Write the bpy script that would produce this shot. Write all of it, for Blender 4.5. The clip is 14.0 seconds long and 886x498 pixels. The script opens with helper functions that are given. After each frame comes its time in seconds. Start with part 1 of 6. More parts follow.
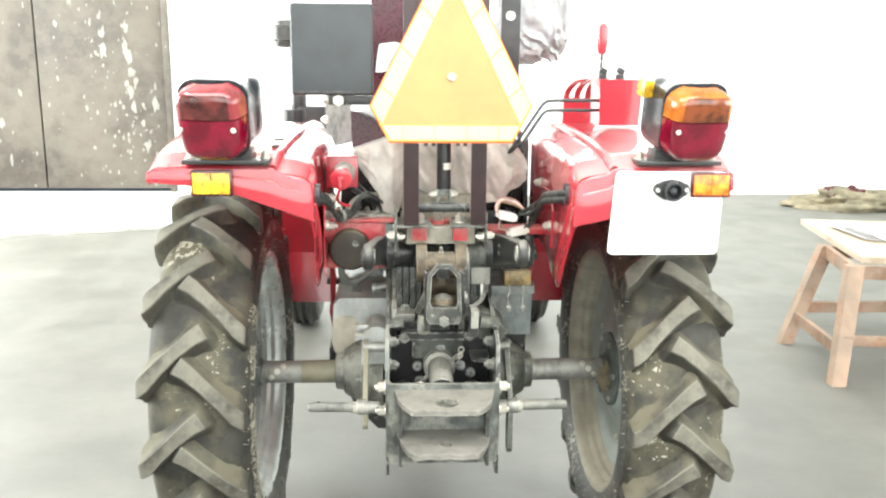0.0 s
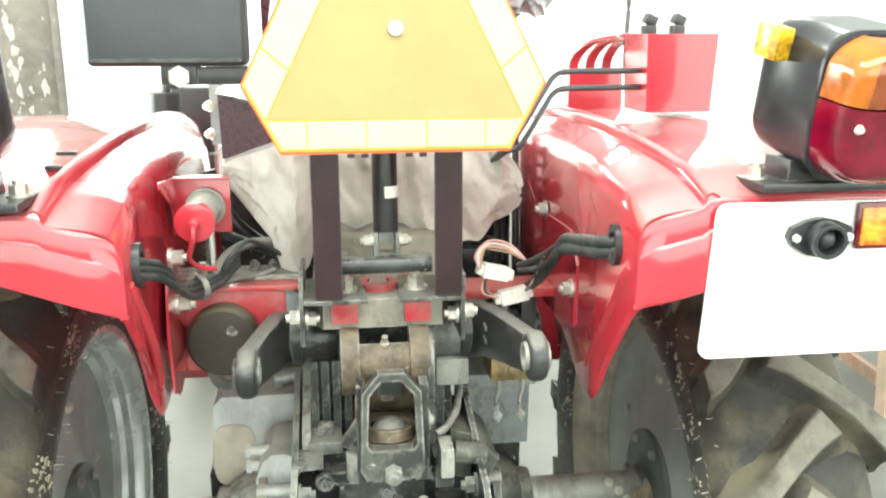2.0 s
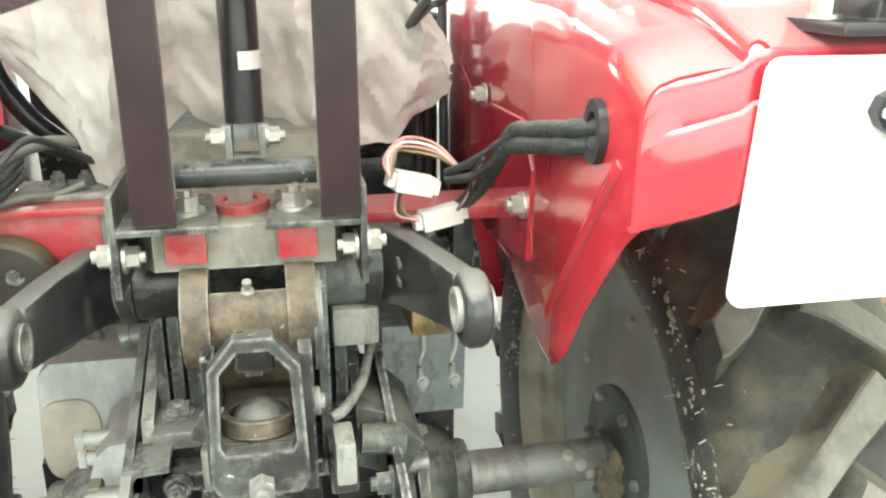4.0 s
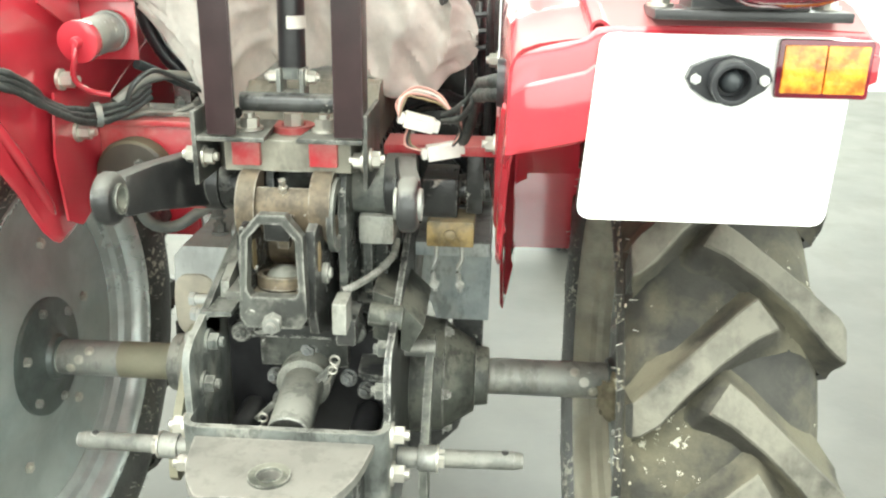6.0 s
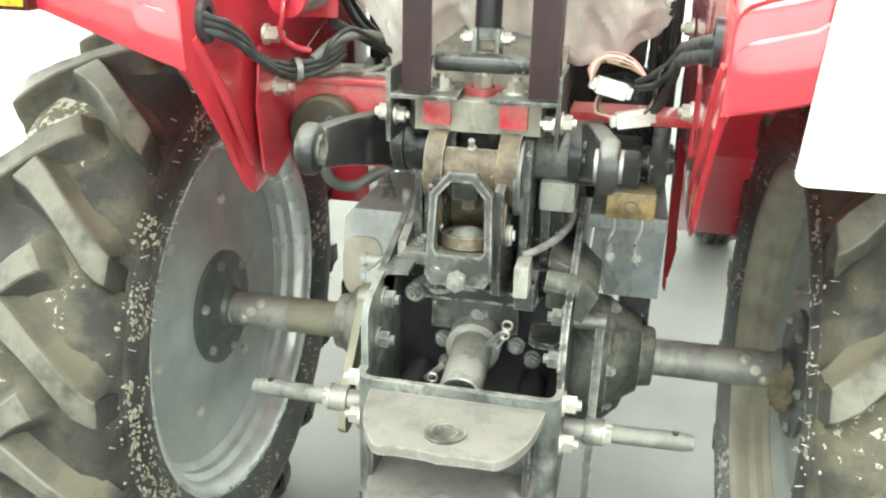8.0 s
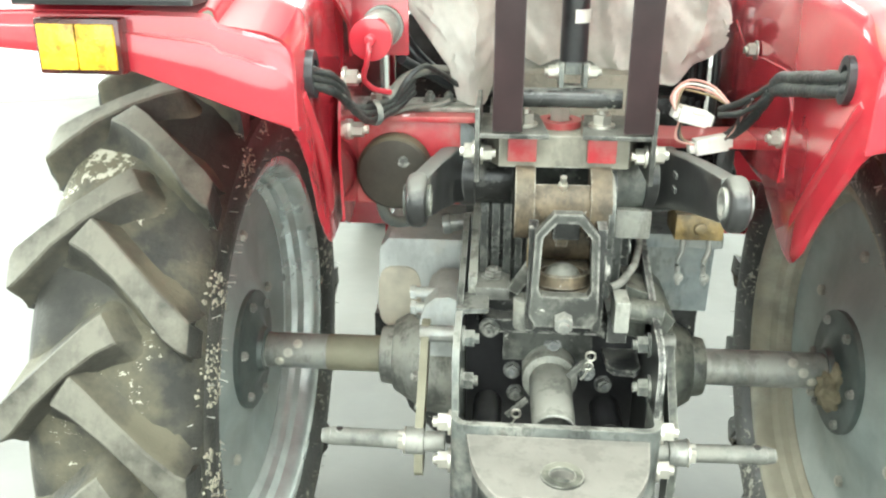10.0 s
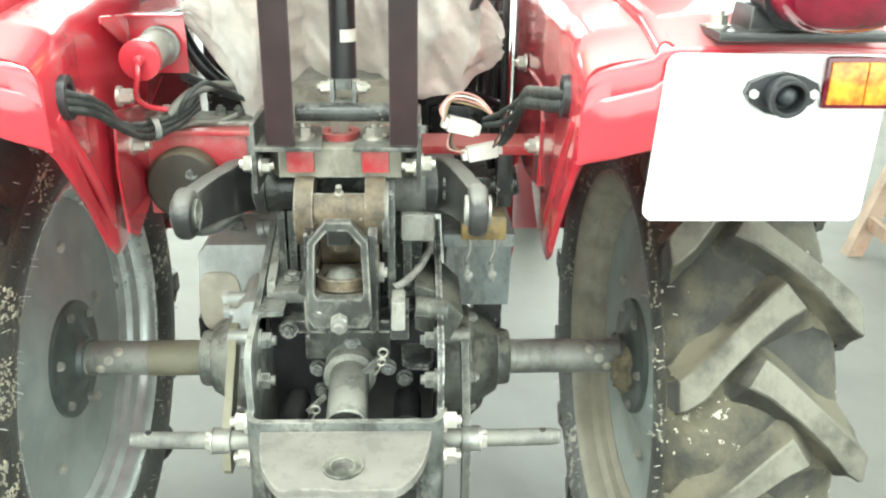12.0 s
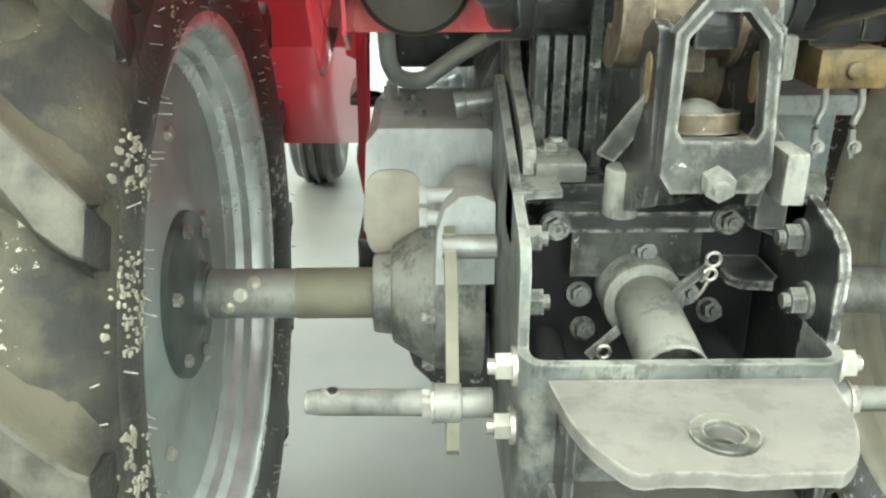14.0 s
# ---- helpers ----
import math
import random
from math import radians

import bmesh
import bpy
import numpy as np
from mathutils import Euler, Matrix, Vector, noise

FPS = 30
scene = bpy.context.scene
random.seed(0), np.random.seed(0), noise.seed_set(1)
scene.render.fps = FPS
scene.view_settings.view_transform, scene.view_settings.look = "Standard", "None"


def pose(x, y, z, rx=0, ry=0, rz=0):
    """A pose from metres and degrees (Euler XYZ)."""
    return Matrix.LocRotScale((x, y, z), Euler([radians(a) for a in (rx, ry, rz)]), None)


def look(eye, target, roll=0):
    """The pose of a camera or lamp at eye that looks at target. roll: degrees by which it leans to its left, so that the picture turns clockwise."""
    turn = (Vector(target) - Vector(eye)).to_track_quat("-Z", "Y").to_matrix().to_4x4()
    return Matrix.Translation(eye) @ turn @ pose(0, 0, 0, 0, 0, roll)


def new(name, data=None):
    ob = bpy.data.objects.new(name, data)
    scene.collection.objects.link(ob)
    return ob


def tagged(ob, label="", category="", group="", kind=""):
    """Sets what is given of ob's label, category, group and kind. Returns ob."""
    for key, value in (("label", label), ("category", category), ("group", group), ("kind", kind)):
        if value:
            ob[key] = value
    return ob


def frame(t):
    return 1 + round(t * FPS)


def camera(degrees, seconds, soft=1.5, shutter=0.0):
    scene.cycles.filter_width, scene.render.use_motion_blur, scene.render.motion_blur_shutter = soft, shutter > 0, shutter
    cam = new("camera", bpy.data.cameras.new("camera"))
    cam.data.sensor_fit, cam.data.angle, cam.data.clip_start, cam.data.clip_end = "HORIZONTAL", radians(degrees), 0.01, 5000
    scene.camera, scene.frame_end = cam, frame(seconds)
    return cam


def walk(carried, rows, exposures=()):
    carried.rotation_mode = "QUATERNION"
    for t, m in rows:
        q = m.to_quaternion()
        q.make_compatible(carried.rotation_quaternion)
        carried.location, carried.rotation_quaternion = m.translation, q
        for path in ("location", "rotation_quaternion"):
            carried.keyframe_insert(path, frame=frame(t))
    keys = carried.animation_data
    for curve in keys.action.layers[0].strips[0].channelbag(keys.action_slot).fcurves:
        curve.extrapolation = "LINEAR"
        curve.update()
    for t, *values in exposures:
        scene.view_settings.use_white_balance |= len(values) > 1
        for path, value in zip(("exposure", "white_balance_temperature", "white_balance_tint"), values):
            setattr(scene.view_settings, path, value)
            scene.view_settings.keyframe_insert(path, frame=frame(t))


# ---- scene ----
cam = camera(54.3, 14.0, soft=2.2)
PATH = [
    (0, (-0.099, -2.281, 1.304), (0.008, -0.33, 0.876), 0.5),
    (0.5, (-0.155, -1.997, 1.3), (-0.025, -0.046, 0.878), 0.5),
    (1, (-0.176, -1.742, 1.278), (0.018, 0.202, 0.851), 0.4),
    (1.5, (-0.095, -1.525, 1.259), (0.134, 0.414, 0.827), 0.2),
    (2, (-0.055, -1.405, 1.258), (0.19, 0.522, 0.782), -0.2),
    (2.5, (-0.073, -1.272, 1.216), (0.199, 0.643, 0.71), -0.1),
    (3, (-0.083, -1.174, 1.164), (0.247, 0.725, 0.63), 0.0),
    (3.5, (-0.03, -1.087, 1.151), (0.357, 0.786, 0.565), -0.2),
    (3.7, (-0.004, -1.049, 1.143), (0.389, 0.814, 0.531), -0.1),
    (5.8, (0.232, -1.333, 1.174), (0.189, 0.549, 0.498), 0.8),
    (6, (0.257, -1.345, 1.162), (0.148, 0.534, 0.484), 1.0),
    (6.5, (0.258, -1.347, 1.139), (0.022, 0.518, 0.457), 1.2),
    (7, (0.244, -1.356, 1.129), (-0.086, 0.493, 0.441), 1.5),
    (7.5, (0.235, -1.362, 1.129), (-0.149, 0.473, 0.434), 1.5),
    (8, (0.181, -1.36, 1.128), (-0.2, 0.472, 0.424), 1.4),
    (8.5, (0.064, -1.35, 1.149), (-0.252, 0.494, 0.442), 1.2),
    (8.7, (0.012, -1.335, 1.147), (-0.278, 0.515, 0.444), 1.2),
    (10.8, (-0.072, -1.375, 1.223), (-0.093, 0.477, 0.467), 0.5),
    (11, (-0.041, -1.396, 1.232), (-0.03, 0.459, 0.484), 0.8),
    (11.5, (0.079, -1.4, 1.238), (0.13, 0.454, 0.49), 0.7),
    (12, (0.098, -1.396, 1.223), (0.166, 0.456, 0.471), 0.7),
    (12.5, (-0.032, -1.306, 1.147), (-0.002, 0.548, 0.398), 0.5),
    (13, (-0.199, -1.135, 1.035), (-0.161, 0.716, 0.279), 0.4),
    (13.5, (-0.232, -1.037, 0.936), (-0.194, 0.811, 0.173), 0.2),
    (14, (-0.203, -1.018, 0.918), (-0.157, 0.839, 0.176), 0.2),
]
walk(cam, [(t, look(eye, target, roll)) for t, eye, target, roll in PATH],
     exposures=[(0, 0.0, 6500, 6), (2, 0.0, 6500, 0), (6, 0.12, 6500, -1), (11, 0.17, 6250, -3), (14, 0.06, 6300, -5)])

# ---- world, sun, lights ----
world = bpy.data.worlds.new("sky")
scene.world = world
world.use_nodes = True
wn = world.node_tree.nodes
sky = wn.new("ShaderNodeTexSky")
sky.sky_type = "NISHITA"
sky.sun_disc = False
sky.sun_elevation, sky.sun_rotation = radians(48), radians(70)
world.node_tree.links.new(sky.outputs["Color"], wn["Background"].inputs["Color"])
wn["Background"].inputs["Strength"].default_value = 0.12


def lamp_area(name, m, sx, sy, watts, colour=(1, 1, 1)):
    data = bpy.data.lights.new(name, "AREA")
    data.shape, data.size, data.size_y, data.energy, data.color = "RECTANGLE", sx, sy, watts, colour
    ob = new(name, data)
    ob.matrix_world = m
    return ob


sun = new("sun", bpy.data.lights.new("sun", "SUN"))
sun.data.energy, sun.data.angle, sun.data.color = 2.5, radians(0.5), (1.0, 0.95, 0.88)
sun.matrix_world = look((-8, 1.5, 9), (0, 4.5, 0))
# daylight through assumed openings behind and left; right and roof lamps are added fill
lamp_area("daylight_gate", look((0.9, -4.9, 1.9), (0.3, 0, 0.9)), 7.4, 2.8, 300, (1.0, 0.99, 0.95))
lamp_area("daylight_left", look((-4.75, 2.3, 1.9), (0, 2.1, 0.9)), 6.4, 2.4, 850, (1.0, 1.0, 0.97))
lamp_area("fill_right", look((6.15, -1.7, 1.9), (0, -0.9, 0.7)), 4.6, 2.4, 320, (1.0, 0.99, 0.95))
lamp_area("fill_roof_rear", look((-0.5, -2.6, 3.78), (-0.5, -2.6, 0)), 5.0, 2.2, 360, (1.0, 0.99, 0.95))
lamp_area("fill_roof", look((0.8, 5.1, 3.78), (0.8, 5.1, 0)), 5.0, 1.6, 400, (1.0, 1.0, 0.97))


# ---- materials ----
def material(name, base, rough=0.5, metal=0.0, var=0.2, scale=14.0, fine=160.0, bump=0.15, dust=0.0, dust_sheen_colour=(0.36, 0.33, 0.27),
             dust_scale=9.0, coat=0.0, chips=0.0, chip_colour=(0.5, 0.48, 0.44), transmission=0.0, dust_lo=0.45, grime=0.0, grime_colour=(0.02, 0.02, 0.018), wear=0.0, wear_colour=(0.5, 0.49, 0.44), wear_r=0.0035, cluster=0.0, up_only=0.28, coat_ior=1.5, chip_scale=38.0, dust_detail=8.0):
    m = bpy.data.materials.new(name)
    m.use_nodes = True
    n, l = m.node_tree.nodes, m.node_tree.links
    b = n["Principled BSDF"]
    tc = n.new("ShaderNodeTexCoord")

    def noise_node(s, detail=6.0, rough_=0.6):
        t = n.new("ShaderNodeTexNoise")
        t.inputs["Scale"].default_value, t.inputs["Detail"].default_value, t.inputs["Roughness"].default_value = s, detail, rough_
        l.new(tc.outputs["Object"], t.inputs["Vector"])
        return t

    def ramp(src, lo, hi):
        r = n.new("ShaderNodeMapRange")
        r.inputs["From Min"].default_value, r.inputs["From Max"].default_value = lo, hi
        l.new(src, r.inputs["Value"])
        return r.outputs["Result"]

    def mix(fac, a, c):
        x = n.new("ShaderNodeMix")
        x.data_type = "RGBA"
        l.new(fac, x.inputs[0])
        for sock, v in ((x.inputs[6], a), (x.inputs[7], c)):
            if isinstance(v, tuple):
                sock.default_value = (*v, 1)
            else:
                l.new(v, sock)
        return x.outputs[2]

    big, small = noise_node(scale), noise_node(fine, 3.0)
    lo, hi = tuple(c * (1 - var) for c in base), tuple(min(1, c * (1 + var)) for c in base)
    col = mix(ramp(big.outputs["Fac"], 0.38, 0.62), lo, hi)
    rough_out = None
    # layer on upward faces: dust, but in red_paint a painted reflection
    if dust > 0:
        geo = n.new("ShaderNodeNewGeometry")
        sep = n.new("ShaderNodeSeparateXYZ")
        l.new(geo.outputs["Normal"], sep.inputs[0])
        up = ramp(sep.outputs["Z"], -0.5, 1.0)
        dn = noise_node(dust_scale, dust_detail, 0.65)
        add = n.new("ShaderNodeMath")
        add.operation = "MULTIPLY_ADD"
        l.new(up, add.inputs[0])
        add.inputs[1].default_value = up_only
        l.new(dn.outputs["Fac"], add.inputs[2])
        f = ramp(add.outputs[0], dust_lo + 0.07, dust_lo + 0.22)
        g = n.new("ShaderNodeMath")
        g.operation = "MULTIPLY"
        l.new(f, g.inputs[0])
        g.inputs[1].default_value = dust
        col = mix(g.outputs[0], col, dust_sheen_colour)
        r = n.new("ShaderNodeMapRange")
        l.new(g.outputs[0], r.inputs["Value"])
        r.inputs["To Min"].default_value, r.inputs["To Max"].default_value = rough, max(rough, 0.85)
        rough_out = r.outputs["Result"]
    if chips > 0:
        cn = noise_node(chip_scale, 5.0, 0.7)
        cf = cn.outputs["Fac"]
        if cluster > 0:
            # flakes keep together in patches
            cl = noise_node(5.0, 2.0)
            ma = n.new("ShaderNodeMath")
            ma.operation = "MULTIPLY_ADD"
            l.new(cl.outputs["Fac"], ma.inputs[0])
            ma.inputs[1].default_value = cluster
            l.new(cf, ma.inputs[2])
            ms = n.new("ShaderNodeMath")
            ms.operation = "SUBTRACT"
            l.new(ma.outputs[0], ms.inputs[0])
            ms.inputs[1].default_value = cluster * 0.5
            cf = ms.outputs[0]
        f = ramp(cf, 0.72 - 0.14 * chips, 0.74 - 0.14 * chips)
        col = mix(f, col, chip_colour)
    if grime > 0:
        # oily stains and drips, drawn out downwards
        mp = n.new("ShaderNodeMapping")
        mp.inputs["Scale"].default_value = (1.0, 1.0, 0.45)
        l.new(tc.outputs["Object"], mp.inputs["Vector"])
        gn = noise_node(34.0, 7.0, 0.72)
        l.new(mp.outputs["Vector"], gn.inputs["Vector"])
        gf = ramp(gn.outputs["Fac"], 0.50, 0.60)
        gm = n.new("ShaderNodeMath")
        gm.operation = "MULTIPLY"
        l.new(gf, gm.inputs[0])
        gm.inputs[1].default_value = grime
        col = mix(gm.outputs[0], col, grime_colour)
    if wear > 0:
        bv = n.new("ShaderNodeBevel")
        bv.samples = 4
        bv.inputs["Radius"].default_value = wear_r
        g2 = n.new("ShaderNodeNewGeometry")
        dot = n.new("ShaderNodeVectorMath")
        dot.operation = "DOT_PRODUCT"
        l.new(bv.outputs["Normal"], dot.inputs[0])
        l.new(g2.outputs["Normal"], dot.inputs[1])
        edge = ramp(dot.outputs["Value"], 0.985, 0.90)
        wn_ = noise_node(55.0, 5.0, 0.7)
        patch = ramp(wn_.outputs["Fac"], 0.42, 0.58)
        w = n.new("ShaderNodeMath")
        w.operation = "MULTIPLY"
        l.new(edge, w.inputs[0])
        l.new(patch, w.inputs[1])
        w2 = n.new("ShaderNodeMath")
        w2.operation = "MULTIPLY"
        l.new(w.outputs[0], w2.inputs[0])
        w2.inputs[1].default_value = wear
        col = mix(w2.outputs[0], col, wear_colour)
    if rough_out is None:
        r = n.new("ShaderNodeMapRange")
        l.new(small.outputs["Fac"], r.inputs["Value"])
        r.inputs["To Min"].default_value, r.inputs["To Max"].default_value = rough * 0.8, min(1, rough * 1.2)
        rough_out = r.outputs["Result"]
    l.new(col, b.inputs["Base Color"])
    l.new(rough_out, b.inputs["Roughness"])
    b.inputs["Metallic"].default_value = metal
    b.inputs["Coat Weight"].default_value = coat
    b.inputs["Coat Roughness"].default_value = 0.07
    b.inputs["Coat IOR"].default_value = coat_ior
    b.inputs["Transmission Weight"].default_value = transmission
    if bump > 0:
        bp = n.new("ShaderNodeBump")
        bp.inputs["Strength"].default_value, bp.inputs["Distance"].default_value = bump, 0.004
        ad = n.new("ShaderNodeMath")
        ad.operation = "ADD"
        l.new(small.outputs["Fac"], ad.inputs[0])
        l.new(big.outputs["Fac"], ad.inputs[1])
        l.new(ad.outputs[0], bp.inputs["Height"])
        l.new(bp.outputs["Normal"], b.inputs["Normal"])
    return m


# the pale layer here paints the bright wall's reflection on upward-facing sheet
RED = material("red_paint", (0.42, 0.026, 0.041), 0.26, var=0.08, scale=9, bump=0.0, coat=1.0, coat_ior=1.5, dust=0.3, dust_sheen_colour=(0.76, 0.56, 0.55), dust_lo=0.86, up_only=0.55, dust_scale=4, dust_detail=1.0)
RED_OLD = material("red_paint_dusty", (0.44, 0.024, 0.036), 0.4, var=0.15, bump=0.08, coat=0.3, dust=0.35, dust_sheen_colour=(0.42, 0.25, 0.21), dust_scale=25, wear=0.5, wear_colour=(0.5, 0.3, 0.26))
BLACK = material("black_paint", (0.027, 0.0265, 0.028), 0.3, var=0.3, bump=0.06, dust=0.3, dust_sheen_colour=(0.2, 0.19, 0.17), dust_lo=0.68, wear=0.35, wear_colour=(0.3, 0.29, 0.27))
BLACK_DUSTY = material("black_paint_dusty", (0.037, 0.0375, 0.036), 0.26, var=0.5, bump=0.14, dust=0.6, chips=0.5, cluster=0.3, chip_colour=(0.36, 0.35, 0.31), dust_sheen_colour=(0.27, 0.265, 0.235), dust_lo=0.64, dust_scale=22, wear=0.45, wear_colour=(0.42, 0.41, 0.37), wear_r=0.005)
# black bars; the triangle's red glare over them is mixed into this colour
BLACK_RED_GLARE = material("black_paint_red_glare", (0.03, 0.0155, 0.017), 0.32, var=0.2, bump=0.05, wear=0.4, wear_colour=(0.25, 0.22, 0.21))
ARM_BLACK = material("dusty_black_arm", (0.029, 0.029, 0.029), 0.28, var=0.3, bump=0.06, dust=0.5, dust_sheen_colour=(0.25, 0.245, 0.22), dust_lo=0.66, up_only=0.45, dust_scale=12, wear=0.6, wear_colour=(0.3, 0.3, 0.28))
# strong edge wear also paints the highlight along the shelf's front edge
SHELF = material("black_plate_worn_lit_edge", (0.034, 0.035, 0.034), 0.3, var=0.5, bump=0.14, dust=0.5, dust_sheen_colour=(0.25, 0.245, 0.22), dust_lo=0.66, dust_scale=22, chips=0.4, cluster=0.3, chip_colour=(0.36, 0.35, 0.31), wear=1.0, wear_colour=(0.58, 0.57, 0.52), wear_r=0.008)
BLACK_PLASTIC = material("black_plastic", (0.030, 0.031, 0.034), 0.3, var=0.2, bump=0.08)
TANK_BLACK = material("grey_black_steel", (0.036, 0.041, 0.045), 0.42, var=0.12, bump=0.06)
HOUSING = material("black_housing_dusted", (0.070, 0.074, 0.069), 0.27, var=0.5, bump=0.14, dust=0.6, dust_sheen_colour=(0.30, 0.295, 0.26), dust_lo=0.58, dust_scale=26, chips=0.5, cluster=0.3, chip_colour=(0.36, 0.35, 0.31), wear=0.5, wear_colour=(0.42, 0.41, 0.37), wear_r=0.005)
CAST = material("cast_iron_grey", (0.125, 0.133, 0.124), 0.42, metal=0.15, var=0.45, bump=0.18, grime=0.6, dust=0.75, dust_sheen_colour=(0.33, 0.325, 0.285), fine=90, dust_lo=0.5, dust_scale=16, chips=0.2, wear=0.55)
CAST_LIGHT = material("cast_aluminium", (0.63, 0.65, 0.63), 0.46, metal=0.1, var=0.15, bump=0.10, grime=0.12, dust=0.6, dust_sheen_colour=(0.62, 0.59, 0.5), dust_lo=0.56, wear=0.4, wear_colour=(0.65, 0.65, 0.61))
CAST_BEIGE = material("beige_dusted_pad", (0.60, 0.55, 0.45), 0.6, var=0.2, bump=0.1, dust=0.4, dust_sheen_colour=(0.6, 0.56, 0.45))
VALVE_GREY = material("blue_grey_box", (0.23, 0.255, 0.255), 0.45, var=0.25, bump=0.1, grime=0.4, dust=0.4, dust_sheen_colour=(0.4, 0.39, 0.34))
CAST_DARK = material("dark_oily_casting", (0.10, 0.105, 0.09), 0.45, metal=0.1, var=0.45, bump=0.18, grime=0.6, dust=0.55, dust_sheen_colour=(0.26, 0.25, 0.2), dust_lo=0.58, dust_scale=14, wear=0.7)
COVER = material("beige_dusty_cover", (0.25, 0.235, 0.19), 0.55, metal=0.1, var=0.25, bump=0.12, dust=0.6, dust_sheen_colour=(0.36, 0.34, 0.28), dust_lo=0.52, grime=0.35, grime_colour=(0.06, 0.055, 0.045), wear=0.8)
CAST_BROWN = material("rusty_casting", (0.13, 0.10, 0.065), 0.6, var=0.5, bump=0.2, grime=0.5, dust=0.4, dust_sheen_colour=(0.25, 0.22, 0.165), scale=25, dust_lo=0.58, chips=0.3, wear=0.7, wear_colour=(0.46, 0.44, 0.38))
CAST_MID = material("dusty_beige_casting", (0.25, 0.25, 0.225), 0.55, metal=0.1, var=0.3, bump=0.15, dust=0.7, dust_sheen_colour=(0.43, 0.42, 0.36), dust_lo=0.5, dust_scale=12, grime=0.5, wear=0.6)
STEEL = material("worn_steel", (0.29, 0.295, 0.28), 0.3, metal=0.4, var=0.3, bump=0.06, grime=0.4, grime_colour=(0.10, 0.10, 0.092), dust=0.45, dust_sheen_colour=(0.42, 0.40, 0.34), chips=0.45, chip_colour=(0.66, 0.64, 0.59), dust_scale=22)
STEEL_BROWN = material("brown_dusty_tube", (0.21, 0.195, 0.14), 0.5, metal=0.1, var=0.25, bump=0.1, dust=0.5, dust_sheen_colour=(0.30, 0.28, 0.2))
STEEL_DUSTY = material("dusty_steel_plate", (0.18, 0.18, 0.162), 0.5, metal=0.2, var=0.35, bump=0.14, grime=0.45, grime_colour=(0.06, 0.062, 0.055), dust=0.75, dust_sheen_colour=(0.33, 0.32, 0.28), scale=18, dust_lo=0.52, dust_scale=14, wear=0.75, wear_colour=(0.66, 0.65, 0.6), wear_r=0.006)
PLATE = material("pale_worn_plate", (0.165, 0.160, 0.145), 0.5, metal=0.15, var=0.25, bump=0.16, grime=0.28, grime_colour=(0.08, 0.075, 0.065), dust=0.65, dust_sheen_colour=(0.245, 0.232, 0.205), scale=16, dust_lo=0.45, dust_scale=11, wear=0.5, wear_colour=(0.50, 0.46, 0.41), wear_r=0.005)
LAMP_BLACK = material("glossy_black_housing", (0.013, 0.014, 0.018), 0.22, var=0.15, bump=0.02)
ZINC = material("zinc_bolt", (0.60, 0.58, 0.52), 0.28, metal=0.75, var=0.25, bump=0.1, dust=0.25)
RUBBER = material("tyre_rubber", (0.026, 0.025, 0.020), 0.72, var=0.4, bump=0.3, dust=0.9, dust_sheen_colour=(0.108, 0.098, 0.064), dust_scale=5.0, up_only=0.0, dust_lo=0.40, chips=0.2, cluster=0.9, chip_scale=75, chip_colour=(0.38, 0.36, 0.29))
RUBBER_FLANK = material("tyre_lug_flank", (0.030, 0.028, 0.022), 0.72, var=0.4, bump=0.3, dust=0.85, dust_sheen_colour=(0.108, 0.098, 0.066), dust_scale=6, up_only=0.1, dust_lo=0.40)
RUBBER_TOP = material("tyre_lug_dusty", (0.070, 0.066, 0.052), 0.7, var=0.3, bump=0.3, dust=0.85, dust_sheen_colour=(0.165, 0.156, 0.127), dust_scale=7.0, dust_lo=0.40, up_only=0.1, grime=0.3, grime_colour=(0.06, 0.058, 0.048))
RUBBER_BLACK = material("tyre_rubber_black", (0.038, 0.038, 0.034), 0.42, var=0.4, bump=0.35, chips=0.6, cluster=0.6, chip_scale=70, chip_colour=(0.40, 0.38, 0.31), dust=0.35, dust_sheen_colour=(0.12, 0.11, 0.085), dust_lo=0.55)
RIM = material("grey_wheel_paint", (0.34, 0.385, 0.37), 0.32, metal=0.25, var=0.12, bump=0.06, dust=0.25, dust_sheen_colour=(0.42, 0.41, 0.36))
RIM_BARREL = material("galvanised_rim", (0.68, 0.72, 0.71), 0.24, metal=0.7, var=0.15, bump=0.05, dust=0.25, dust_sheen_colour=(0.5, 0.49, 0.44))
RIM_DUSTY = material("rim_brown_dust", (0.36, 0.345, 0.28), 0.55, metal=0.1, var=0.25, bump=0.15, dust=0.6, dust_sheen_colour=(0.4, 0.36, 0.27))
HUB = material("dark_green_grey_hub", (0.085, 0.10, 0.094), 0.38, metal=0.2, var=0.3, bump=0.12, dust=0.4, dust_sheen_colour=(0.22, 0.215, 0.18), dust_lo=0.6)
WHITE_PLATE = material("white_plate", (0.88, 0.88, 0.86), 0.35, var=0.02, bump=0.0)
LENS_RED = material("red_lens", (0.135, 0.001, 0.014), 0.12, var=0.3, scale=24, bump=0.04, coat=0.5, fine=220)
LENS_DARK = material("smoked_red_lens", (0.075, 0.014, 0.013), 0.12, var=0.5, scale=26, bump=0.04, coat=0.5)
LENS_AMBER = material("amber_lens", (0.34, 0.095, 0.010), 0.12, var=0.35, scale=22, bump=0.04, coat=0.5)
LENS_AMBER_DARK = material("smoked_amber_lens", (0.115, 0.028, 0.008), 0.12, var=0.7, scale=30, bump=0.04, coat=0.5)
LENS_PINK = material("faded_red_lens", (0.20, 0.024, 0.03), 0.14, var=0.3, scale=26, bump=0.04, coat=0.5)
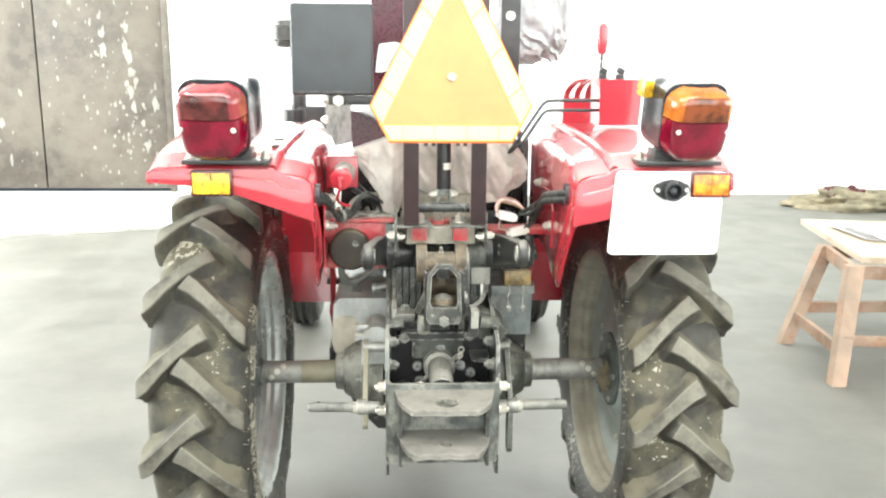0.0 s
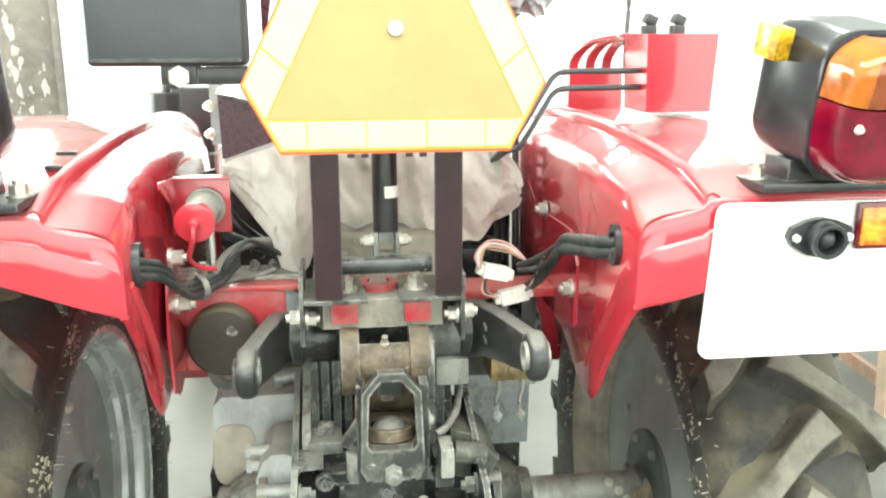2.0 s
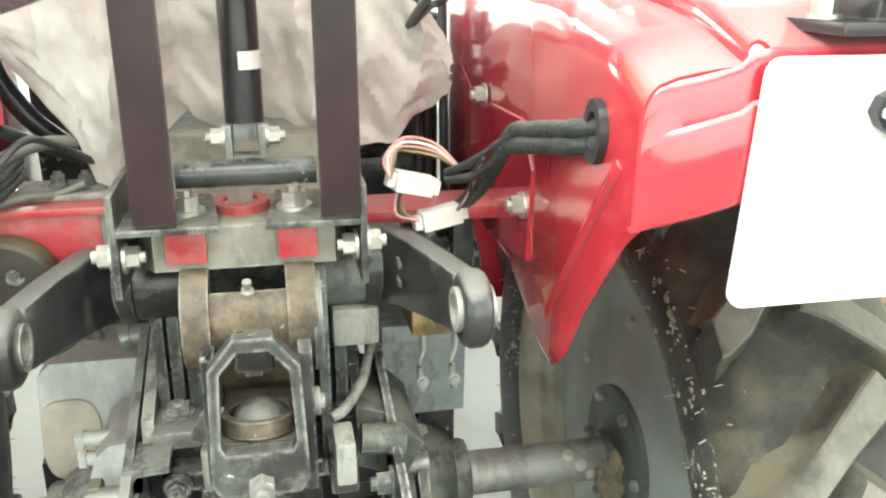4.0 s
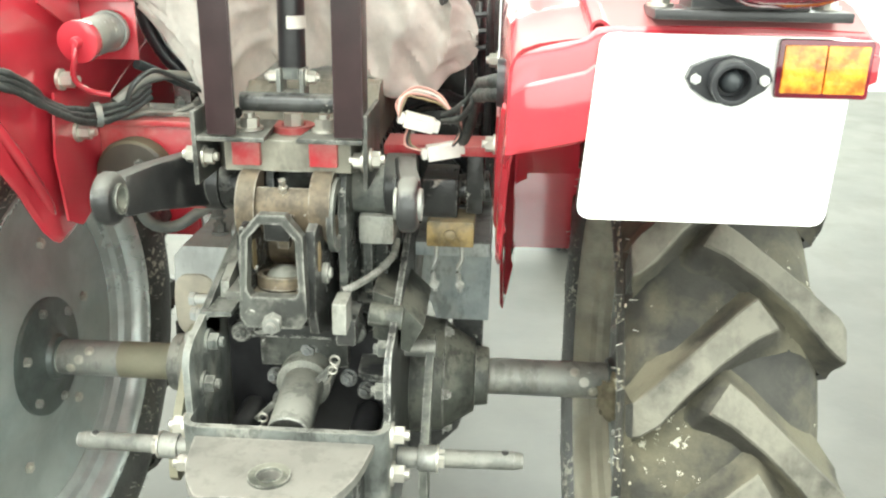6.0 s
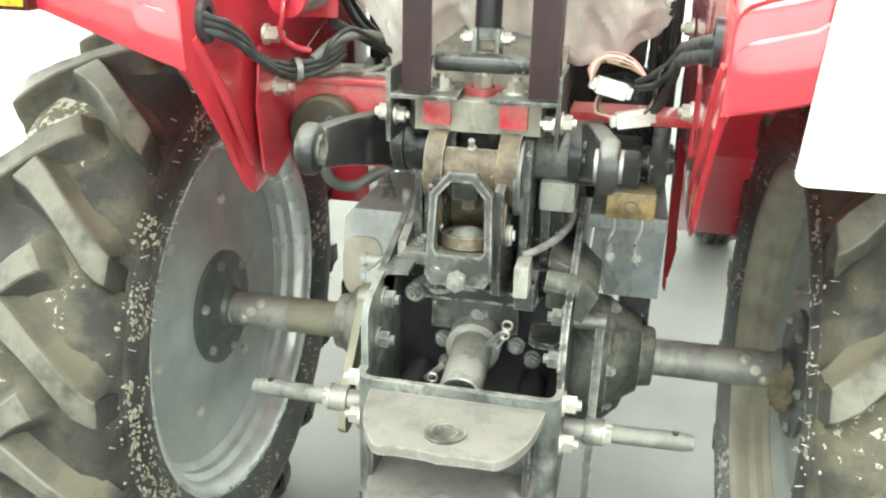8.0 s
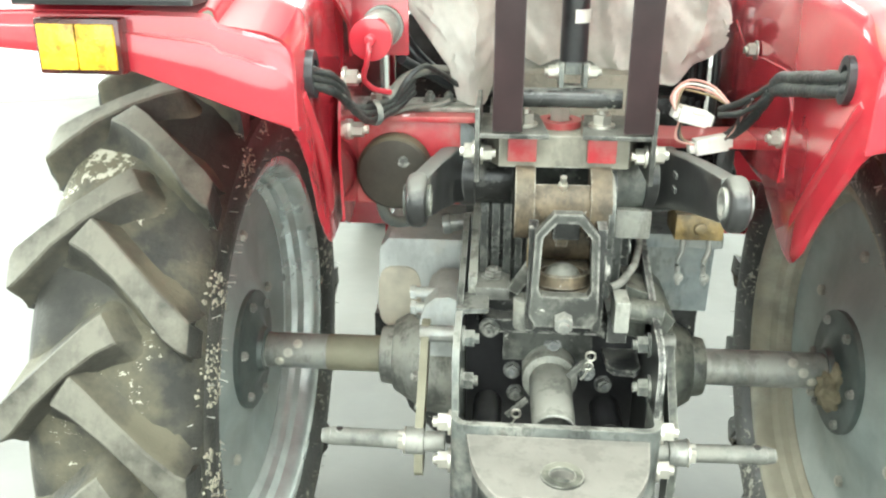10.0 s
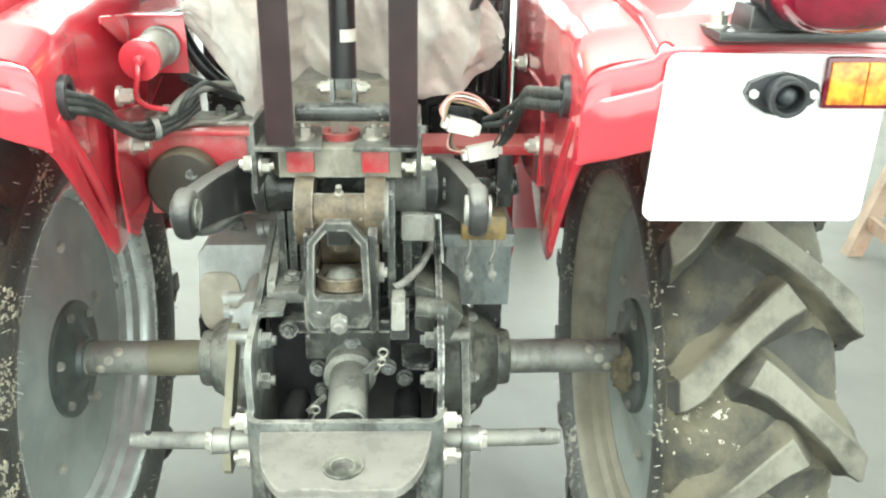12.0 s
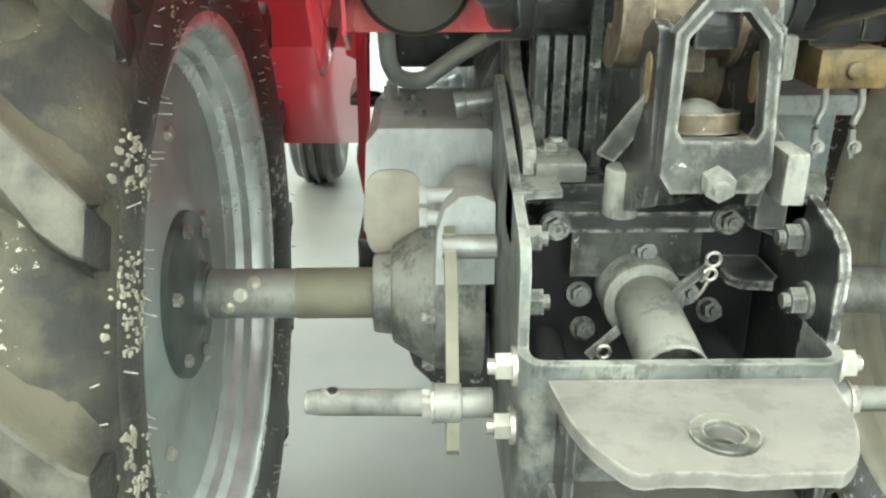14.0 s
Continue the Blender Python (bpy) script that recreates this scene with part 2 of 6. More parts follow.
LENS_ORANGE = material("orange_reflector", (0.85, 0.24, 0.02), 0.2, var=0.55, scale=60, bump=0.3, coat=0.5)
BRACKET = material("dark_mottled_casting", (0.062, 0.064, 0.057), 0.42, metal=0.2, var=0.5, bump=0.2, dust=0.65, dust_sheen_colour=(0.23, 0.225, 0.195), dust_lo=0.58, dust_scale=24, grime=0.5, chips=0.35, wear=0.7, wear_colour=(0.42, 0.41, 0.37), wear_r=0.006)
LENS_YELLOW = material("yellow_reflector", (0.80, 0.40, 0.02), 0.2, var=0.6, scale=55, bump=0.3, coat=0.5)
TRI_FACE = material("orange_fluorescent_sheet", (0.40, 0.255, 0.085), 0.4, var=0.05, bump=0.03, coat=0.3)
TRI_BAND = material("retroreflective_band", (0.93, 0.80, 0.27), 0.2, var=0.05, bump=0.02, coat=0.4)
TRI_EDGE = material("red_orange_border", (0.72, 0.13, 0.03), 0.4, var=0.05, bump=0.0)
TRI_SEAM = material("yellow_green_seam", (0.46, 0.43, 0.06), 0.4, var=0.05, bump=0.0)
PLASTIC_FILM = material("crumpled_plastic_film", (0.6, 0.575, 0.525), 0.34, var=0.2, scale=10, bump=0.08, coat=0.25, dust=0.4, dust_sheen_colour=(0.40, 0.35, 0.27), dust_lo=0.55, up_only=0.0, dust_scale=7)
FOOT_FILM = material("blue_grey_film", (0.42, 0.46, 0.48), 0.3, var=0.2, scale=10, bump=0.08, coat=0.3)
FILM_DARK = material("grey_plastic_film", (0.36, 0.37, 0.38), 0.15, var=0.3, scale=9, bump=0.1, coat=0.8)
MAROON = material("maroon_leatherette", (0.055, 0.008, 0.018), 0.28, var=0.15, bump=0.08)
WIRE = material("taped_harness", (0.038, 0.041, 0.040), 0.42, var=0.4, bump=0.5, dust=0.35, dust_sheen_colour=(0.16, 0.165, 0.14), dust_scale=30, dust_lo=0.6)
WIRE_GREY = material("grey_hose", (0.13, 0.138, 0.132), 0.45, var=0.25, bump=0.1, dust=0.4)
WIRE_PINK = material("pink_wire", (0.60, 0.32, 0.27), 0.5, var=0.1, bump=0.0)
CONNECTOR = material("white_connector", (0.80, 0.78, 0.72), 0.4, var=0.08, bump=0.05, dust=0.2)
BRASS = material("brown_valve", (0.21, 0.145, 0.055), 0.45, metal=0.2, var=0.5, bump=0.3, dust=0.35, scale=40)
HORN = material("brown_round_cap", (0.026, 0.021, 0.014), 0.5, var=0.6, scale=6, bump=0.12, dust=0.6, dust_sheen_colour=(0.17, 0.14, 0.088), up_only=0.5, dust_lo=0.62, dust_scale=5)
CLAY = material("dried_clay", (0.27, 0.25, 0.195), 0.9, var=0.3, scale=60, bump=0.3)
CLAY_BROWN = material("brown_mud", (0.17, 0.145, 0.095), 0.9, var=0.3, scale=40, bump=0.4)
WOOD = material("brown_painted_wood", (0.27, 0.155, 0.10), 0.6, var=0.3, scale=7, bump=0.2, dust=0.35)
WOOD_TOP = material("worn_wooden_top", (0.44, 0.35, 0.26), 0.5, var=0.2, scale=7, bump=0.15, dust=0.4, dust_sheen_colour=(0.5, 0.45, 0.38))
PAPER = material("white_paper", (0.85, 0.85, 0.85), 0.7, var=0.03, bump=0.0)
CONCRETE = material("concrete_floor", (0.122, 0.119, 0.106), 0.5, var=0.14, scale=2.2, fine=45, bump=0.10, dust=0.4, dust_sheen_colour=(0.165, 0.16, 0.143), dust_scale=3.5, dust_lo=0.72)
WALL = material("white_wash", (0.84, 0.86, 0.85), 0.85, var=0.04, scale=2.0, fine=60, bump=0.12)
DOOR = material("peeling_door", (0.082, 0.069, 0.057), 0.6, var=0.35, scale=2.2, bump=0.3, dust=0.55, dust_sheen_colour=(0.130, 0.118, 0.099), dust_scale=7, chips=0.25)
# slab concrete made paler to carry the daylight glare by the door
SLAB_GLARE = material("concrete_with_glare", (0.38, 0.38, 0.355), 0.5, var=0.14, scale=3, fine=45, bump=0.1, dust=0.4, dust_sheen_colour=(0.62, 0.62, 0.58), dust_scale=3)
FLAKE = material("pale_paint_flakes", (0.23, 0.22, 0.195), 0.7, var=0.15, bump=0.1)
CLOTH = material("brown_sacking", (0.19, 0.165, 0.11), 0.9, var=0.4, scale=9, bump=0.4)
CLOTH_RED = material("dark_red_cloth", (0.085, 0.02, 0.028), 0.9, var=0.4, scale=9, bump=0.4)


# ---- mesh tools ----
def V(*a):
    return Vector(a)


def part(name, bm, mat, parent=None, label="", angle=35, bevel=0.0, segments=2):
    if bevel > 0:
        edges = [e for e in bm.edges if len(e.link_faces) == 2 and e.calc_face_angle(0) > radians(40)]
        bmesh.ops.bevel(bm, geom=edges, offset=bevel, segments=segments, profile=0.6, affect="EDGES", clamp_overlap=True)
    bmesh.ops.recalc_face_normals(bm, faces=bm.faces[:])
    me = bpy.data.meshes.new(name)
    bm.to_mesh(me)
    bm.free()
    me.polygons.foreach_set("use_smooth", [True] * len(me.polygons))
    me.set_sharp_from_angle(angle=radians(angle))
    for m in (mat if isinstance(mat, (list, tuple)) else [mat]):
        me.materials.append(m)
    ob = new(name, me)
    if parent is not None:
        ob.parent = parent
    if label:
        ob["label"] = label
    return ob


def box(bm, lo, hi, mi=0, rot=None):
    c = [(a + b) / 2 for a, b in zip(lo, hi)]
    s = [abs(b - a) for a, b in zip(lo, hi)]
    m = Matrix.Translation(c) @ (rot.to_4x4() if rot else Matrix()) @ Matrix.Diagonal((*s, 1))
    r = bmesh.ops.create_cube(bm, size=1, matrix=m)
    for v in r["verts"]:
        for f in v.link_faces:
            f.material_index = mi
    return r["verts"]


def cyl(bm, p0, p1, r0, r1=None, n=20, mi=0):
    p0, p1 = Vector(p0), Vector(p1)
    d = p1 - p0
    m = Matrix.Translation((p0 + p1) / 2) @ d.to_track_quat("Z", "Y").to_matrix().to_4x4()
    r = bmesh.ops.create_cone(bm, cap_ends=True, segments=n, radius1=r0, radius2=r0 if r1 is None else r1, depth=d.length, matrix=m)
    for v in r["verts"]:
        for f in v.link_faces:
            f.material_index = mi
    return r["verts"]


def ring(bm, p0, p1, ro, ri, n=24, mi=0):
    """A tube with a hole, from p0 to p1."""
    p0, p1 = Vector(p0), Vector(p1)
    q = (p1 - p0).to_track_quat("Z", "Y").to_matrix()
    loops = []
    for p, r in ((p0, ri), (p0, ro), (p1, ro), (p1, ri)):
        loops.append([bm.verts.new(p + q @ V(r * math.cos(2 * math.pi * i / n), r * math.sin(2 * math.pi * i / n), 0)) for i in range(n)])
    for a in range(4):
        b = (a + 1) % 4
        for i in range(n):
            j = (i + 1) % n
            bm.faces.new((loops[a][i], loops[a][j], loops[b][j], loops[b][i])).material_index = mi


def prism(bm, pts, axis, lo, hi, mi=0, holes=()):
    """A plate: polygon pts in the plane across axis, from lo to hi along it. axis x: pts are (y, z); y: (x, z); z: (x, y)."""
    def at(p, h):
        return V(h, p[0], p[1]) if axis == "x" else V(p[0], h, p[1]) if axis == "y" else V(p[0], p[1], h)
    a, b = [bm.verts.new(at(p, lo)) for p in pts], [bm.verts.new(at(p, hi)) for p in pts]
    n = len(pts)
    out = [bm.faces.new(a), bm.faces.new(b[::-1])]
    for i in range(n):
        j = (i + 1) % n
        out.append(bm.faces.new((a[i], b[i], b[j], a[j])))
    for f in out:
        f.material_index = mi
    return a + b


def smooth_path(pts, steps=6):
    pts = [Vector(p) for p in pts]
    if len(pts) < 3:
        return pts
    out = []
    ext = [2 * pts[0] - pts[1]] + pts + [2 * pts[-1] - pts[-2]]
    for i in range(1, len(ext) - 2):
        p0, p1, p2, p3 = ext[i - 1:i + 3]
        for k in range(steps):
            t = k / steps
            out.append(0.5 * ((2 * p1) + (p2 - p0) * t + (2 * p0 - 5 * p1 + 4 * p2 - p3) * t * t + (3 * p1 - p0 - 3 * p2 + p3) * t ** 3))
    out.append(pts[-1])
    return out


def tube(bm, pts, r, n=8, steps=6, mi=0, wob=0.0):
    path = smooth_path(pts, steps)
    up = V(0, 0, 1)
    loops = []
    for i, p in enumerate(path):
        d = (path[min(i + 1, len(path) - 1)] - path[max(i - 1, 0)]).normalized()
        s = d.cross(up)
        if s.length < 0.05:
            s = d.cross(V(1, 0, 0))
        s.normalize()
        u = s.cross(d)
        rr = r * (1 + wob * (noise.noise(p * 60)))
        loops.append([bm.verts.new(p + rr * (s * math.cos(2 * math.pi * k / n) + u * math.sin(2 * math.pi * k / n))) for k in range(n)])
    for a, b in zip(loops, loops[1:]):
        for k in range(n):
            bm.faces.new((a[k], a[(k + 1) % n], b[(k + 1) % n], b[k])).material_index = mi
    for lp, fl in ((loops[0], True), (loops[-1], False)):
        bm.faces.new(lp[::-1] if fl else lp).material_index = mi


def lathe(bm, profile, c, axis="x", n=48, mi=0, close=False):
    """Profile of (h, r) turned about the axis through c."""
    c = Vector(c)
    loops = []
    for h, r in profile:
        lp = []
        for i in range(n):
            a = 2 * math.pi * i / n
            u, w = r * math.cos(a), r * math.sin(a)
            lp.append(bm.verts.new(c + (V(h, u, w) if axis == "x" else V(u, h, w) if axis == "y" else V(u, w, h))))
        loops.append(lp)
    pairs = list(zip(loops, loops[1:])) + ([(loops[-1], loops[0])] if close else [])
    for a, b in pairs:
        for i in range(n):
            j = (i + 1) % n
            bm.faces.new((a[i], a[j], b[j], b[i])).material_index = mi
    if not close:
        for lp in (loops[0], loops[-1]):
            bm.faces.new(lp).material_index = mi


def bolt(name, at, way, r, parent, h=None, mat=None, washer=True):
    """A hexagon bolt head with washer and shank end."""
    at, way = Vector(at), Vector(way).normalized()
    h = h or r * 1.1
    bm = bmesh.new()
    if washer:
        cyl(bm, at, at + way * h * 0.25, r * 1.35, n=16)
    cyl(bm, at + way * h * 0.2, at + way * h * 1.1, r, n=6)
    cyl(bm, at + way * h * 1.1, at + way * h * 1.5, r * 0.55, n=10)
    return part(name, bm, mat or ZINC, parent, angle=30)


def sheet(name, rows, mat, parent, label="", thick=0.003, close=False, smooth=60):
    """A sheet of metal through a grid of points, given thickness."""
    bm = bmesh.new()
    grid = [[bm.verts.new(Vector(p)) for p in r] for r in rows]
    for a, b in zip(grid, grid[1:]):
        for i in range(len(a) - 1):
            bm.faces.new((a[i], a[i + 1], b[i + 1], b[i]))
    bmesh.ops.recalc_face_normals(bm, faces=bm.faces[:])
    bmesh.ops.solidify(bm, geom=bm.faces[:], thickness=thick)
    return part(name, bm, mat, parent, label, angle=smooth)


# ---- the room ----
def wall_with_openings(name, axis, at, thick, lo, hi, height, openings):
    """A wall along one axis in pieces round its openings (lo, hi, sill, head)."""
    bm = bmesh.new()

    def piece(a, b, z0, z1):
        if b - a < 1e-4 or z1 - z0 < 1e-4:
            return
        if axis == "x":
            box(bm, (a, at, z0), (b, at + thick, z1))
        else:
            box(bm, (at, a, z0), (at + thick, b, z1))
    x = lo
    for a, b, s, h in sorted(openings):
        piece(x, a, 0, height)
        piece(a, b, 0, s)
        piece(a, b, h, height)
        x = b
    piece(x, hi, 0, height)
    return tagged(part(name, bm, WALL), "whitewashed plastered masonry wall of a shed", "wall", kind="structure")


X0, X1, Y0, Y1, HT = -4.8, 6.2, -5.0, 6.2, 3.8
bm = bmesh.new()
box(bm, (X0 - 3, Y0 - 8, -0.2), (X1 + 3, Y1 + 3, 0))
tagged(part("floor", bm, CONCRETE), "pale smooth grey-green concrete shed floor", "floor", kind="structure")
wall_with_openings("wall_north", "x", Y1, 0.25, X0 - 0.25, X1 + 0.25, HT, [(-4.25, -2.23, 0, 2.6)])
# rear and side openings are unseen, cut for lamps; east only for fill
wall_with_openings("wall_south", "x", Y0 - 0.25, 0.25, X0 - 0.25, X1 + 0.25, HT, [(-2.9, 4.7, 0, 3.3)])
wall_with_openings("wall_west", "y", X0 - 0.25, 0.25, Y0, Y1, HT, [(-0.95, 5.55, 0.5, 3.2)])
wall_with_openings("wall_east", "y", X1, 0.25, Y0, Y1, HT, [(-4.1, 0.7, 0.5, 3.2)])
# unseen ceiling; its two openings are added for the roof fill lamps
bm = bmesh.new()
for lo, hi in (((X0 - .25, Y0 - .25), (X1 + .25, -3.8)), ((X0 - .25, -3.8), (-3.1, -1.4)), ((2.1, -3.8), (X1 + .25, -1.4)), ((X0 - .25, -1.4), (X1 + .25, 4.3)), ((X0 - .25, 4.3), (-1.7, 5.9)), ((3.3, 4.3), (X1 + .25, 5.9)), ((X0 - .25, 5.9), (X1 + .25, Y1 + .25))):
    box(bm, (*lo, HT), (*hi, HT + 0.15))
tagged(part("ceiling", bm, WALL), "white shed ceiling with two openings added for fill lamps", "ceiling", kind="structure")


def old_door():
    """Two weathered leaves in a frame, with a raised threshold slab before them."""
    door = tagged(new("door_1"), "weathered grey-brown double door with peeling paint", "door", kind="structure")
    for a, b in ((-4.20, -3.465), (-3.45, -2.29)):
        bm = bmesh.new()
        box(bm, (a, Y1 - 0.02, 0.06), (b, Y1 + 0.05, 2.55))
        part("door_leaf", bm, DOOR, door, bevel=0.006)
    bm = bmesh.new()
    box(bm, (-2.285, Y1 - 0.05, 0.0), (-2.23, Y1 + 0.06, 2.6))
    box(bm, (-4.25, Y1 - 0.05, 0.0), (-4.205, Y1 + 0.06, 2.6))
    part("door_frame", bm, DOOR, door, bevel=0.006)
    # flakes of pale paint left on the boards, thicker towards the hanging edge
    bm = bmesh.new()
    for k in range(420):
        x = -2.3 - abs(random.gauss(0, 0.42 if k % 3 else 0.9))
        z = random.uniform(0.08, 2.5)
        if x < -4.18 or -3.5 < x < -3.42:
            continue
        if noise.noise(V(x * 4.0, z * 1.6, 2.2)) < random.uniform(-0.5, 0.25):
            continue
        r = random.uniform(0.004, 0.016) * (2.6 if random.random() < 0.18 else 1)
        n = random.randint(6, 11)
        pts = [(x + r * random.uniform(.4, 1.1) * math.cos(2 * math.pi * i / n), z + r * random.uniform(.4, 2.6) * math.sin(2 * math.pi * i / n)) for i in range(n)]
        prism(bm, pts, "y", Y1 - 0.0215 - 0.00001 * k, Y1 - 0.0195)
    tagged(part("paint_flake", bm, FLAKE, door, "pale flakes of old paint"), kind="stuff")


old_door()
bm = bmesh.new()
prism(bm, [(X0, 3.45), (-1.5, 4.55), (-1.5, Y1), (X0, Y1)], "z", 0.0, 0.03)
tagged(part("threshold_slab", bm, SLAB_GLARE, bevel=0.012), "concrete slab before the old door, paled by painted-in glare", "slab", kind="structure")


def wooden_stool():
    """A low stool with splayed legs; its loose top board overhangs at one end."""
    st = tagged(new("wooden_stool"), "brown wooden stool with splayed legs on the floor", "stool")
    st.location = (2.10, 1.46, 0)
    off = Matrix.Translation((-2.2, -1.5, 0))

    def p(name, bm, mat, bevel):
        bm.transform(off)
        return part(name, bm, mat, st, bevel=bevel)
    h = 0.47
    a, b = V(2.21, 2.30, 0), V(2.05, 1.37, 0)
    side = V(0.93, -0.16, 0).normalized() * 0.46
    bm = bmesh.new()
    prism(bm, [(q.x, q.y) for q in (a, b, b + side, a + side)], "z", h - 0.028, h)
    p("top", bm, WOOD_TOP, 0.005)
    tops = [V(2.085, 1.754, 0), V(2.0, 1.335, 0), V(2.36, 1.27, 0), V(2.445, 1.69, 0)]
    feet = [V(1.845, 1.60, 0), V(1.82, 1.05, 0), V(2.50, 0.98, 0), V(2.58, 1.62, 0)]
    bm = bmesh.new()
    for i in range(4):
        u, v = tops[i], tops[(i + 1) % 4]
        d = (v - u)
        n = V(-d.y, d.x, 0).normalized() * 0.012
        prism(bm, [((u + n).x, (u + n).y), ((v + n).x, (v + n).y), ((v - n).x, (v - n).y), ((u - n).x, (u - n).y)], "z", h - 0.088, h - 0.028)
    p("apron", bm, WOOD, 0.002)
    for t, f in zip(tops, feet):
        bm = bmesh.new()
        t = V(t.x, t.y, h - 0.029)
        lo = [bm.verts.new(f + V(x * 0.03, y * 0.026, 0)) for x, y in ((-1, -1), (1, -1), (1, 1), (-1, 1))]
        hi = [bm.verts.new(t + V(x * 0.034, y * 0.028, 0)) for x, y in ((-1, -1), (1, -1), (1, 1), (-1, 1))]
        bm.faces.new(lo[::-1]), bm.faces.new(hi)
        for i in range(4):
            bm.faces.new((lo[i], lo[(i + 1) % 4], hi[(i + 1) % 4], hi[i]))
        p("leg", bm, WOOD, 0.004)
    for i, z in ((0, 0.12), (1, 0.16), (2, 0.12), (3, 0.16)):
        k = z / h
        u = feet[i].lerp(V(tops[i].x, tops[i].y, h), k)
        v = feet[(i + 1) % 4].lerp(V(tops[(i + 1) % 4].x, tops[(i + 1) % 4].y, h), k)
        bm = bmesh.new()
        box(bm, (-(v - u).length / 2, -0.012, -0.022), ((v - u).length / 2, 0.012, 0.022))
        bm.transform(Matrix.Translation((u + v) / 2) @ (v - u).to_track_quat("X", "Z").to_matrix().to_4x4())
        p("stretcher", bm, WOOD, 0.003)
    pp = tagged(new("paper_sheets"), "curled white paper sheets lying on the stool", "paper")
    pp.location = (2.12, 1.72, h)
    for k in range(3):
        rows = [[(0.02 + 0.24 * i / 10 + 0.01 * k, -0.06 + 0.36 * j / 4 - 0.012 * k, 0.003 + 0.004 * k + 0.03 * max(0, 1 - i / 4) ** 2 * (1 if k else 0.4))
                 for j in range(5)] for i in range(11)]
        sheet("sheet", rows, PAPER, pp, thick=0.001)


wooden_stool()


def sack_heap(at):
    """Old sacking thrown down by the wall."""
    for name, label, mat, c, s, seed in (("floor_cloth", "crumpled brown sacking lying on the floor by the wall", CLOTH, (0, 0), (0.95, 0.42, 0.17), 1.7),
                                         ("cloth_rag", "dark red rag lying on the sacking", CLOTH_RED, (-0.30, 0.0), (0.30, 0.16, 0.20), 5.1)):
        bm = bmesh.new()
        bmesh.ops.create_icosphere(bm, subdivisions=5, radius=1)
        for v in bm.verts:
            p = v.co.copy()
            k = 0.78 + 0.34 * noise.fractal(p * 1.6 + V(seed, 0, 0), 1.0, 2.0, 3)
            v.co = V(c[0] + p.x * s[0] * k, c[1] + p.y * s[1] * k, max(0.0, p.z * s[2] * k + 0.02 + 0.02 * noise.noise(p * 7)))
        ob = tagged(part(name, bm, mat, angle=180), label, "cloth")
        ob.matrix_world = Matrix.Translation(at)


sack_heap((4.35, 5.45, 0))

# ---- the tractor ----
tractor = tagged(new("tractor"), "small red farm tractor with dusty running gear standing on concrete", "tractor")
AX_Y, AX_Z = -0.076, 0.486
WX = {-1: 0.526, 1: 0.522}
TYRE_OUT, LUG_OUT = 0.008, 0.014   # tyre and tread lie outboard of the disc
WK = {-1: 1.07, 1: 1.07}
LK = {-1: 0.98, 1: 1.0}


def lug_mesh(side):
    """One tread bar with hollow flanks running out into the carcass; side says to which edge of the tyre it runs."""
    bm = bmesh.new()
    # stations along the bar: lateral place, angle back along the tread, top radius, half width, foot radius, foot inset
    st = ((-0.046, -0.196, 0.4485, 0.024, 0.447, 0), (-0.036, -0.180, 0.463, 0.0215, 0.449, 0), (-0.027, -0.166, 0.4845, 0.0190, 0.450, 0), (-0.024, -0.162, 0.486, 0.0188, 0.450, 0),
          (-0.004, -0.135, 0.486, 0.0165, 0.450, 0), (0.03, -0.075, 0.485, 0.0140, 0.449, 0), (0.068, 0.0, 0.483, 0.0142, 0.446, 0), (0.098, 0.065, 0.478, 0.0175, 0.440, 0),
          (0.112, 0.090, 0.469, 0.0205, 0.429, 0), (0.1155, 0.094, 0.464, 0.0205, 0.425, 0.006), (0.117, 0.10, 0.44, 0.020, 0.42, 0.020), (0.115, 0.105, 0.405, 0.016, 0.398, 0.014))
    loops = []
    for lat, ang, r, hw, rf, ins in st:
        h = r - rf
        wide = 1.0 if lat < 0.09 else 0.45
        half = ((rf - 0.006, hw * (1 + 1.75 * wide), ins), (rf + 0.06 * h, hw * (1 + 1.20 * wide), ins), (rf + 0.25 * h, hw * (1 + 0.72 * wide), ins * 0.7), (rf + 0.62 * h, hw * (1 + 0.30 * wide), ins * 0.3), (r - 0.0028, hw + 0.0012, 0), (r, hw - 0.0014, 0))
        lp = []
        for sg, seq in ((-1, half), (1, half[::-1])):
            for rr, off, inn in seq:
                off *= sg
                # the bar is skewed, so its width lies partly along the axle
                a = ang + off / rr * 0.84
                x = lat - inn - (off * 0.55 if lat < 0.1 else off * 0.2 if lat < 0.114 else 0)
                lp.append(bm.verts.new(V(side * x, rr * math.cos(a), rr * math.sin(a))))
        loops.append(lp)
    for k, (a, b) in enumerate(zip(loops, loops[1:])):
        for i in range(11):
            f = bm.faces.new((a[i], a[i + 1], b[i + 1], b[i]))
            f.material_index = 2 if k > 8 else 0 if 4 <= i <= 6 and k >= 2 else 1
    bm.faces.new(loops[-1][::-1]).material_index = 2
    bmesh.ops.recalc_face_normals(bm, faces=bm.faces[:])
    me = bpy.data.meshes.new("lug")
    bm.to_mesh(me)
    bm.free()
    me.polygons.foreach_set("use_smooth", [True] * len(me.polygons))
    me.set_sharp_from_angle(angle=radians(41))
    me.materials.append(RUBBER_TOP)
    me.materials.append(RUBBER_FLANK)
    me.materials.append(RUBBER_BLACK)
    return me


LUGS = {s: lug_mesh(s) for s in (-1, 1)}
BARS = 16
PHASE = {(-1, 1): 10.0, (-1, -1): 1.3, (1, 1): 5.6, (1, -1): 16.9}   # degrees, by wheel and tyre edge


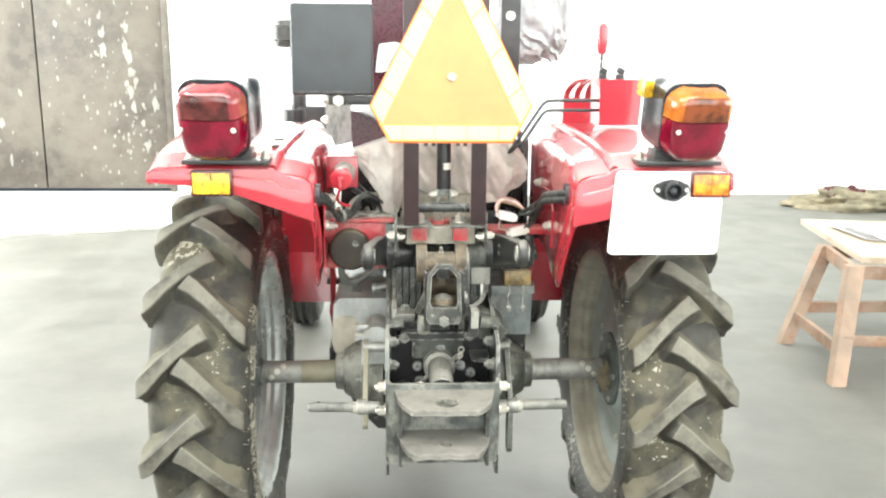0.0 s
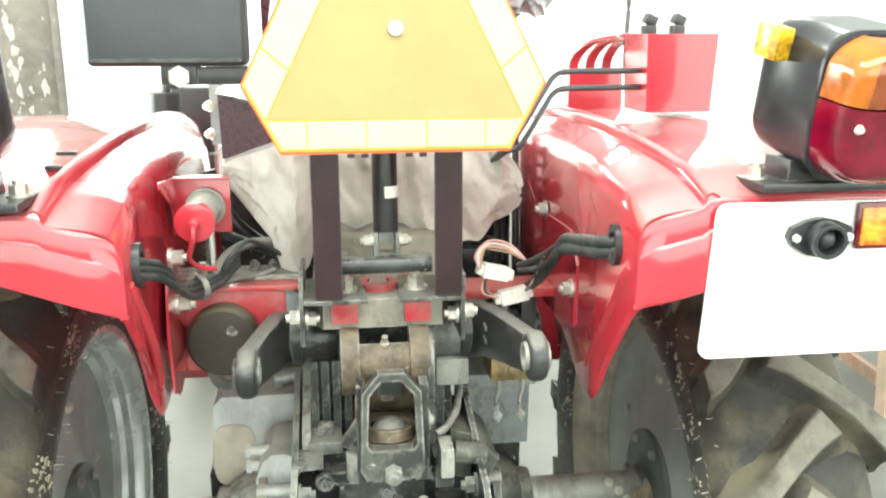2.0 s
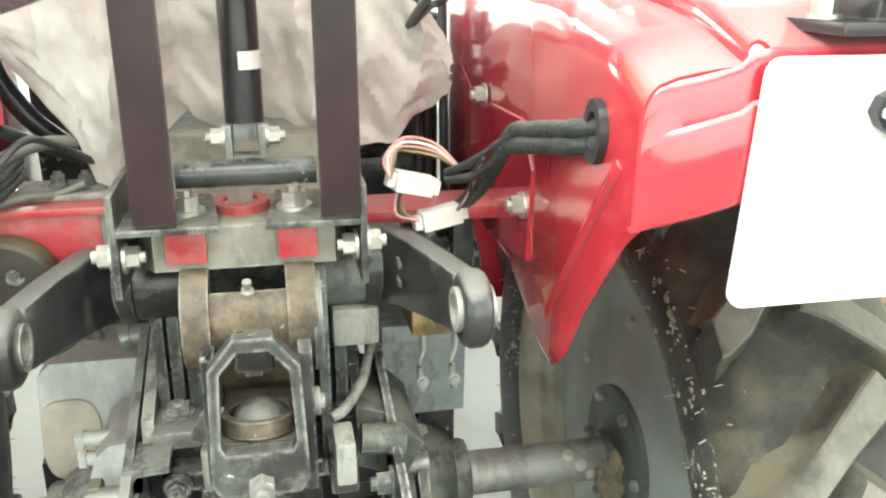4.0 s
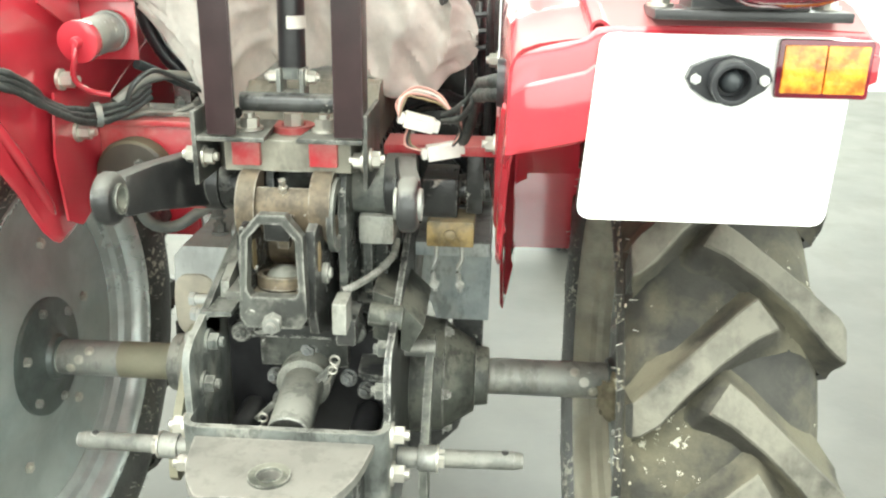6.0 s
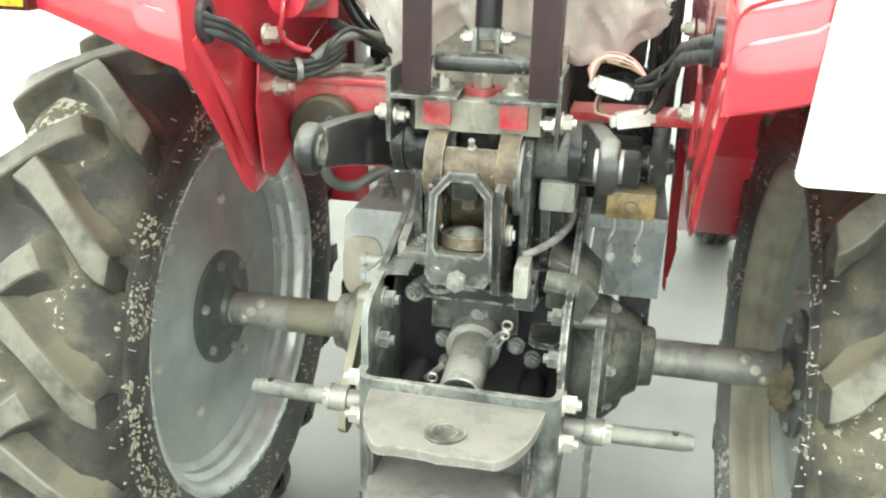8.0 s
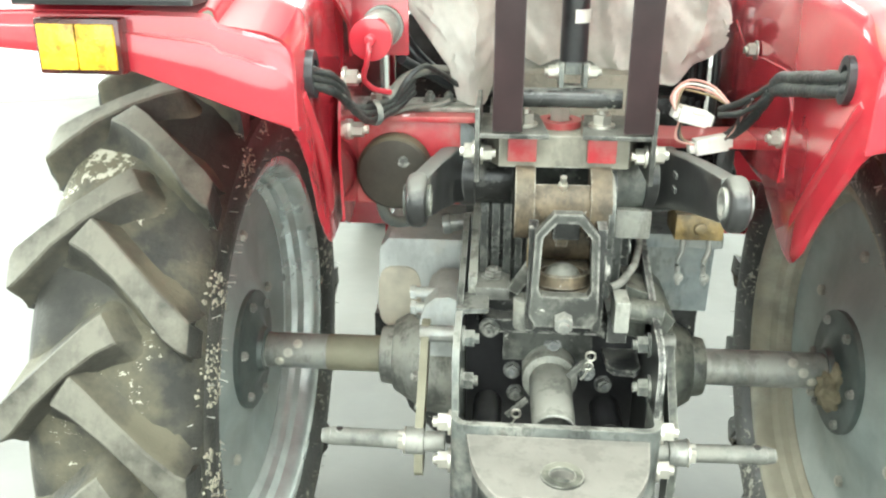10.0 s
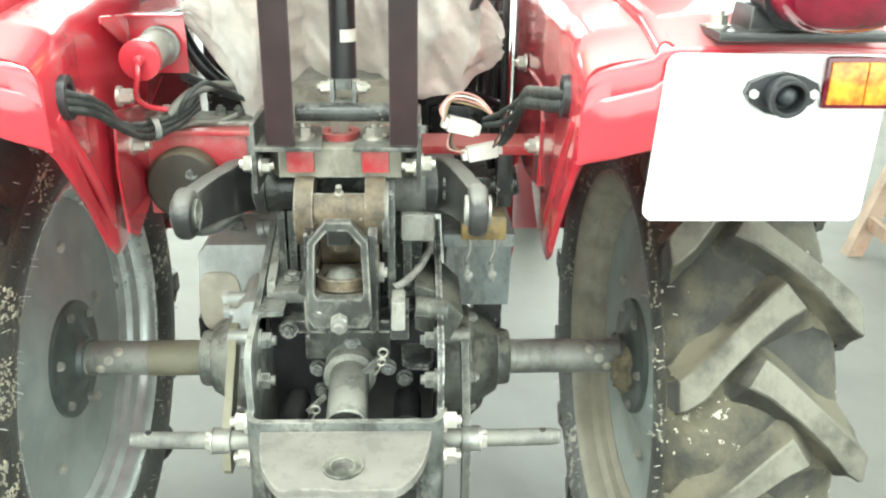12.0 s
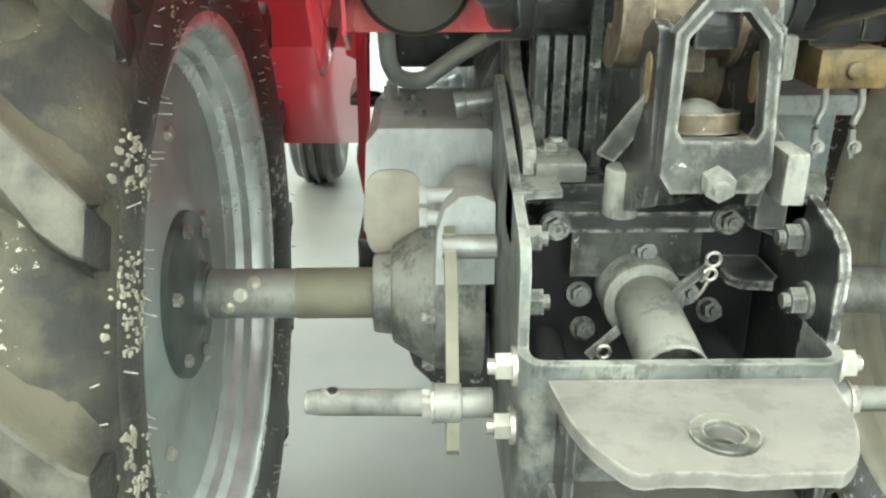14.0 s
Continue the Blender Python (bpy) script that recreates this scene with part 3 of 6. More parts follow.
def rear_wheel(s):
    """s: -1 left, 1 right. Inboard is towards -s."""
    c = V(s * WX[s], AX_Y, AX_Z)
    # dished disc
    bm = bmesh.new()
    i = -s   # direction of inboard
    prof = [(0.040 * i, 0.062), (0.040 * i, 0.107), (0.035 * i, 0.119), (0.026 * i, 0.140), (0.019 * i, 0.168), (0.016 * i, 0.20), (0.016 * i, 0.235), (0.024 * i, 0.262), (0.026 * i, 0.277),
            (0.020 * i, 0.277), (0.018 * i, 0.262), (0.010 * i, 0.235), (0.010 * i, 0.20), (0.013 * i, 0.168), (0.020 * i, 0.140), (0.030 * i, 0.112), (0.032 * i, 0.062)]
    lathe(bm, prof, c, "x", 72, close=True)
    wheel = part("rear_wheel", bm, RIM, tractor, "grey painted steel wheel with a dusty lugged tyre")
    # rim barrel with its drop centre and flanges
    bm = bmesh.new()
    pr = [(0.090, 0.320), (0.087, 0.311), (0.076, 0.302), (0.060, 0.300), (0.050, 0.289), (0.038, 0.287), (0.028, 0.276), (-0.03, 0.276), (-0.05, 0.296), (-0.078, 0.300), (-0.090, 0.320)]
    prof = [(h * i, r) for h, r in pr] + [(h * i, r + 0.005) for h, r in reversed(pr)]
    lathe(bm, prof, c, "x", 72, close=True)
    part("rim", bm, RIM_BARREL if s < 0 else RIM_DUSTY, wheel, "bright galvanised rim" if s < 0 else "rim coated with brown dust")
    # carcass
    bm = bmesh.new()
    pr = [(0.084, 0.316), (0.096, 0.330), (0.106, 0.36), (0.108, 0.385), (0.103, 0.408), (0.094, 0.428), (0.082, 0.442), (0.06, 0.451), (0, 0.456)]
    pr = [(h * WK[s], r) for h, r in pr]
    prof = pr + [(-h, r) for h, r in reversed(pr[:-1])]
    inner = [(h * 0.9, max(0.315, r - 0.02)) for h, r in reversed(prof)]
    ct = c + V(s * TYRE_OUT, 0, 0)
    lathe(bm, prof + inner, ct, "x", 96, close=True)
    for f in bm.faces:
        m = f.calc_center_median() - ct
        if math.hypot(m.y, m.z) < 0.402:
            f.material_index = 1
    part("tyre", bm, [RUBBER, RUBBER_BLACK], wheel, "black ribbed tractor tyre, brown with dry dust")
    for k in range(BARS):
        for sd in (-1, 1):
            ob = new("lug", LUGS[sd])
            ob.parent = wheel
            a = 2 * math.pi * k / BARS + radians(PHASE[(s, sd)])
            ob.matrix_world = Matrix.Translation(c + V(s * LUG_OUT, 0, 0)) @ Matrix.Rotation(a, 4, "X") @ Matrix.Diagonal((LK[s], 1, 1, 1))
    # moulding hairs and bead line on the inner shoulder
    bm = bmesh.new()
    for k in range(170):
        a = 2 * math.pi * k / 170 + random.uniform(-.03, .03)
        r = random.choice((0.335, 0.355, 0.40, 0.43))
        x = {0.335: 0.096, 0.355: 0.104, 0.40: 0.104, 0.43: 0.092}[r]
        p = ct + V(i * x * WK[s], r * math.cos(a), r * math.sin(a))
        cyl(bm, p, p + V(i * random.uniform(.005, .012), random.uniform(-.004, .004), random.uniform(-.004, .004)), 0.0007, n=5)
    tagged(part("moulding_hair", bm, STEEL_DUSTY, wheel, "pale rubber moulding hairs"), kind="stuff")
    # dry mud flecks along the inner sidewall
    bm = bmesh.new()
    for k in range(3200 if s < 0 else 900):
        a = random.uniform(0, 2 * math.pi)
        if math.cos(a) > 0.15:      # the forward half is clean
            continue
        if noise.noise(V(a * 7.0, s * 4.0, 0.5)) < random.uniform(0.0, 0.30):
            continue
        r = random.choice((random.gauss(0.398, 0.005), random.gauss(0.396, 0.010), random.gauss(0.378, 0.018), random.uniform(0.335, 0.425)))
        q = random.uniform(0.0006, 0.0017) * (2.0 if random.random() < 0.15 else 1)
        stretch = random.uniform(0.8, 2.0)
        m = random.randint(5, 8)
        lo, hi = [], []
        for g in range(m):
            b = 2 * math.pi * g / m
            u, v = q * random.uniform(.4, 1.5) * math.cos(b), q * stretch * random.uniform(.4, 1.5) * math.sin(b)
            aa, rr = a + v / r, r + u
            ww = float(np.interp(rr, (0.316, 0.330, 0.36, 0.385, 0.408, 0.428), (0.084, 0.096, 0.106, 0.108, 0.103, 0.094))) * WK[s]
            lo.append(bm.verts.new(ct + V(i * (ww - 0.001), rr * math.cos(aa), rr * math.sin(aa))))
            hi.append(bm.verts.new(ct + V(i * (ww + 0.0018), (rr) * math.cos(aa), (rr) * math.sin(aa))))
        bm.faces.new(hi)
        for g in range(m):
            bm.faces.new((lo[g], lo[(g + 1) % m], hi[(g + 1) % m], hi[g]))
    tagged(part("mud_fleck", bm, CLAY, wheel, "pale dried mud flecks"), kind="stuff")
    # hub plate, hub and bolts
    bm = bmesh.new()
    lathe(bm, [(0.040 * i, 0.028), (0.040 * i, 0.100), (0.048 * i, 0.100), (0.050 * i, 0.096), (0.050 * i, 0.066), (0.055 * i, 0.050), (0.060 * i, 0.040), (0.068 * i, 0.036), (0.068 * i, 0.028)], c, "x", 40, close=True)
    part("hub", bm, HUB, wheel, "dark round hub flange")
    for k in range(6):
        a = radians((40 if s < 0 else 55) + 60 * k)
        bolt("wheel_bolt", c + V(0.050 * i, 0.085 * math.cos(a), 0.085 * math.sin(a)), (i, 0, 0), 0.0085, wheel, 0.007, mat=STEEL, washer=False)
    for k in range(6):
        a = radians((9 if s < 0 else 20) + 60 * k)
        bolt("disc_bolt", c + V(0.017 * i, 0.190 * math.cos(a), 0.190 * math.sin(a)), (i, 0, 0), 0.0100, wheel, 0.007, washer=False)


for s in (-1, 1):
    rear_wheel(s)
bm = bmesh.new()
bmesh.ops.create_icosphere(bm, subdivisions=4, radius=1)
for v in bm.verts:
    k = 1 + 0.5 * noise.fractal(v.co * 1.9, 1.0, 2.0, 4)
    v.co = V(0.462 + v.co.x * 0.022 * k, AX_Y - 0.034 + v.co.y * 0.02 * k, AX_Z - 0.008 + v.co.z * 0.036 * k)
part("mud_clod", bm, CLAY_BROWN, tractor, "lump of brown mud on the hub", angle=180)


def front_wheel(s):
    c = V(s * 0.56, 1.96, 0.285)
    bm = bmesh.new()
    lathe(bm, [(h * s, r) for h, r in ((-0.01, 0.05), (-0.01, 0.16), (-0.05, 0.175), (0.05, 0.175), (0.0, 0.16), (0.0, 0.05))], c, "x", 40, close=True)
    w = part("front_wheel", bm, RIM, tractor, "small ribbed front wheel")
    bm = bmesh.new()
    pr = [(0.06, 0.172), (0.08, 0.2), (0.084, 0.235), (0.072, 0.262), (0.05, 0.27), (0.04, 0.285), (0.03, 0.285), (0.024, 0.27), (0.008, 0.27), (0.006, 0.285)]
    lathe(bm, pr + [(-h, r) for h, r in reversed(pr)], c, "x", 56, close=True)
    part("tyre", bm, RUBBER_BLACK, w)


for s in (-1, 1):
    front_wheel(s)
bm = bmesh.new()
box(bm, (-0.50, 1.91, 0.27), (0.50, 2.01, 0.34))
part("front_axle", bm, CAST, tractor, bevel=0.008)
bm = bmesh.new()
prism(bm, [(-0.10, 0.36), (0.10, 0.36), (0.13, 0.42), (0.13, 0.72), (0.10, 0.78), (-0.10, 0.78), (-0.13, 0.72), (-0.13, 0.42)], "y", 0.02, 2.1)
part("gearbox_case", bm, CAST, tractor, "dusty grey cast gearbox case", bevel=0.008)


# fender outline, right side; the left one is mirrored
def fender(s):
    def P(x, y, z):
        return (s * x, y, z)
    ky = (-0.534, -0.50, -0.475, -0.42, -0.33, -0.25, -0.15, -0.03, 0.10, 0.22, 0.32, 0.39, 0.43, 0.445)
    kz = (1.089, 1.1025, 1.1125, 1.1225, 1.134, 1.142, 1.146, 1.144, 1.132, 1.105, 1.05, 0.965, 0.84, 0.62)
    kx = (0.346, 0.343, 0.340, 0.335, 0.327, 0.320, 0.313, 0.308, 0.306, 0.305, 0.305, 0.305, 0.305, 0.305)
    ys = sorted(set(ky) | {-0.482, -0.467, -0.30, -0.20, -0.10, 0.04, 0.16, 0.27, 0.355, 0.41})

    def top_z(y):
        return float(np.interp(y, ky, kz))

    def ridge_x(y):
        return float(np.interp(y, ky, kx))
    # top plate with its outer flange, a rolled bead beside the shoulder
    rows = []
    for y in ys:
        z, x, k = top_z(y), ridge_x(y), 0.0 if y > 0.3 else 1.0
        rows.append([P(x - 0.006, y, z - 0.010), P(x - 0.0065, y, z - 0.001), P(x - 0.003, y, z + 0.0045 * k), P(x + 0.002, y, z + 0.0062 * k), P(x + 0.007, y, z + 0.0045 * k), P(x + 0.013, y, z), P(0.42, y, z + 0.002), P(0.52, y, z + 0.002),
                     P(0.582, y, z), P(0.592, y, z - 0.006), P(0.595, y, z - 0.035)])
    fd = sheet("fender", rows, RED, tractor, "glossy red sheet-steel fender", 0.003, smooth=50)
    # rear face: an upper band, then a pressed step and the lower face down to its slanting edge
    top = ((0.597, 1.080), (0.585, 1.088), (0.50, 1.090), (0.42, 1.090), (0.36, 1.090), (0.346, 1.088), (0.338, 1.080), (0.318, 1.075), (0.298, 1.070), (0.282, 1.064), (0.274, 1.057), (0.2695, 1.046), (0.268, 1.036))
    low = ((0.597, 1.040), (0.585, 1.034), (0.50, 1.018), (0.42, 0.999), (0.36, 0.983), (0.346, 0.979), (0.338, 0.977), (0.318, 0.972), (0.298, 0.968), (0.282, 0.965), (0.274, 0.963), (0.2695, 0.962), (0.268, 0.962))
    lift = (0.020, 0.024, 0.033, 0.034, 0.028, 0.027, 0.026, 0.024, 0.021, 0.019, 0.018, 0.017, 0.017) if s < 0 else (0.005,) * 13
    low = [(lx, lz + d) for (lx, lz), d in zip(low, lift)]
    rows = []
    for t, out in ((0, 0.0), (0.05, 0.0035), (0.12, 0.0045), (0.31, 0.0050), (0.335, 0.0078), (0.36, 0.0085), (0.65, 0.0090), (0.90, 0.0090), (0.97, 0.008), (1.0, 0.004)):
        rows.append([P(tx + (lx - tx) * t, -0.534 - out * min(1, max(0.0, (tx - 0.268) / 0.03)), tz + (lz - tz) * t) for (tx, tz), (lx, lz) in zip(top, low)])
    rows.append([P(lx, -0.52, lz - 0.001) for lx, lz in low])
    sheet("rear_lip", rows, RED, fd, "", 0.003, smooth=30)
    # shoulder rolling over into the inner panel, which hangs down to the lower edge
    by = (-0.535, -0.520, -0.49, -0.452, -0.436, -0.420, -0.400, -0.386, -0.374, -0.356, -0.34, -0.25, -0.12, 0.02, 0.12, 0.17, 0.235, 0.245, 0.30, 0.40, 0.44)
    bz = (0.962, 0.950, 0.915, 0.872, 0.848, 0.822, 0.804, 0.797, 0.797, 0.800, 0.806, 0.850, 0.86, 0.82, 0.70, 0.50, 0.50, 0.56, 0.56, 0.55, 0.55)
    px = (0.268, 0.2665, 0.2645, 0.2635, 0.263, 0.2622, 0.262, 0.262, 0.262, 0.262, 0.261, 0.261, 0.260, 0.262, 0.270, 0.278, 0.284, 0.295, 0.298, 0.302, 0.305)
    if s < 0:
        by = [y + float(np.interp(y, (-0.49, -0.42, -0.34, -0.25), (0, 0.022, 0.022, 0))) for y in by]
        bz = [z + float(np.interp(y, (-0.535, -0.45, -0.40), (0.017, 0.010, 0))) for y, z in zip(by, bz)]
        px = [x + float(np.interp(y, (-0.49, -0.42, -0.32, -0.25), (0, 0.010, 0.010, 0))) for y, x in zip(by, px)]
    else:
        bz = [z + float(np.interp(y, (-0.535, -0.45), (0.005, 0))) for y, z in zip(by, bz)]
    cy = (-0.535, -0.478, -0.41, -0.33, -0.25, -0.14, 0.0, 0.10, 0.20, 0.30, 0.40, 0.44)
    cz = (1.0655, 1.0890, 1.0985, 1.106, 1.111, 1.1135, 1.111, 1.098, 1.072, 1.018, 0.90, 0.66)
    rows = []
    for y in sorted(set(by) | {-0.505, -0.4815, -0.475, -0.468, -0.30, -0.20, -0.05, 0.07}):
        rx, rz = ridge_x(max(y, -0.534)) - 0.006, top_z(max(y, -0.534)) - 0.010
        lx, bot, c = float(np.interp(y, by, px)), float(np.interp(y, by, bz)), float(np.interp(y, cy, cz))
        mx = rx + (lx + 0.012 - rx) * 0.55
        rows.append([P(rx, y, rz), P(rx - 0.003, y, rz - 0.001), P((rx + mx) / 2, y, rz + (c + 0.003 - rz) * 0.26 + 0.001), P(mx, y, rz + (c + 0.003 - rz) * 0.53 + 0.0014), P((mx + lx + 0.012) / 2, y, rz + (c + 0.003 - rz) * 0.78 + 0.0016), P(lx + 0.012, y, c + 0.002), P(lx + 0.0075, y, c - 0.002), P(lx + 0.004, y, c - 0.0075), P(lx + 0.0015, y, c - 0.0145), P(lx, y, c - 0.023),
                     P(lx, y, (c + bot) / 2), P(lx + 0.001, y, bot + 0.010), P(lx + 0.005, y, bot)])
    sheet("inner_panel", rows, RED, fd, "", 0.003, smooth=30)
    # front drop: the sheet before the tyre
    rows = [[P(x, y + 0.003, z) for x in (0.303, 0.33, 0.36, 0.42, 0.50, 0.59)] for y, z in ((0.44, 0.72), (0.43, 0.65), (0.405, 0.59), (0.395, 0.545))]
    sheet("front_drop", rows, RED, fd, "", 0.003)
    # stiffening ribs pressed into the panel
    for a, b in (((-0.03, 1.03), (-0.22, 0.955)), ((-0.315, 0.96), (-0.335, 0.885))):
        bm = bmesh.new()
        cyl(bm, P(0.2635, *a), P(0.2635, *b), 0.0035, n=8)
        part("rib", bm, RED, fd)
    bm = bmesh.new()
    tube(bm, [P(0.2700, -0.512, 1.010), P(0.2675, -0.500, 0.994), P(0.2650, -0.445, 0.925), P(0.2650 if s > 0 else 0.272, -0.39, 0.860), P(0.2690 if s > 0 else 0.279, -0.372, 0.838)], 0.0065, 12)
    part("pressed_rib", bm, RED, fd)
    bm = bmesh.new()
    prism(bm, [(-0.364, 0.984), (-0.222, 0.963), (-0.224, 0.858), (-0.335, 0.812), (-0.368, 0.828), (-0.380, 0.912)] if s < 0 else [(-0.335, 0.965), (-0.325, 0.876), (-0.20, 0.862), (-0.10, 0.87), (-0.08, 1.0), (-0.30, 1.005)], "x", s * 0.2585, s * 0.2615)
    part("gusset", bm, RED, fd, bevel=0.001)
    # plastic grommet and bolts
    gy = -0.477 if s > 0 else -0.494
    bm = bmesh.new()
    ring(bm, (0, 0, 0), (0, 0, 1), 1.0, 0.62, 24)
    for v in bm.verts:
        v.co = V(s * (0.2665 - 0.009 * v.co.z), gy + 0.017 * v.co.x, 1.027 + 0.024 * v.co.y)
    part("grommet", bm, BLACK_PLASTIC, fd, "black oval rubber grommet", bevel=0.0015)
    for y, z in (((-0.312, 0.927), (-0.164, 1.008)) if s > 0 else ((-0.320, 0.929), (-0.347, 0.997))):
        bolt("fender_bolt", P(0.2585, y, z), (-s, 0, 0), 0.0095, fd, 0.011 if s > 0 else 0.016)
    return fd


fenders = {s: fender(s) for s in (-1, 1)}
# two small slots pressed in the left fender's top
for y, z in ((-0.385, 1.130), (-0.43, 1.1205)):
    bm = bmesh.new()
    box(bm, (-0.364, y - 0.005, z), (-0.342, y + 0.005, z + 0.0045))
    part("slot", bm, BLACK, fenders[-1], "small black slot", bevel=0.0015)



def number_plate():
    bm = bmesh.new()
    pts = []
    for cx, cz, a0 in ((0.574 - 0.012, 1.085 - 0.012, 0), (0.348 + 0.012, 1.085 - 0.012, 90), (0.338 + 0.012, 0.911 + 0.012, 180), (0.570 - 0.012, 0.911 + 0.012, 270)):
        for k in range(5):
            a = radians(a0 + 22.5 * k)
            pts.append((cx + 0.012 * math.cos(a), cz + 0.012 * math.sin(a)))
    prism(bm, pts, "y", -0.549, -0.545)
    np_ = part("number_plate", bm, WHITE_PLATE, tractor, "blank white number plate on the fender")
    # plate lamp
    c = V(0.463, -0.550, 1.048)
    bm = bmesh.new()
    pts = [(c.x + x * 0.88, c.z + z * 0.88) for x, z in ((-0.043, 0.0), (-0.038, 0.012), (-0.02, 0.02), (0, 0.024), (0.02, 0.02), (0.038, 0.012), (0.043, 0), (0.036, -0.011), (0.018, -0.022), (0, -0.026), (-0.018, -0.022), (-0.036, -0.011))]
    prism(bm, pts, "y", -0.559, -0.5495)
    part("plate_lamp", bm, BLACK_PLASTIC, np_, "black plate lamp socket", bevel=0.002)
    bm = bmesh.new()
    ring(bm, (c.x, -0.559, c.z), (c.x, -0.578, c.z - 0.002), 0.0195, 0.0145, 24)
    cyl(bm, (c.x, -0.559, c.z), (c.x, -0.562, c.z), 0.0152, n=20)
    part("hood", bm, BLACK_PLASTIC, np_, bevel=0.002)
    bm = bmesh.new()
    bmesh.ops.create_uvsphere(bm, u_segments=16, v_segments=10, radius=0.011, matrix=Matrix.Translation((c.x, -0.565, c.z)))
    part("bulb", bm, TANK_BLACK, np_)
    for dx in (-0.030, 0.030):
        bolt("screw", (c.x + dx, -0.559, c.z), (0, -1, 0), 0.0048, np_, 0.004, mat=CAST_LIGHT, washer=False)


number_plate()


def reflector(s, x, z, mats, label):
    bm = bmesh.new()
    box(bm, (x - 0.041, -0.557, z - 0.026), (x + 0.041, -0.535 if s < 0 else -0.5495, z + 0.026))
    fr = part("reflector", bm, LENS_RED if s > 0 else LENS_DARK, tractor, label, bevel=0.004)
    for k, m in enumerate(mats):
        bm = bmesh.new()
        w = 0.074 / len(mats)
        box(bm, (x - 0.037 + k * w, -0.560, z - 0.021), (x - 0.037 + (k + 1) * w - 0.001, -0.556, z + 0.021))
        part("lens", bm, m, fr, bevel=0.0015)


reflector(-1, -0.466, 1.060, (LENS_YELLOW, LENS_YELLOW), "mottled yellow rectangular reflector in a dark frame")
reflector(1, 0.545, 1.058, (LENS_ORANGE, LENS_ORANGE), "orange rectangular reflector in a dark red frame")


def tail_lamp(s):
    x, z = -0.437 if s < 0 else 0.477, 1.199
    hw, hh = 0.066, 0.074

    def taper(q):
        return 1.0 - 0.13 * max(0.0, -q / 0.071) ** 1.4

    def outline(k, n=7, r=0.033, dz=0):
        pts = []
        for cx, cz, a0 in ((1, 1, 0), (-1, 1, 90), (-1, -1, 180), (1, -1, 270)):
            rr = r * k
            for j in range(n + 1):
                a = radians(a0 + 90 * j / n)
                qz = cz * (hh * k - rr) + rr * math.sin(a)
                pts.append((x + (cx * (hw * k - rr) + rr * math.cos(a)) * taper(qz), z + dz + qz))
        return pts
    bm = bmesh.new()
    secs = [(-0.458, 0.86), (-0.461, 0.95), (-0.468, 0.985), (-0.50, 1.0), (-0.552, 1.03), (-0.556, 1.055), (-0.562, 1.055), (-0.563, 1.0)]
    loops = [[bm.verts.new(V(px_, y, pz)) for px_, pz in outline(k)] for y, k in secs]
    for a, b in zip(loops, loops[1:]):
        for j in range(len(a)):
            bm.faces.new((a[j], a[(j + 1) % len(a)], b[(j + 1) % len(a)], b[j]))
    bm.faces.new(loops[0]), bm.faces.new(loops[-1])
    tl = part("tail_lamp", bm, LAMP_BLACK, tractor, "square tail lamp with red and amber lens in a black housing", angle=40)

    # domed lens in two colours
    def dome(z_lo, z_hi, mat, name, border=None):
        bm = bmesh.new()
        n, m = 28, 14
        grid = []
        for a in range(m + 1):
            zz = z_lo + (z_hi - z_lo) * a / m
            v = (zz - z) / hh
            row = []
            for b in range(n + 1):
                u = -1 + 2 * b / n
                lim = 1 - 0.50 * (max(0, abs(v) - 0.52) / 0.48) ** 2.6
                xx = x + u * hw * 1.01 * lim * taper(zz - z)
                bulge = (1 - abs(u) ** 8) * (1 - min(1, abs(v)) ** 8)
                row.append(bm.verts.new(V(xx, -0.562 - 0.046 * bulge ** 0.5 - 0.006 * (1 - u * u), zz)))
            grid.append(row)
        for a, b in zip(grid, grid[1:]):
            for j in range(n):
                f = bm.faces.new((a[j], a[j + 1], b[j + 1], b[j]))
                top = (f.calc_center_median().z - z) / hh
                f.material_index = 1 if border and (j < 4 or j > n - 5 or top > 0.84) else 0
        bmesh.ops.recalc_face_normals(bm, faces=bm.faces[:])
        bmesh.ops.solidify(bm, geom=bm.faces[:], thickness=0.003)
        return part(name, bm, [mat, border] if border else mat, tl, angle=60)
    split = z + 0.013
    dome(z - hh * 0.995, split - 0.001, LENS_RED, "red_lens")
    dome(split + 0.001, z + hh * 0.995, LENS_DARK if s < 0 else LENS_AMBER_DARK, "turn_lens", LENS_PINK if s < 0 else LENS_AMBER)
    for dx in (-0.052, 0.052):
        bolt("lens_screw", (x + dx, -0.609, z - 0.006), (0, -1, 0), 0.0036, tl, 0.004, mat=CAST_LIGHT)
    # stem and foot plate
    bm = bmesh.new()
    prism(bm, [(x - 0.05, 1.13), (x + 0.05, 1.13), (x + 0.052, 1.105), (x - 0.052, 1.105)], "y", -0.545, -0.49)
    box(bm, (x - 0.085, -0.56, 1.098), (x + 0.085, -0.475, 1.107))
    turn = Matrix.Translation((x, -0.52, 0)) @ Matrix.Rotation(radians(s * 10), 4, "Z") @ Matrix.Translation((0, 0, 1.11)) @ Matrix.Rotation(radians(13), 4, "X") @ Matrix.Translation((-x, 0.52, -1.11))
    foot = part("foot", bm, BLACK, tl, bevel=0.002)
    foot.matrix_local = turn.inverted()
    for dx in (-0.074, 0.074):
        bolt("foot_bolt", (x + dx, -0.52, 1.107), (0, 0, 1), 0.009, foot, 0.011)
    if s > 0:
        bm = bmesh.new()
        box(bm, (x - 0.084, -0.505, 1.232), (x - 0.064, -0.468, 1.266))
        part("side_reflector", bm, LENS_YELLOW, tl, "yellow side reflector", bevel=0.003)
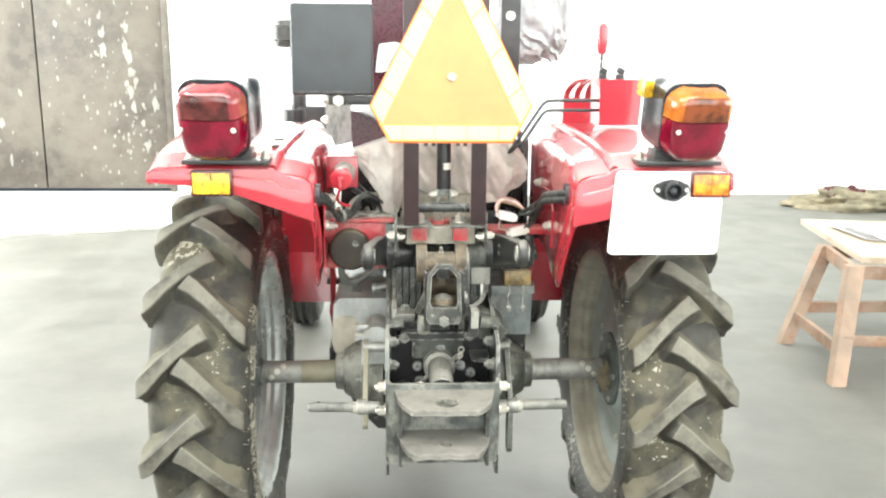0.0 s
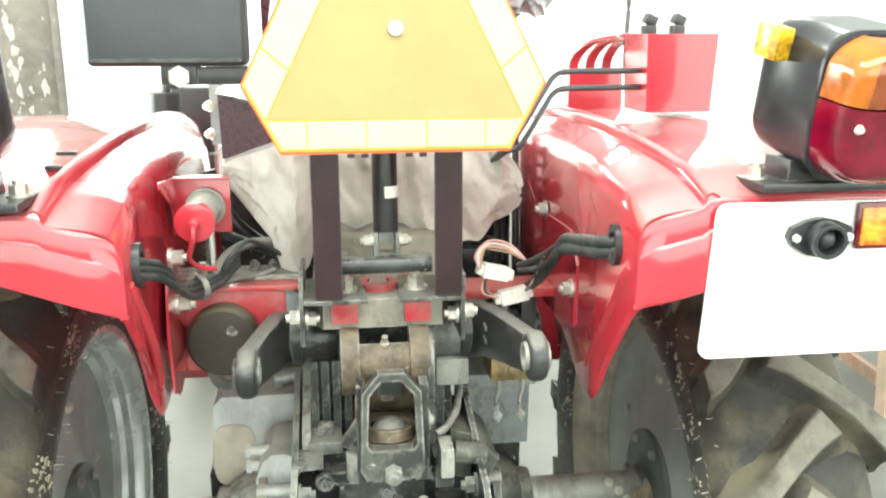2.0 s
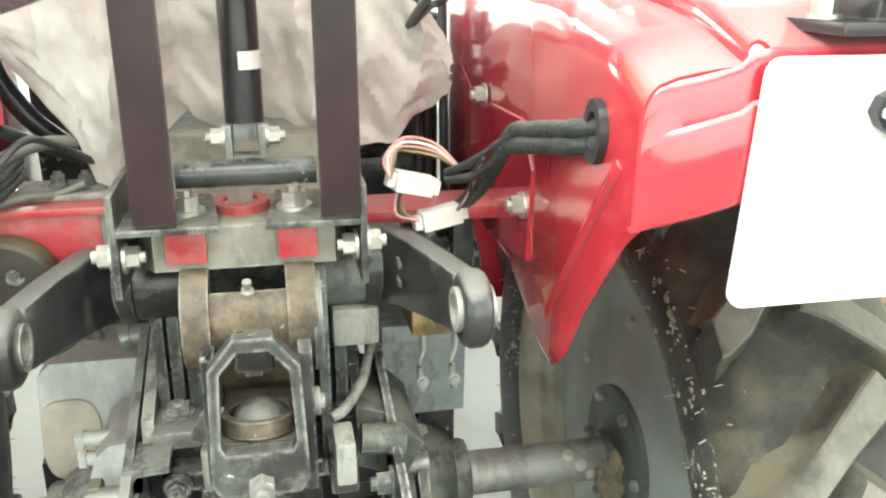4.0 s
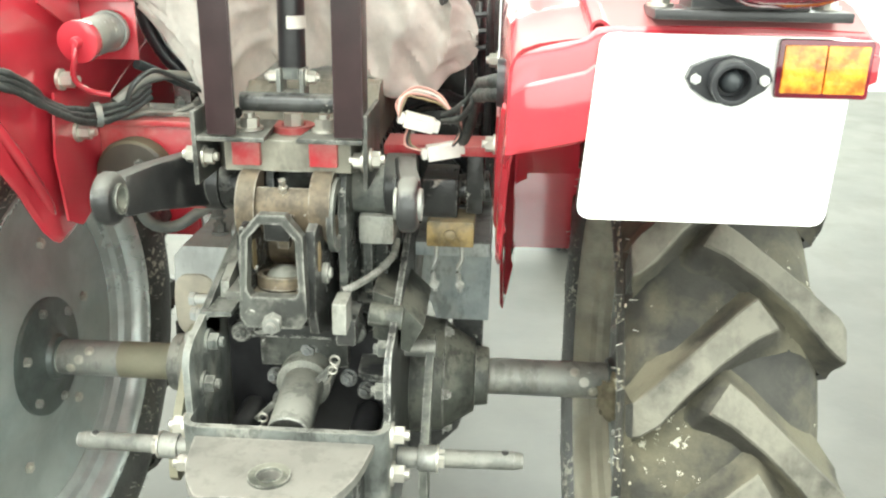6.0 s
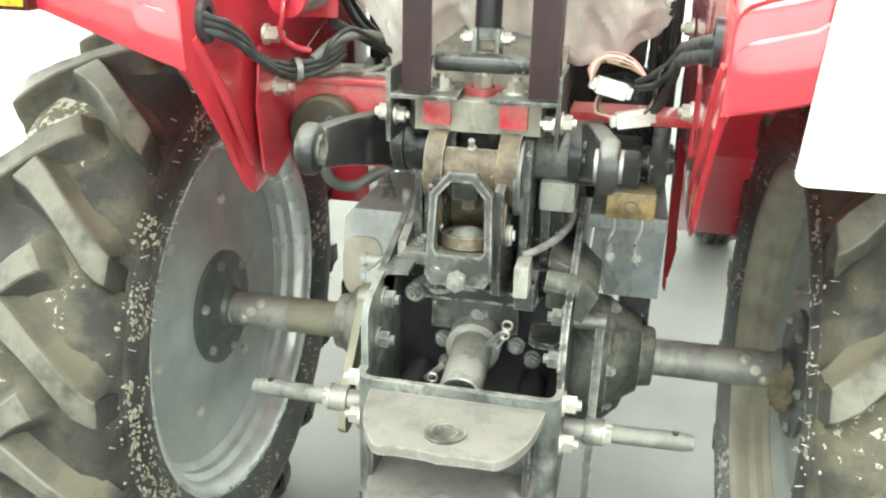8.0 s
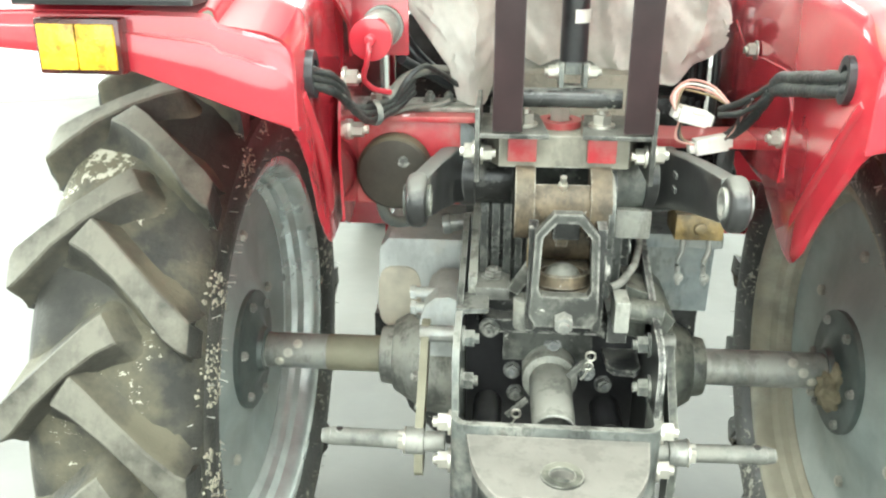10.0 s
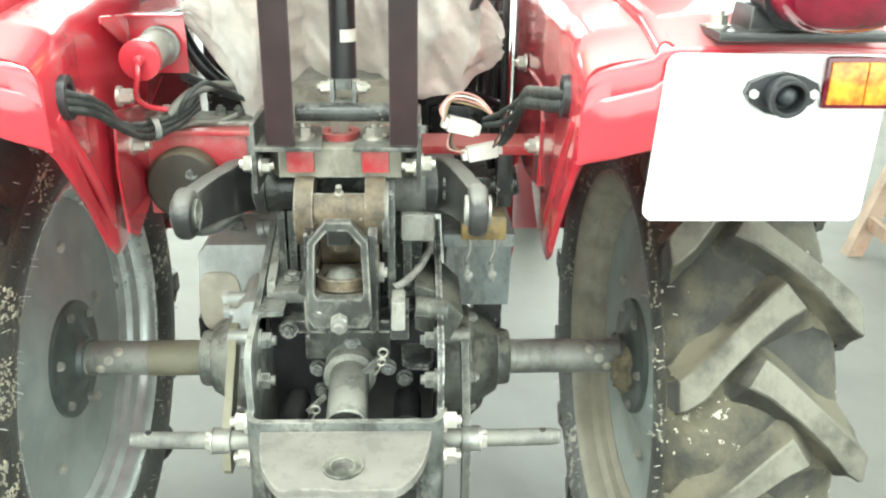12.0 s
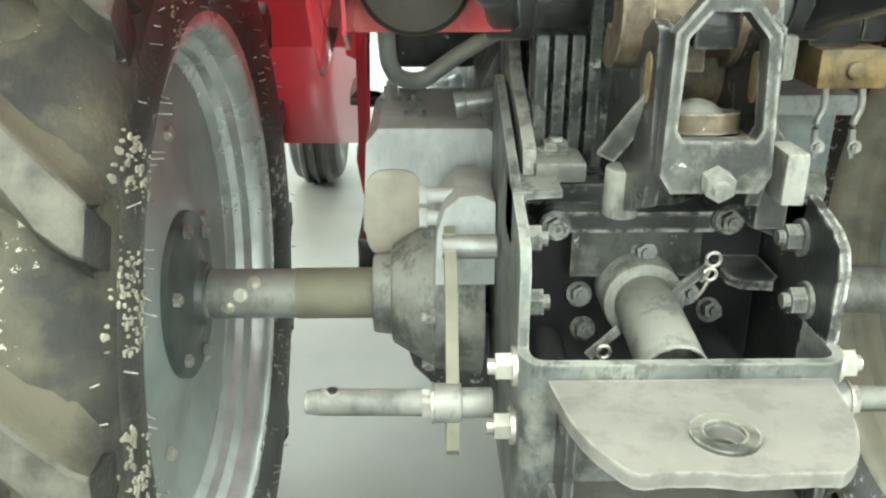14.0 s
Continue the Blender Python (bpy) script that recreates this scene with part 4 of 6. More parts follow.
    tl.matrix_local = turn


for s in (-1, 1):
    tail_lamp(s)


# ---- warning triangle on its two bars ----
def warning_triangle():
    cx, y0 = 0.020, -0.392
    zc = 1.301
    def flat(name, pts, y_a, y_b, mat, bevel=0.0):
        bm = bmesh.new()
        prism(bm, [(cx + x, zc + z) for x, z in pts], "y", y0 - y_a, y0 - y_b)
        return part(name, bm, mat, t if name != "warning_triangle" else tractor, bevel=bevel)
    t = flat("warning_triangle", [(-0.1775, -0.096), (-0.135, -0.175), (0.135, -0.175), (0.1775, -0.096), (0.022, 0.209), (-0.022, 0.209)], 0.0, -0.004, TRI_EDGE, 0.001)
    t["label"] = "orange slow-vehicle triangle with bright yellow reflective bands"
    flat("band_backing", [(-0.1748, -0.0955), (-0.1348, -0.1715), (0.1348, -0.1715), (0.1748, -0.0955), (0.021, 0.2065), (-0.021, 0.2065)], 0.0018, 0.0006, TRI_SEAM)
    flat("face_sheet", [(-0.149, -0.1345), (0.149, -0.1345), (0.0, 0.158)], 0.0034, 0.002, TRI_FACE)
    def pane(p):
        flat("reflective_pane", p, 0.0048, 0.0022, TRI_BAND, 0.0006)
    cuts = [-0.150, -0.104, -0.035, 0.035, 0.104, 0.150]
    for u, v in zip(cuts, cuts[1:]):
        pane([(u + 0.001, -0.1365), (max(u, -0.133) + 0.001, -0.1675), (min(v, 0.133) - 0.001, -0.1675), (v - 0.001, -0.1365)])
    for sg in (-1, 1):
        o0, o1 = Vector((sg * 0.1725, -0.095)), Vector((sg * 0.0205, 0.2035))
        n0, n1 = Vector((sg * 0.151, -0.1345)), Vector((sg * 0.0015, 0.160))
        fr = (0.0, 0.14, 0.42, 0.70, 1.0)
        for f0, f1 in zip(fr, fr[1:]):
            g0, g1 = f0 + (0.05 if f0 > 0 else 0), f1 + (0.05 if f1 < 1 else 0)
            pane([tuple(q) for q in (o0.lerp(o1, f0 + 0.004), o0.lerp(o1, f1 - 0.004), n0.lerp(n1, g1 - 0.004), n0.lerp(n1, g0 + 0.004))])
    bm = bmesh.new()
    cyl(bm, (cx, y0 - 0.002, 1.268), (cx, y0 - 0.008, 1.268), 0.009, n=18)
    part("rivet", bm, ZINC, t, bevel=0.001)
    # bars
    for x in (-0.066, 0.086):
        bm = bmesh.new()
        w = 0.0175
        # angle section: face and flange
        box(bm, (x - w, -0.355, 0.938), (x + w, -0.349, 1.44))
        box(bm, (x - w if x < 0 else x + w - 0.005, -0.349, 0.938), (x - w + 0.005 if x < 0 else x + w, -0.315, 1.44))
        part("upright_bar", bm, BLACK_RED_GLARE, t, "black steel upright, red glare mixed into its colour", bevel=0.0012)
        bm = bmesh.new()
        box(bm, (x - 0.012, y0 + 0.004, 1.15), (x + 0.012, -0.355, 1.17))
        box(bm, (x - 0.012, y0 + 0.004, 1.30), (x + 0.012, -0.355, 1.32))
        part("spacer", bm, BLACK, t)
    for x in (-0.025, 0.046):
        bm = bmesh.new()
        prism(bm, [(x - 0.013, 1.155), (x - 0.013, 1.116), (x - 0.004, 1.116), (x - 0.004, 1.124), (x + 0.004, 1.124), (x + 0.004, 1.116), (x + 0.013, 1.116), (x + 0.013, 1.155)], "y", -0.355, -0.349)
        part("notched_clip", bm, BLACK, t, "small black notched clip", bevel=0.0008)
    return t


warning_triangle()


def triangle_bracket():
    """Two angle feet bolted on the lift cover, joined by a cross rod."""
    for sg, x in ((-1, -0.064), (1, 0.082)):
        bm = bmesh.new()
        xo = -0.098 if sg < 0 else 0.102
        xi = -0.016 if sg < 0 else 0.022
        prism(bm, [(xo, -0.352), (xi, -0.352), (xi - sg * -0.004, -0.30), (xi + sg * 0.01, -0.24), (xo, -0.24)], "z", 0.929, 0.935)
        box(bm, (min(xo, xo + sg * 0.006), -0.352, 0.875), (max(xo, xo + sg * 0.006), -0.24, 0.965))
        b = part("angle_foot", bm, BRACKET, tractor, "black angle bracket under the upright", bevel=0.0015)
        bolt("foot_bolt", (-0.045 if sg < 0 else 0.048, -0.305, 0.935), (0, 0, 1), 0.012, b, 0.014)
        bolt("side_bolt", (xo + sg * 0.006, -0.332, 0.908), (sg, 0, 0), 0.0105, b, 0.012)
        bolt("side_nut", (xo - sg * 0.001, -0.332, 0.906), (-sg, 0, 0), 0.010, b, 0.012)
    bm = bmesh.new()
    cyl(bm, (-0.05, -0.318, 0.972), (0.068, -0.318, 0.972), 0.012, n=16)
    part("cross_rod", bm, BLACK_DUSTY, tractor)
    # damper strut with its clevis and pin
    bm = bmesh.new()
    cyl(bm, (0.010, -0.30, 1.012), (0.010, -0.29, 1.21), 0.0165, n=20)
    st = part("damper_strut", bm, BLACK, tractor, "black tubular strut with a white label", bevel=0.001)
    bm = bmesh.new()
    arc = [math.radians(d) for d in range(-95, 6, 10)]
    prism(bm, [(0.010 + 0.0174 * math.cos(d), -0.2983 + 0.0174 * math.sin(d)) for d in arc] + [(0.010 + 0.0160 * math.cos(d), -0.2983 + 0.0160 * math.sin(d)) for d in arc[::-1]], "z", 1.058, 1.073)
    part("paper_label", bm, CONNECTOR, st, "small white paper label")
    bm = bmesh.new()
    for x in (-0.007, 0.021):
        box(bm, (x, -0.318, 0.978), (x + 0.006, -0.286, 1.012))
    box(bm, (-0.007, -0.318, 0.978), (0.027, -0.286, 0.984))
    box(bm, (-0.0, -0.312, 0.998), (0.02, -0.29, 1.02))
    part("clevis", bm, CAST, st, bevel=0.002)
    for sg in (-1, 1):
        bolt("pin_nut", (0.010 + sg * 0.017, -0.302, 1.0), (sg, 0, 0), 0.0078, st, 0.011)


triangle_bracket()


# ---- lift housing and hitch ----
def lift_housing():
    bm = bmesh.new()
    prism(bm, [(-0.092, 0.675), (0.112, 0.675), (0.108, 0.85), (0.085, 0.89), (-0.065, 0.89), (-0.088, 0.85)], "y", -0.195, 0.12)
    h = part("lift_housing", bm, HOUSING, tractor, "black ribbed hydraulic lift housing, dusty", bevel=0.006)
    for x, w, y1 in ((-0.093, 0.0055, -0.222), (-0.077, 0.0055, -0.226), (-0.061, 0.0055, -0.228), (-0.045, 0.005, -0.226), (0.056, 0.0045, -0.24), (0.068, 0.005, -0.31), (0.089, 0.006, -0.235)):
        bm = bmesh.new()
        prism(bm, [(-0.17, 0.672), (y1 + 0.02, 0.674), (y1 + 0.004, 0.70), (y1, 0.72), (y1, 0.855), (y1 + 0.012, 0.878), (-0.17, 0.884)], "x", x - w, x + w)
        part("cooling_rib", bm, HOUSING, h, bevel=0.003)
    # top cover
    bm = bmesh.new()
    prism(bm, [(-0.075, -0.318), (0.082, -0.318), (0.095, -0.29), (0.095, 0.08), (-0.09, 0.08), (-0.09, -0.29)], "z", 0.886, 0.925)
    part("lift_cover", bm, COVER, h, "dusty grey lift cover", bevel=0.004)
    bm = bmesh.new()
    prism(bm, [(-0.21, 0.925), (-0.16, 0.972), (0.04, 0.985), (0.05, 0.925)], "x", -0.085, 0.098)
    part("cover_dome", bm, COVER, h, "beige dusty raised cover", bevel=0.012, segments=3)
    for x in (-0.047, 0.049):
        bm = bmesh.new()
        box(bm, (x - 0.0175, -0.325, 0.894), (x + 0.0175, -0.20, 0.9275))
        part("red_pad", bm, RED_OLD, h, "red painted pad", bevel=0.002)
    bm = bmesh.new()
    ring(bm, (0, -0.262, 0.925), (0, -0.262, 0.934), 0.027, 0.016, 24)
    part("boss_ring", bm, RED_OLD, h, "red ring round the bolt")
    bolt("cover_bolt", (0, -0.262, 0.925), (0, 0, 1), 0.013, h, 0.022)
    # bearing saddle with an open slot, flanged at both ends
    n = 20

    def saddle(name, x0, x1, r, a0, a1, ri, mat):
        bm = bmesh.new()
        rows = []
        for k in range(n + 1):
            a = radians(a0 + (a1 - a0) * k / n)
            rows.append([bm.verts.new(V(x, -0.318 + rr * math.cos(a), 0.842 + rr * math.sin(a))) for x, rr in ((x0, ri), (x0, r), (x1, r), (x1, ri))])
        for u, v in zip(rows, rows[1:]):
            for i in range(4):
                bm.faces.new((u[i], u[(i + 1) % 4], v[(i + 1) % 4], v[i]))
        bm.faces.new(rows[0]), bm.faces.new(rows[-1][::-1])
        return part(name, bm, mat, h, bevel=0.003)
    saddle("saddle_flange", -0.054, -0.030, 0.046, 70, 300, 0.014, CAST_BROWN)
    saddle("saddle_flange", 0.036, 0.062, 0.046, 70, 300, 0.014, CAST_BROWN)
    saddle("bearing_saddle", -0.034, 0.042, 0.038, 128, 300, 0.014, CAST_BROWN)["label"] = "brown rusty bearing saddle"
    bm = bmesh.new()
    cyl(bm, (-0.0335, -0.318, 0.842), (0.0415, -0.318, 0.842), 0.0138, n=20)
    part("pivot_shaft", bm, BLACK, h)
    bm = bmesh.new()
    prism(bm, [(-0.010, 0.842), (0.018, 0.842), (0.018, 0.832), (0.011, 0.832), (0.011, 0.80), (-0.003, 0.80), (-0.003, 0.832), (-0.010, 0.832)], "y", -0.362, -0.345)
    part("web", bm, CAST_BROWN, h, bevel=0.003)
    bm = bmesh.new()
    ring(bm, (0.058, -0.318, 0.832), (0.066, -0.318, 0.832), 0.047, 0.030, 30)
    part("end_ring", bm, CAST, h, bevel=0.002)
    bm = bmesh.new()
    cyl(bm, (0.003, -0.342, 0.866), (0.003, -0.346, 0.874), 0.0062, n=6)
    cyl(bm, (0.003, -0.346, 0.874), (0.003, -0.349, 0.880), 0.0032, n=10)
    cyl(bm, (0.003, -0.349, 0.880), (0.003, -0.3505, 0.884), 0.0042, n=10)
    part("grease_nipple", bm, ZINC, h)
    # rear bosses of the lift shaft
    for sx, x in ((-1, -0.10), (1, 0.115)):
        bm = bmesh.new()
        cyl(bm, (x - sx * 0.045, -0.225, 0.845), (x + sx * 0.012, -0.225, 0.845), 0.037, n=24)
        cyl(bm, (x + sx * 0.012, -0.225, 0.845), (x + sx * 0.022, -0.225, 0.845), 0.028, n=24)
        part("shaft_boss", bm, BLACK_DUSTY if sx < 0 else CAST, h, bevel=0.003)
    return h


housing = lift_housing()


def lift_arm(s):
    x0, x1 = (-0.125, -0.160) if s < 0 else (0.135, 0.170)
    a, b = V(x0, -0.225, 0.848), V(x1, -0.445 if s < 0 else -0.464, 0.885 if s < 0 else 0.896)
    bm = bmesh.new()
    # tapered flat arm with a knee
    secs = ((a, 0.040, 0.013), (a.lerp(b, 0.25) + V(s * 0.004, 0, 0.004), 0.036, 0.012), (a.lerp(b, 0.7) + V(0, 0, 0.004), 0.029, 0.011), (b, 0.024, 0.011))
    d = (b - a).normalized()
    up = V(0, d.z, -d.y)
    loops = []
    for p, hh, hw in secs:
        loops.append([bm.verts.new(p + up * z + V(x, 0, 0)) for x, z in ((-hw, -hh), (hw, -hh), (hw, hh), (-hw, hh))])
    for u, v in zip(loops, loops[1:]):
        for i in range(4):
            bm.faces.new((u[i], u[(i + 1) % 4], v[(i + 1) % 4], v[i]))
    bm.faces.new(loops[0]), bm.faces.new(loops[-1])
    cyl(bm, a - V(0.02, 0, 0), a + V(0.02, 0, 0), 0.043, n=28)
    arm = part("lift_arm", bm, ARM_BLACK, tractor, "black painted steel lift arm with an eye end", bevel=0.004)
    bm = bmesh.new()
    lathe(bm, [(-0.0105, 0.016), (-0.0105, 0.0245), (-0.0085, 0.0275), (-0.0045, 0.0298), (0.0045, 0.0298), (0.0085, 0.0275), (0.0105, 0.0245), (0.0105, 0.016)], b + V(0, -0.018, 0.003), "x", 32, close=True)
    part("eye", bm, ARM_BLACK, arm, angle=50)
    bm = bmesh.new()
    ring(bm, b + V(-0.0145, -0.018, 0.003), b + V(0.0145, -0.018, 0.003), 0.017, 0.0125, 24)
    part("bush", bm, CAST_DARK if s < 0 else STEEL, arm, "worn steel bush")


for s in (-1, 1):
    lift_arm(s)
# unreadable casting marks on the right arm
for dz in (0.012, -0.006):
    bm = bmesh.new()
    box(bm, (0.1365, -0.335, 0.868 + dz), (0.1395, -0.318, 0.874 + dz))
    part("casting_mark", bm, ARM_BLACK, housing)


def top_link_bracket():
    """Clevis frame with a window, leaning back at the foot."""
    bm = bmesh.new()
    lean = Matrix.Translation((0.006, -0.422, 0.795)) @ Matrix.Rotation(radians(-4), 4, "X")
    outer = [(-0.032, -0.070), (0.032, -0.070), (0.040, -0.058), (0.0365, 0.042), (0.016, 0.067), (-0.016, 0.067), (-0.0365, 0.042), (-0.040, -0.058)]
    inner = [(-0.026, -0.032), (0.026, -0.032), (0.0305, -0.024), (0.0275, 0.038), (0.012, 0.056), (-0.012, 0.056), (-0.0275, 0.038), (-0.0305, -0.024)]
    vs = []
    for y in (-0.006, 0.012):
        vs.append([[bm.verts.new(lean @ V(x, y, z)) for x, z in o] for o in (outer, inner)])
    for i in range(8):
        j = (i + 1) % 8
        (oa, ia), (ob_, ib) = vs
        bm.faces.new((oa[i], oa[j], ia[j], ia[i]))
        bm.faces.new((ob_[i], ib[i], ib[j], ob_[j]))
        bm.faces.new((oa[i], ob_[i], ob_[j], oa[j]))
        bm.faces.new((ia[i], ia[j], ib[j], ib[i]))
    fr = part("top_link_bracket", bm, BRACKET, tractor, "grey cast top-link bracket with a window", bevel=0.003)
    for sx in (-1, 1):
        bm = bmesh.new()
        x = 0.008 + sx * 0.0395
        prism(bm, [(-0.412, 0.735), (-0.405, 0.838), (-0.385, 0.842), (-0.34, 0.82), (-0.27, 0.80), (-0.24, 0.69), (-0.33, 0.676), (-0.40, 0.705)], "x", x - 0.0055, x + 0.0055)
        part("cheek", bm, BLACK_DUSTY, fr, bevel=0.003)
        bm = bmesh.new()
        prism(bm, [(-0.385 + 0.008 * math.cos(radians(a)), 0.80 + (0.011 if math.sin(radians(a)) > 0 else -0.011) + 0.008 * math.sin(radians(a))) for a in range(5, 365, 24)], "x", 0.008 + sx * 0.0395 - 0.0062, 0.008 + sx * 0.0395 + 0.0062)
        part("pin_slot", bm, BRASS, fr, "copper-brown slot bush")
    # inside: curved brown casting and a bent bar
    bm = bmesh.new()
    cyl(bm, (-0.030, -0.285, 0.79), (0.046, -0.285, 0.79), 0.036, n=24)
    box(bm, (-0.030, -0.40, 0.742), (0.046, -0.26, 0.757))
    part("cross_shaft", bm, CAST_BROWN, fr)
    bm = bmesh.new()
    ring(bm, (0.006, -0.372, 0.757), (0.006, -0.370, 0.772), 0.033, 0.026, 28)
    part("ring_seat", bm, CAST_BROWN, fr, bevel=0.002)
    bm = bmesh.new()
    lathe(bm, [(0.0, 0.0245), (0.009, 0.0235), (0.016, 0.0195), (0.021, 0.013), (0.0235, 0.006), (0.024, 0.001)], (0.006, -0.371, 0.757), "z", 28)
    part("ball_end", bm, CAST_MID, fr, angle=60)
    bm = bmesh.new()
    box(bm, (-0.010, -0.40, 0.822), (0.022, -0.375, 0.850))
    part("stop_block", bm, BLACK_DUSTY, fr, bevel=0.003)
    bolt("frame_nut", (0.006, -0.428, 0.736), (0, -1, -0.15), 0.0115, fr, 0.016, mat=STEEL, washer=False)
    bm = bmesh.new()
    cyl(bm, (0.045, -0.363, 0.771), (0.060, -0.363, 0.771), 0.013, n=18)
    cyl(bm, (0.060, -0.363, 0.771), (0.064, -0.363, 0.771), 0.007, n=12)
    part("side_boss", bm, STEEL_DUSTY, fr, bevel=0.002)
    bm = bmesh.new()
    cyl(bm, (-0.036, -0.328, 0.673), (-0.036, -0.330, 0.716), 0.015, n=22)
    part("boss", bm, CAST_MID, fr, bevel=0.003)
    # slanting strap by its side
    bm = bmesh.new()
    u, v = V(-0.052, -0.332, 0.726), V(-0.030, -0.386, 0.786)
    d = (v - u).normalized()
    w = V(0.72, 0.10, -0.60)
    w = (w - d * w.dot(d)).normalized() * 0.008
    k = d.cross(w).normalized() * 0.003
    lo = [bm.verts.new(u + p) for p in (-w - k, w - k, w + k, -w + k)]
    hi = [bm.verts.new(v + p) for p in (-w - k, w - k, w + k, -w + k)]
    bm.faces.new(lo[::-1]), bm.faces.new(hi)
    for g in range(4):
        bm.faces.new((lo[g], lo[(g + 1) % 4], hi[(g + 1) % 4], hi[g]))
    part("strap", bm, STEEL_DUSTY, fr, bevel=0.001)
    bm = bmesh.new()
    tube(bm, [(0.070, -0.335, 0.736), (0.085, -0.322, 0.738), (0.106, -0.272, 0.738), (0.117, -0.226, 0.738), (0.122, -0.206, 0.742), (0.124, -0.185, 0.755)], 0.0052, 10)
    part("bent_lever", bm, STEEL_DUSTY, fr, bevel=0.0)


top_link_bracket()


def shelf_and_rear_face():
    bm = bmesh.new()
    prism(bm, [(-0.074, -0.276), (0.066, -0.276), (0.078, -0.262), (0.125, -0.20), (0.125, -0.08), (-0.11, -0.08), (-0.11, -0.22), (-0.086, -0.262)], "z", 0.637, 0.6565)
    sh = part("shelf_plate", bm, SHELF, tractor, "black top plate over the power take-off", bevel=0.0025)
    bm = bmesh.new()
    prism(bm, [(-0.106, -0.248), (0.03, -0.256), (0.058, -0.236), (0.118, -0.225), (0.118, -0.08), (-0.106, -0.08)], "z", 0.6565, 0.676)
    part("base_flange", bm, BLACK_DUSTY, sh, "oily black base flange", bevel=0.004)
    for x, z in ((-0.082, 0.645), (0.077, 0.650)):
        bm = bmesh.new()
        cyl(bm, (x, -0.235, z), (x, -0.281, z), 0.0155, n=20)
        part("bolt_boss", bm, BLACK_DUSTY, sh, bevel=0.003)
        bolt("shelf_bolt", (x, -0.281, z), (0, -1, 0.12), 0.0095, sh, 0.010, mat=BRACKET)
    bolt("shelf_bolt", (0.096, -0.20, 0.676), (0, 0, 1), 0.011, sh, 0.012, mat=STEEL_DUSTY)
    bm = bmesh.new()
    prism(bm, [(-0.115, 0.42), (0.128, 0.42), (0.128, 0.66), (-0.115, 0.66)], "y", -0.235, 0.03)
    face = part("rear_case", bm, BLACK, tractor, "black rear face of the transmission", bevel=0.006)
    bm = bmesh.new()
    prism(bm, [(-0.062, 0.585), (0.062, 0.585), (0.062, 0.637), (-0.062, 0.637)], "y", -0.258, -0.234)
    part("cover_strip", bm, BRACKET, face, bevel=0.003)
    for x, z in ((-0.048, 0.559), (-0.042, 0.521), (0.007, 0.612), (0.084, 0.541), (0.059, 0.560)):
        bolt("case_bolt", (x, -0.258 if z > 0.6 else -0.235, z - 0.003), (0, -1, 0.35), 0.0095, face, 0.018 if z < 0.6 else 0.012, mat=HOUSING)
    for x, z in ((-0.082, 0.50), (0.088, 0.50)):
        bm = bmesh.new()
        cyl(bm, (x, -0.235, z), (x, -0.315, z), 0.021, n=18)
        cyl(bm, (x, -0.315, z), (x, -0.325, z), 0.012, n=6)
        part("stub", bm, BLACK, face, bevel=0.002)
    # power take-off cap
    bm = bmesh.new()
    cyl(bm, (0.004, -0.24, 0.572), (0.004, -0.290, 0.572), 0.0385, n=30)
    part("cap_flange", bm, CAST_MID, face, bevel=0.003)
    bm = bmesh.new()
    ring(bm, (0.004, -0.285, 0.572), (0.006, -0.395, 0.556), 0.0285, 0.0255, 30)
    cyl(bm, (0.004, -0.285, 0.572), (0.0055, -0.383, 0.558), 0.0262, n=24)
    part("shaft_cap", bm, STEEL_DUSTY, face, "beige dusty shaft cap", bevel=0.002)
    # chain strap with a split pin
    bm = bmesh.new()
    prism(bm, [(0.020, 0.588), (0.026, 0.582), (0.058, 0.611), (0.056, 0.618), (0.050, 0.618)], "y", -0.306, -0.3025)
    part("strap", bm, STEEL_DUSTY, face, "flat steel strap of the shaft cap", bevel=0.0006)
    bm = bmesh.new()
    prism(bm, [(-0.057, 0.540), (-0.051, 0.534), (-0.026, 0.560), (-0.030, 0.567)], "y", -0.330, -0.3265)
    part("strap", bm, STEEL_DUSTY, face, bevel=0.0006)
    bm = bmesh.new()
    prism(bm, [(0.079, -0.235), (0.081, -0.285), (0.090, -0.297), (0.118, -0.301), (0.127, -0.288), (0.127, -0.235)], "z", 0.588, 0.597)
    part("ledge", bm, SHELF, face, "black ledge with a worn edge", bevel=0.0015)
    for c, r in ((V(0.0545, -0.315, 0.626), 0.0065), (V(0.052, -0.318, 0.613), 0.0055), (V(-0.042, -0.336, 0.546), 0.006)):
        bm = bmesh.new()
        pts = [c + V(r * math.cos(radians(a)), -0.001, r * math.sin(radians(a))) for a in range(0, 361, 30)]
        tube(bm, pts, 0.0017, 6, 2)
        tube(bm, [c + V(0, 0, -r), c + V(-0.006, -0.003, -r - 0.010), c + V(-0.010, -0.004, -r - 0.014)], 0.0016, 5, 3)
        part("split_pin", bm, ZINC, face)


shelf_and_rear_face()


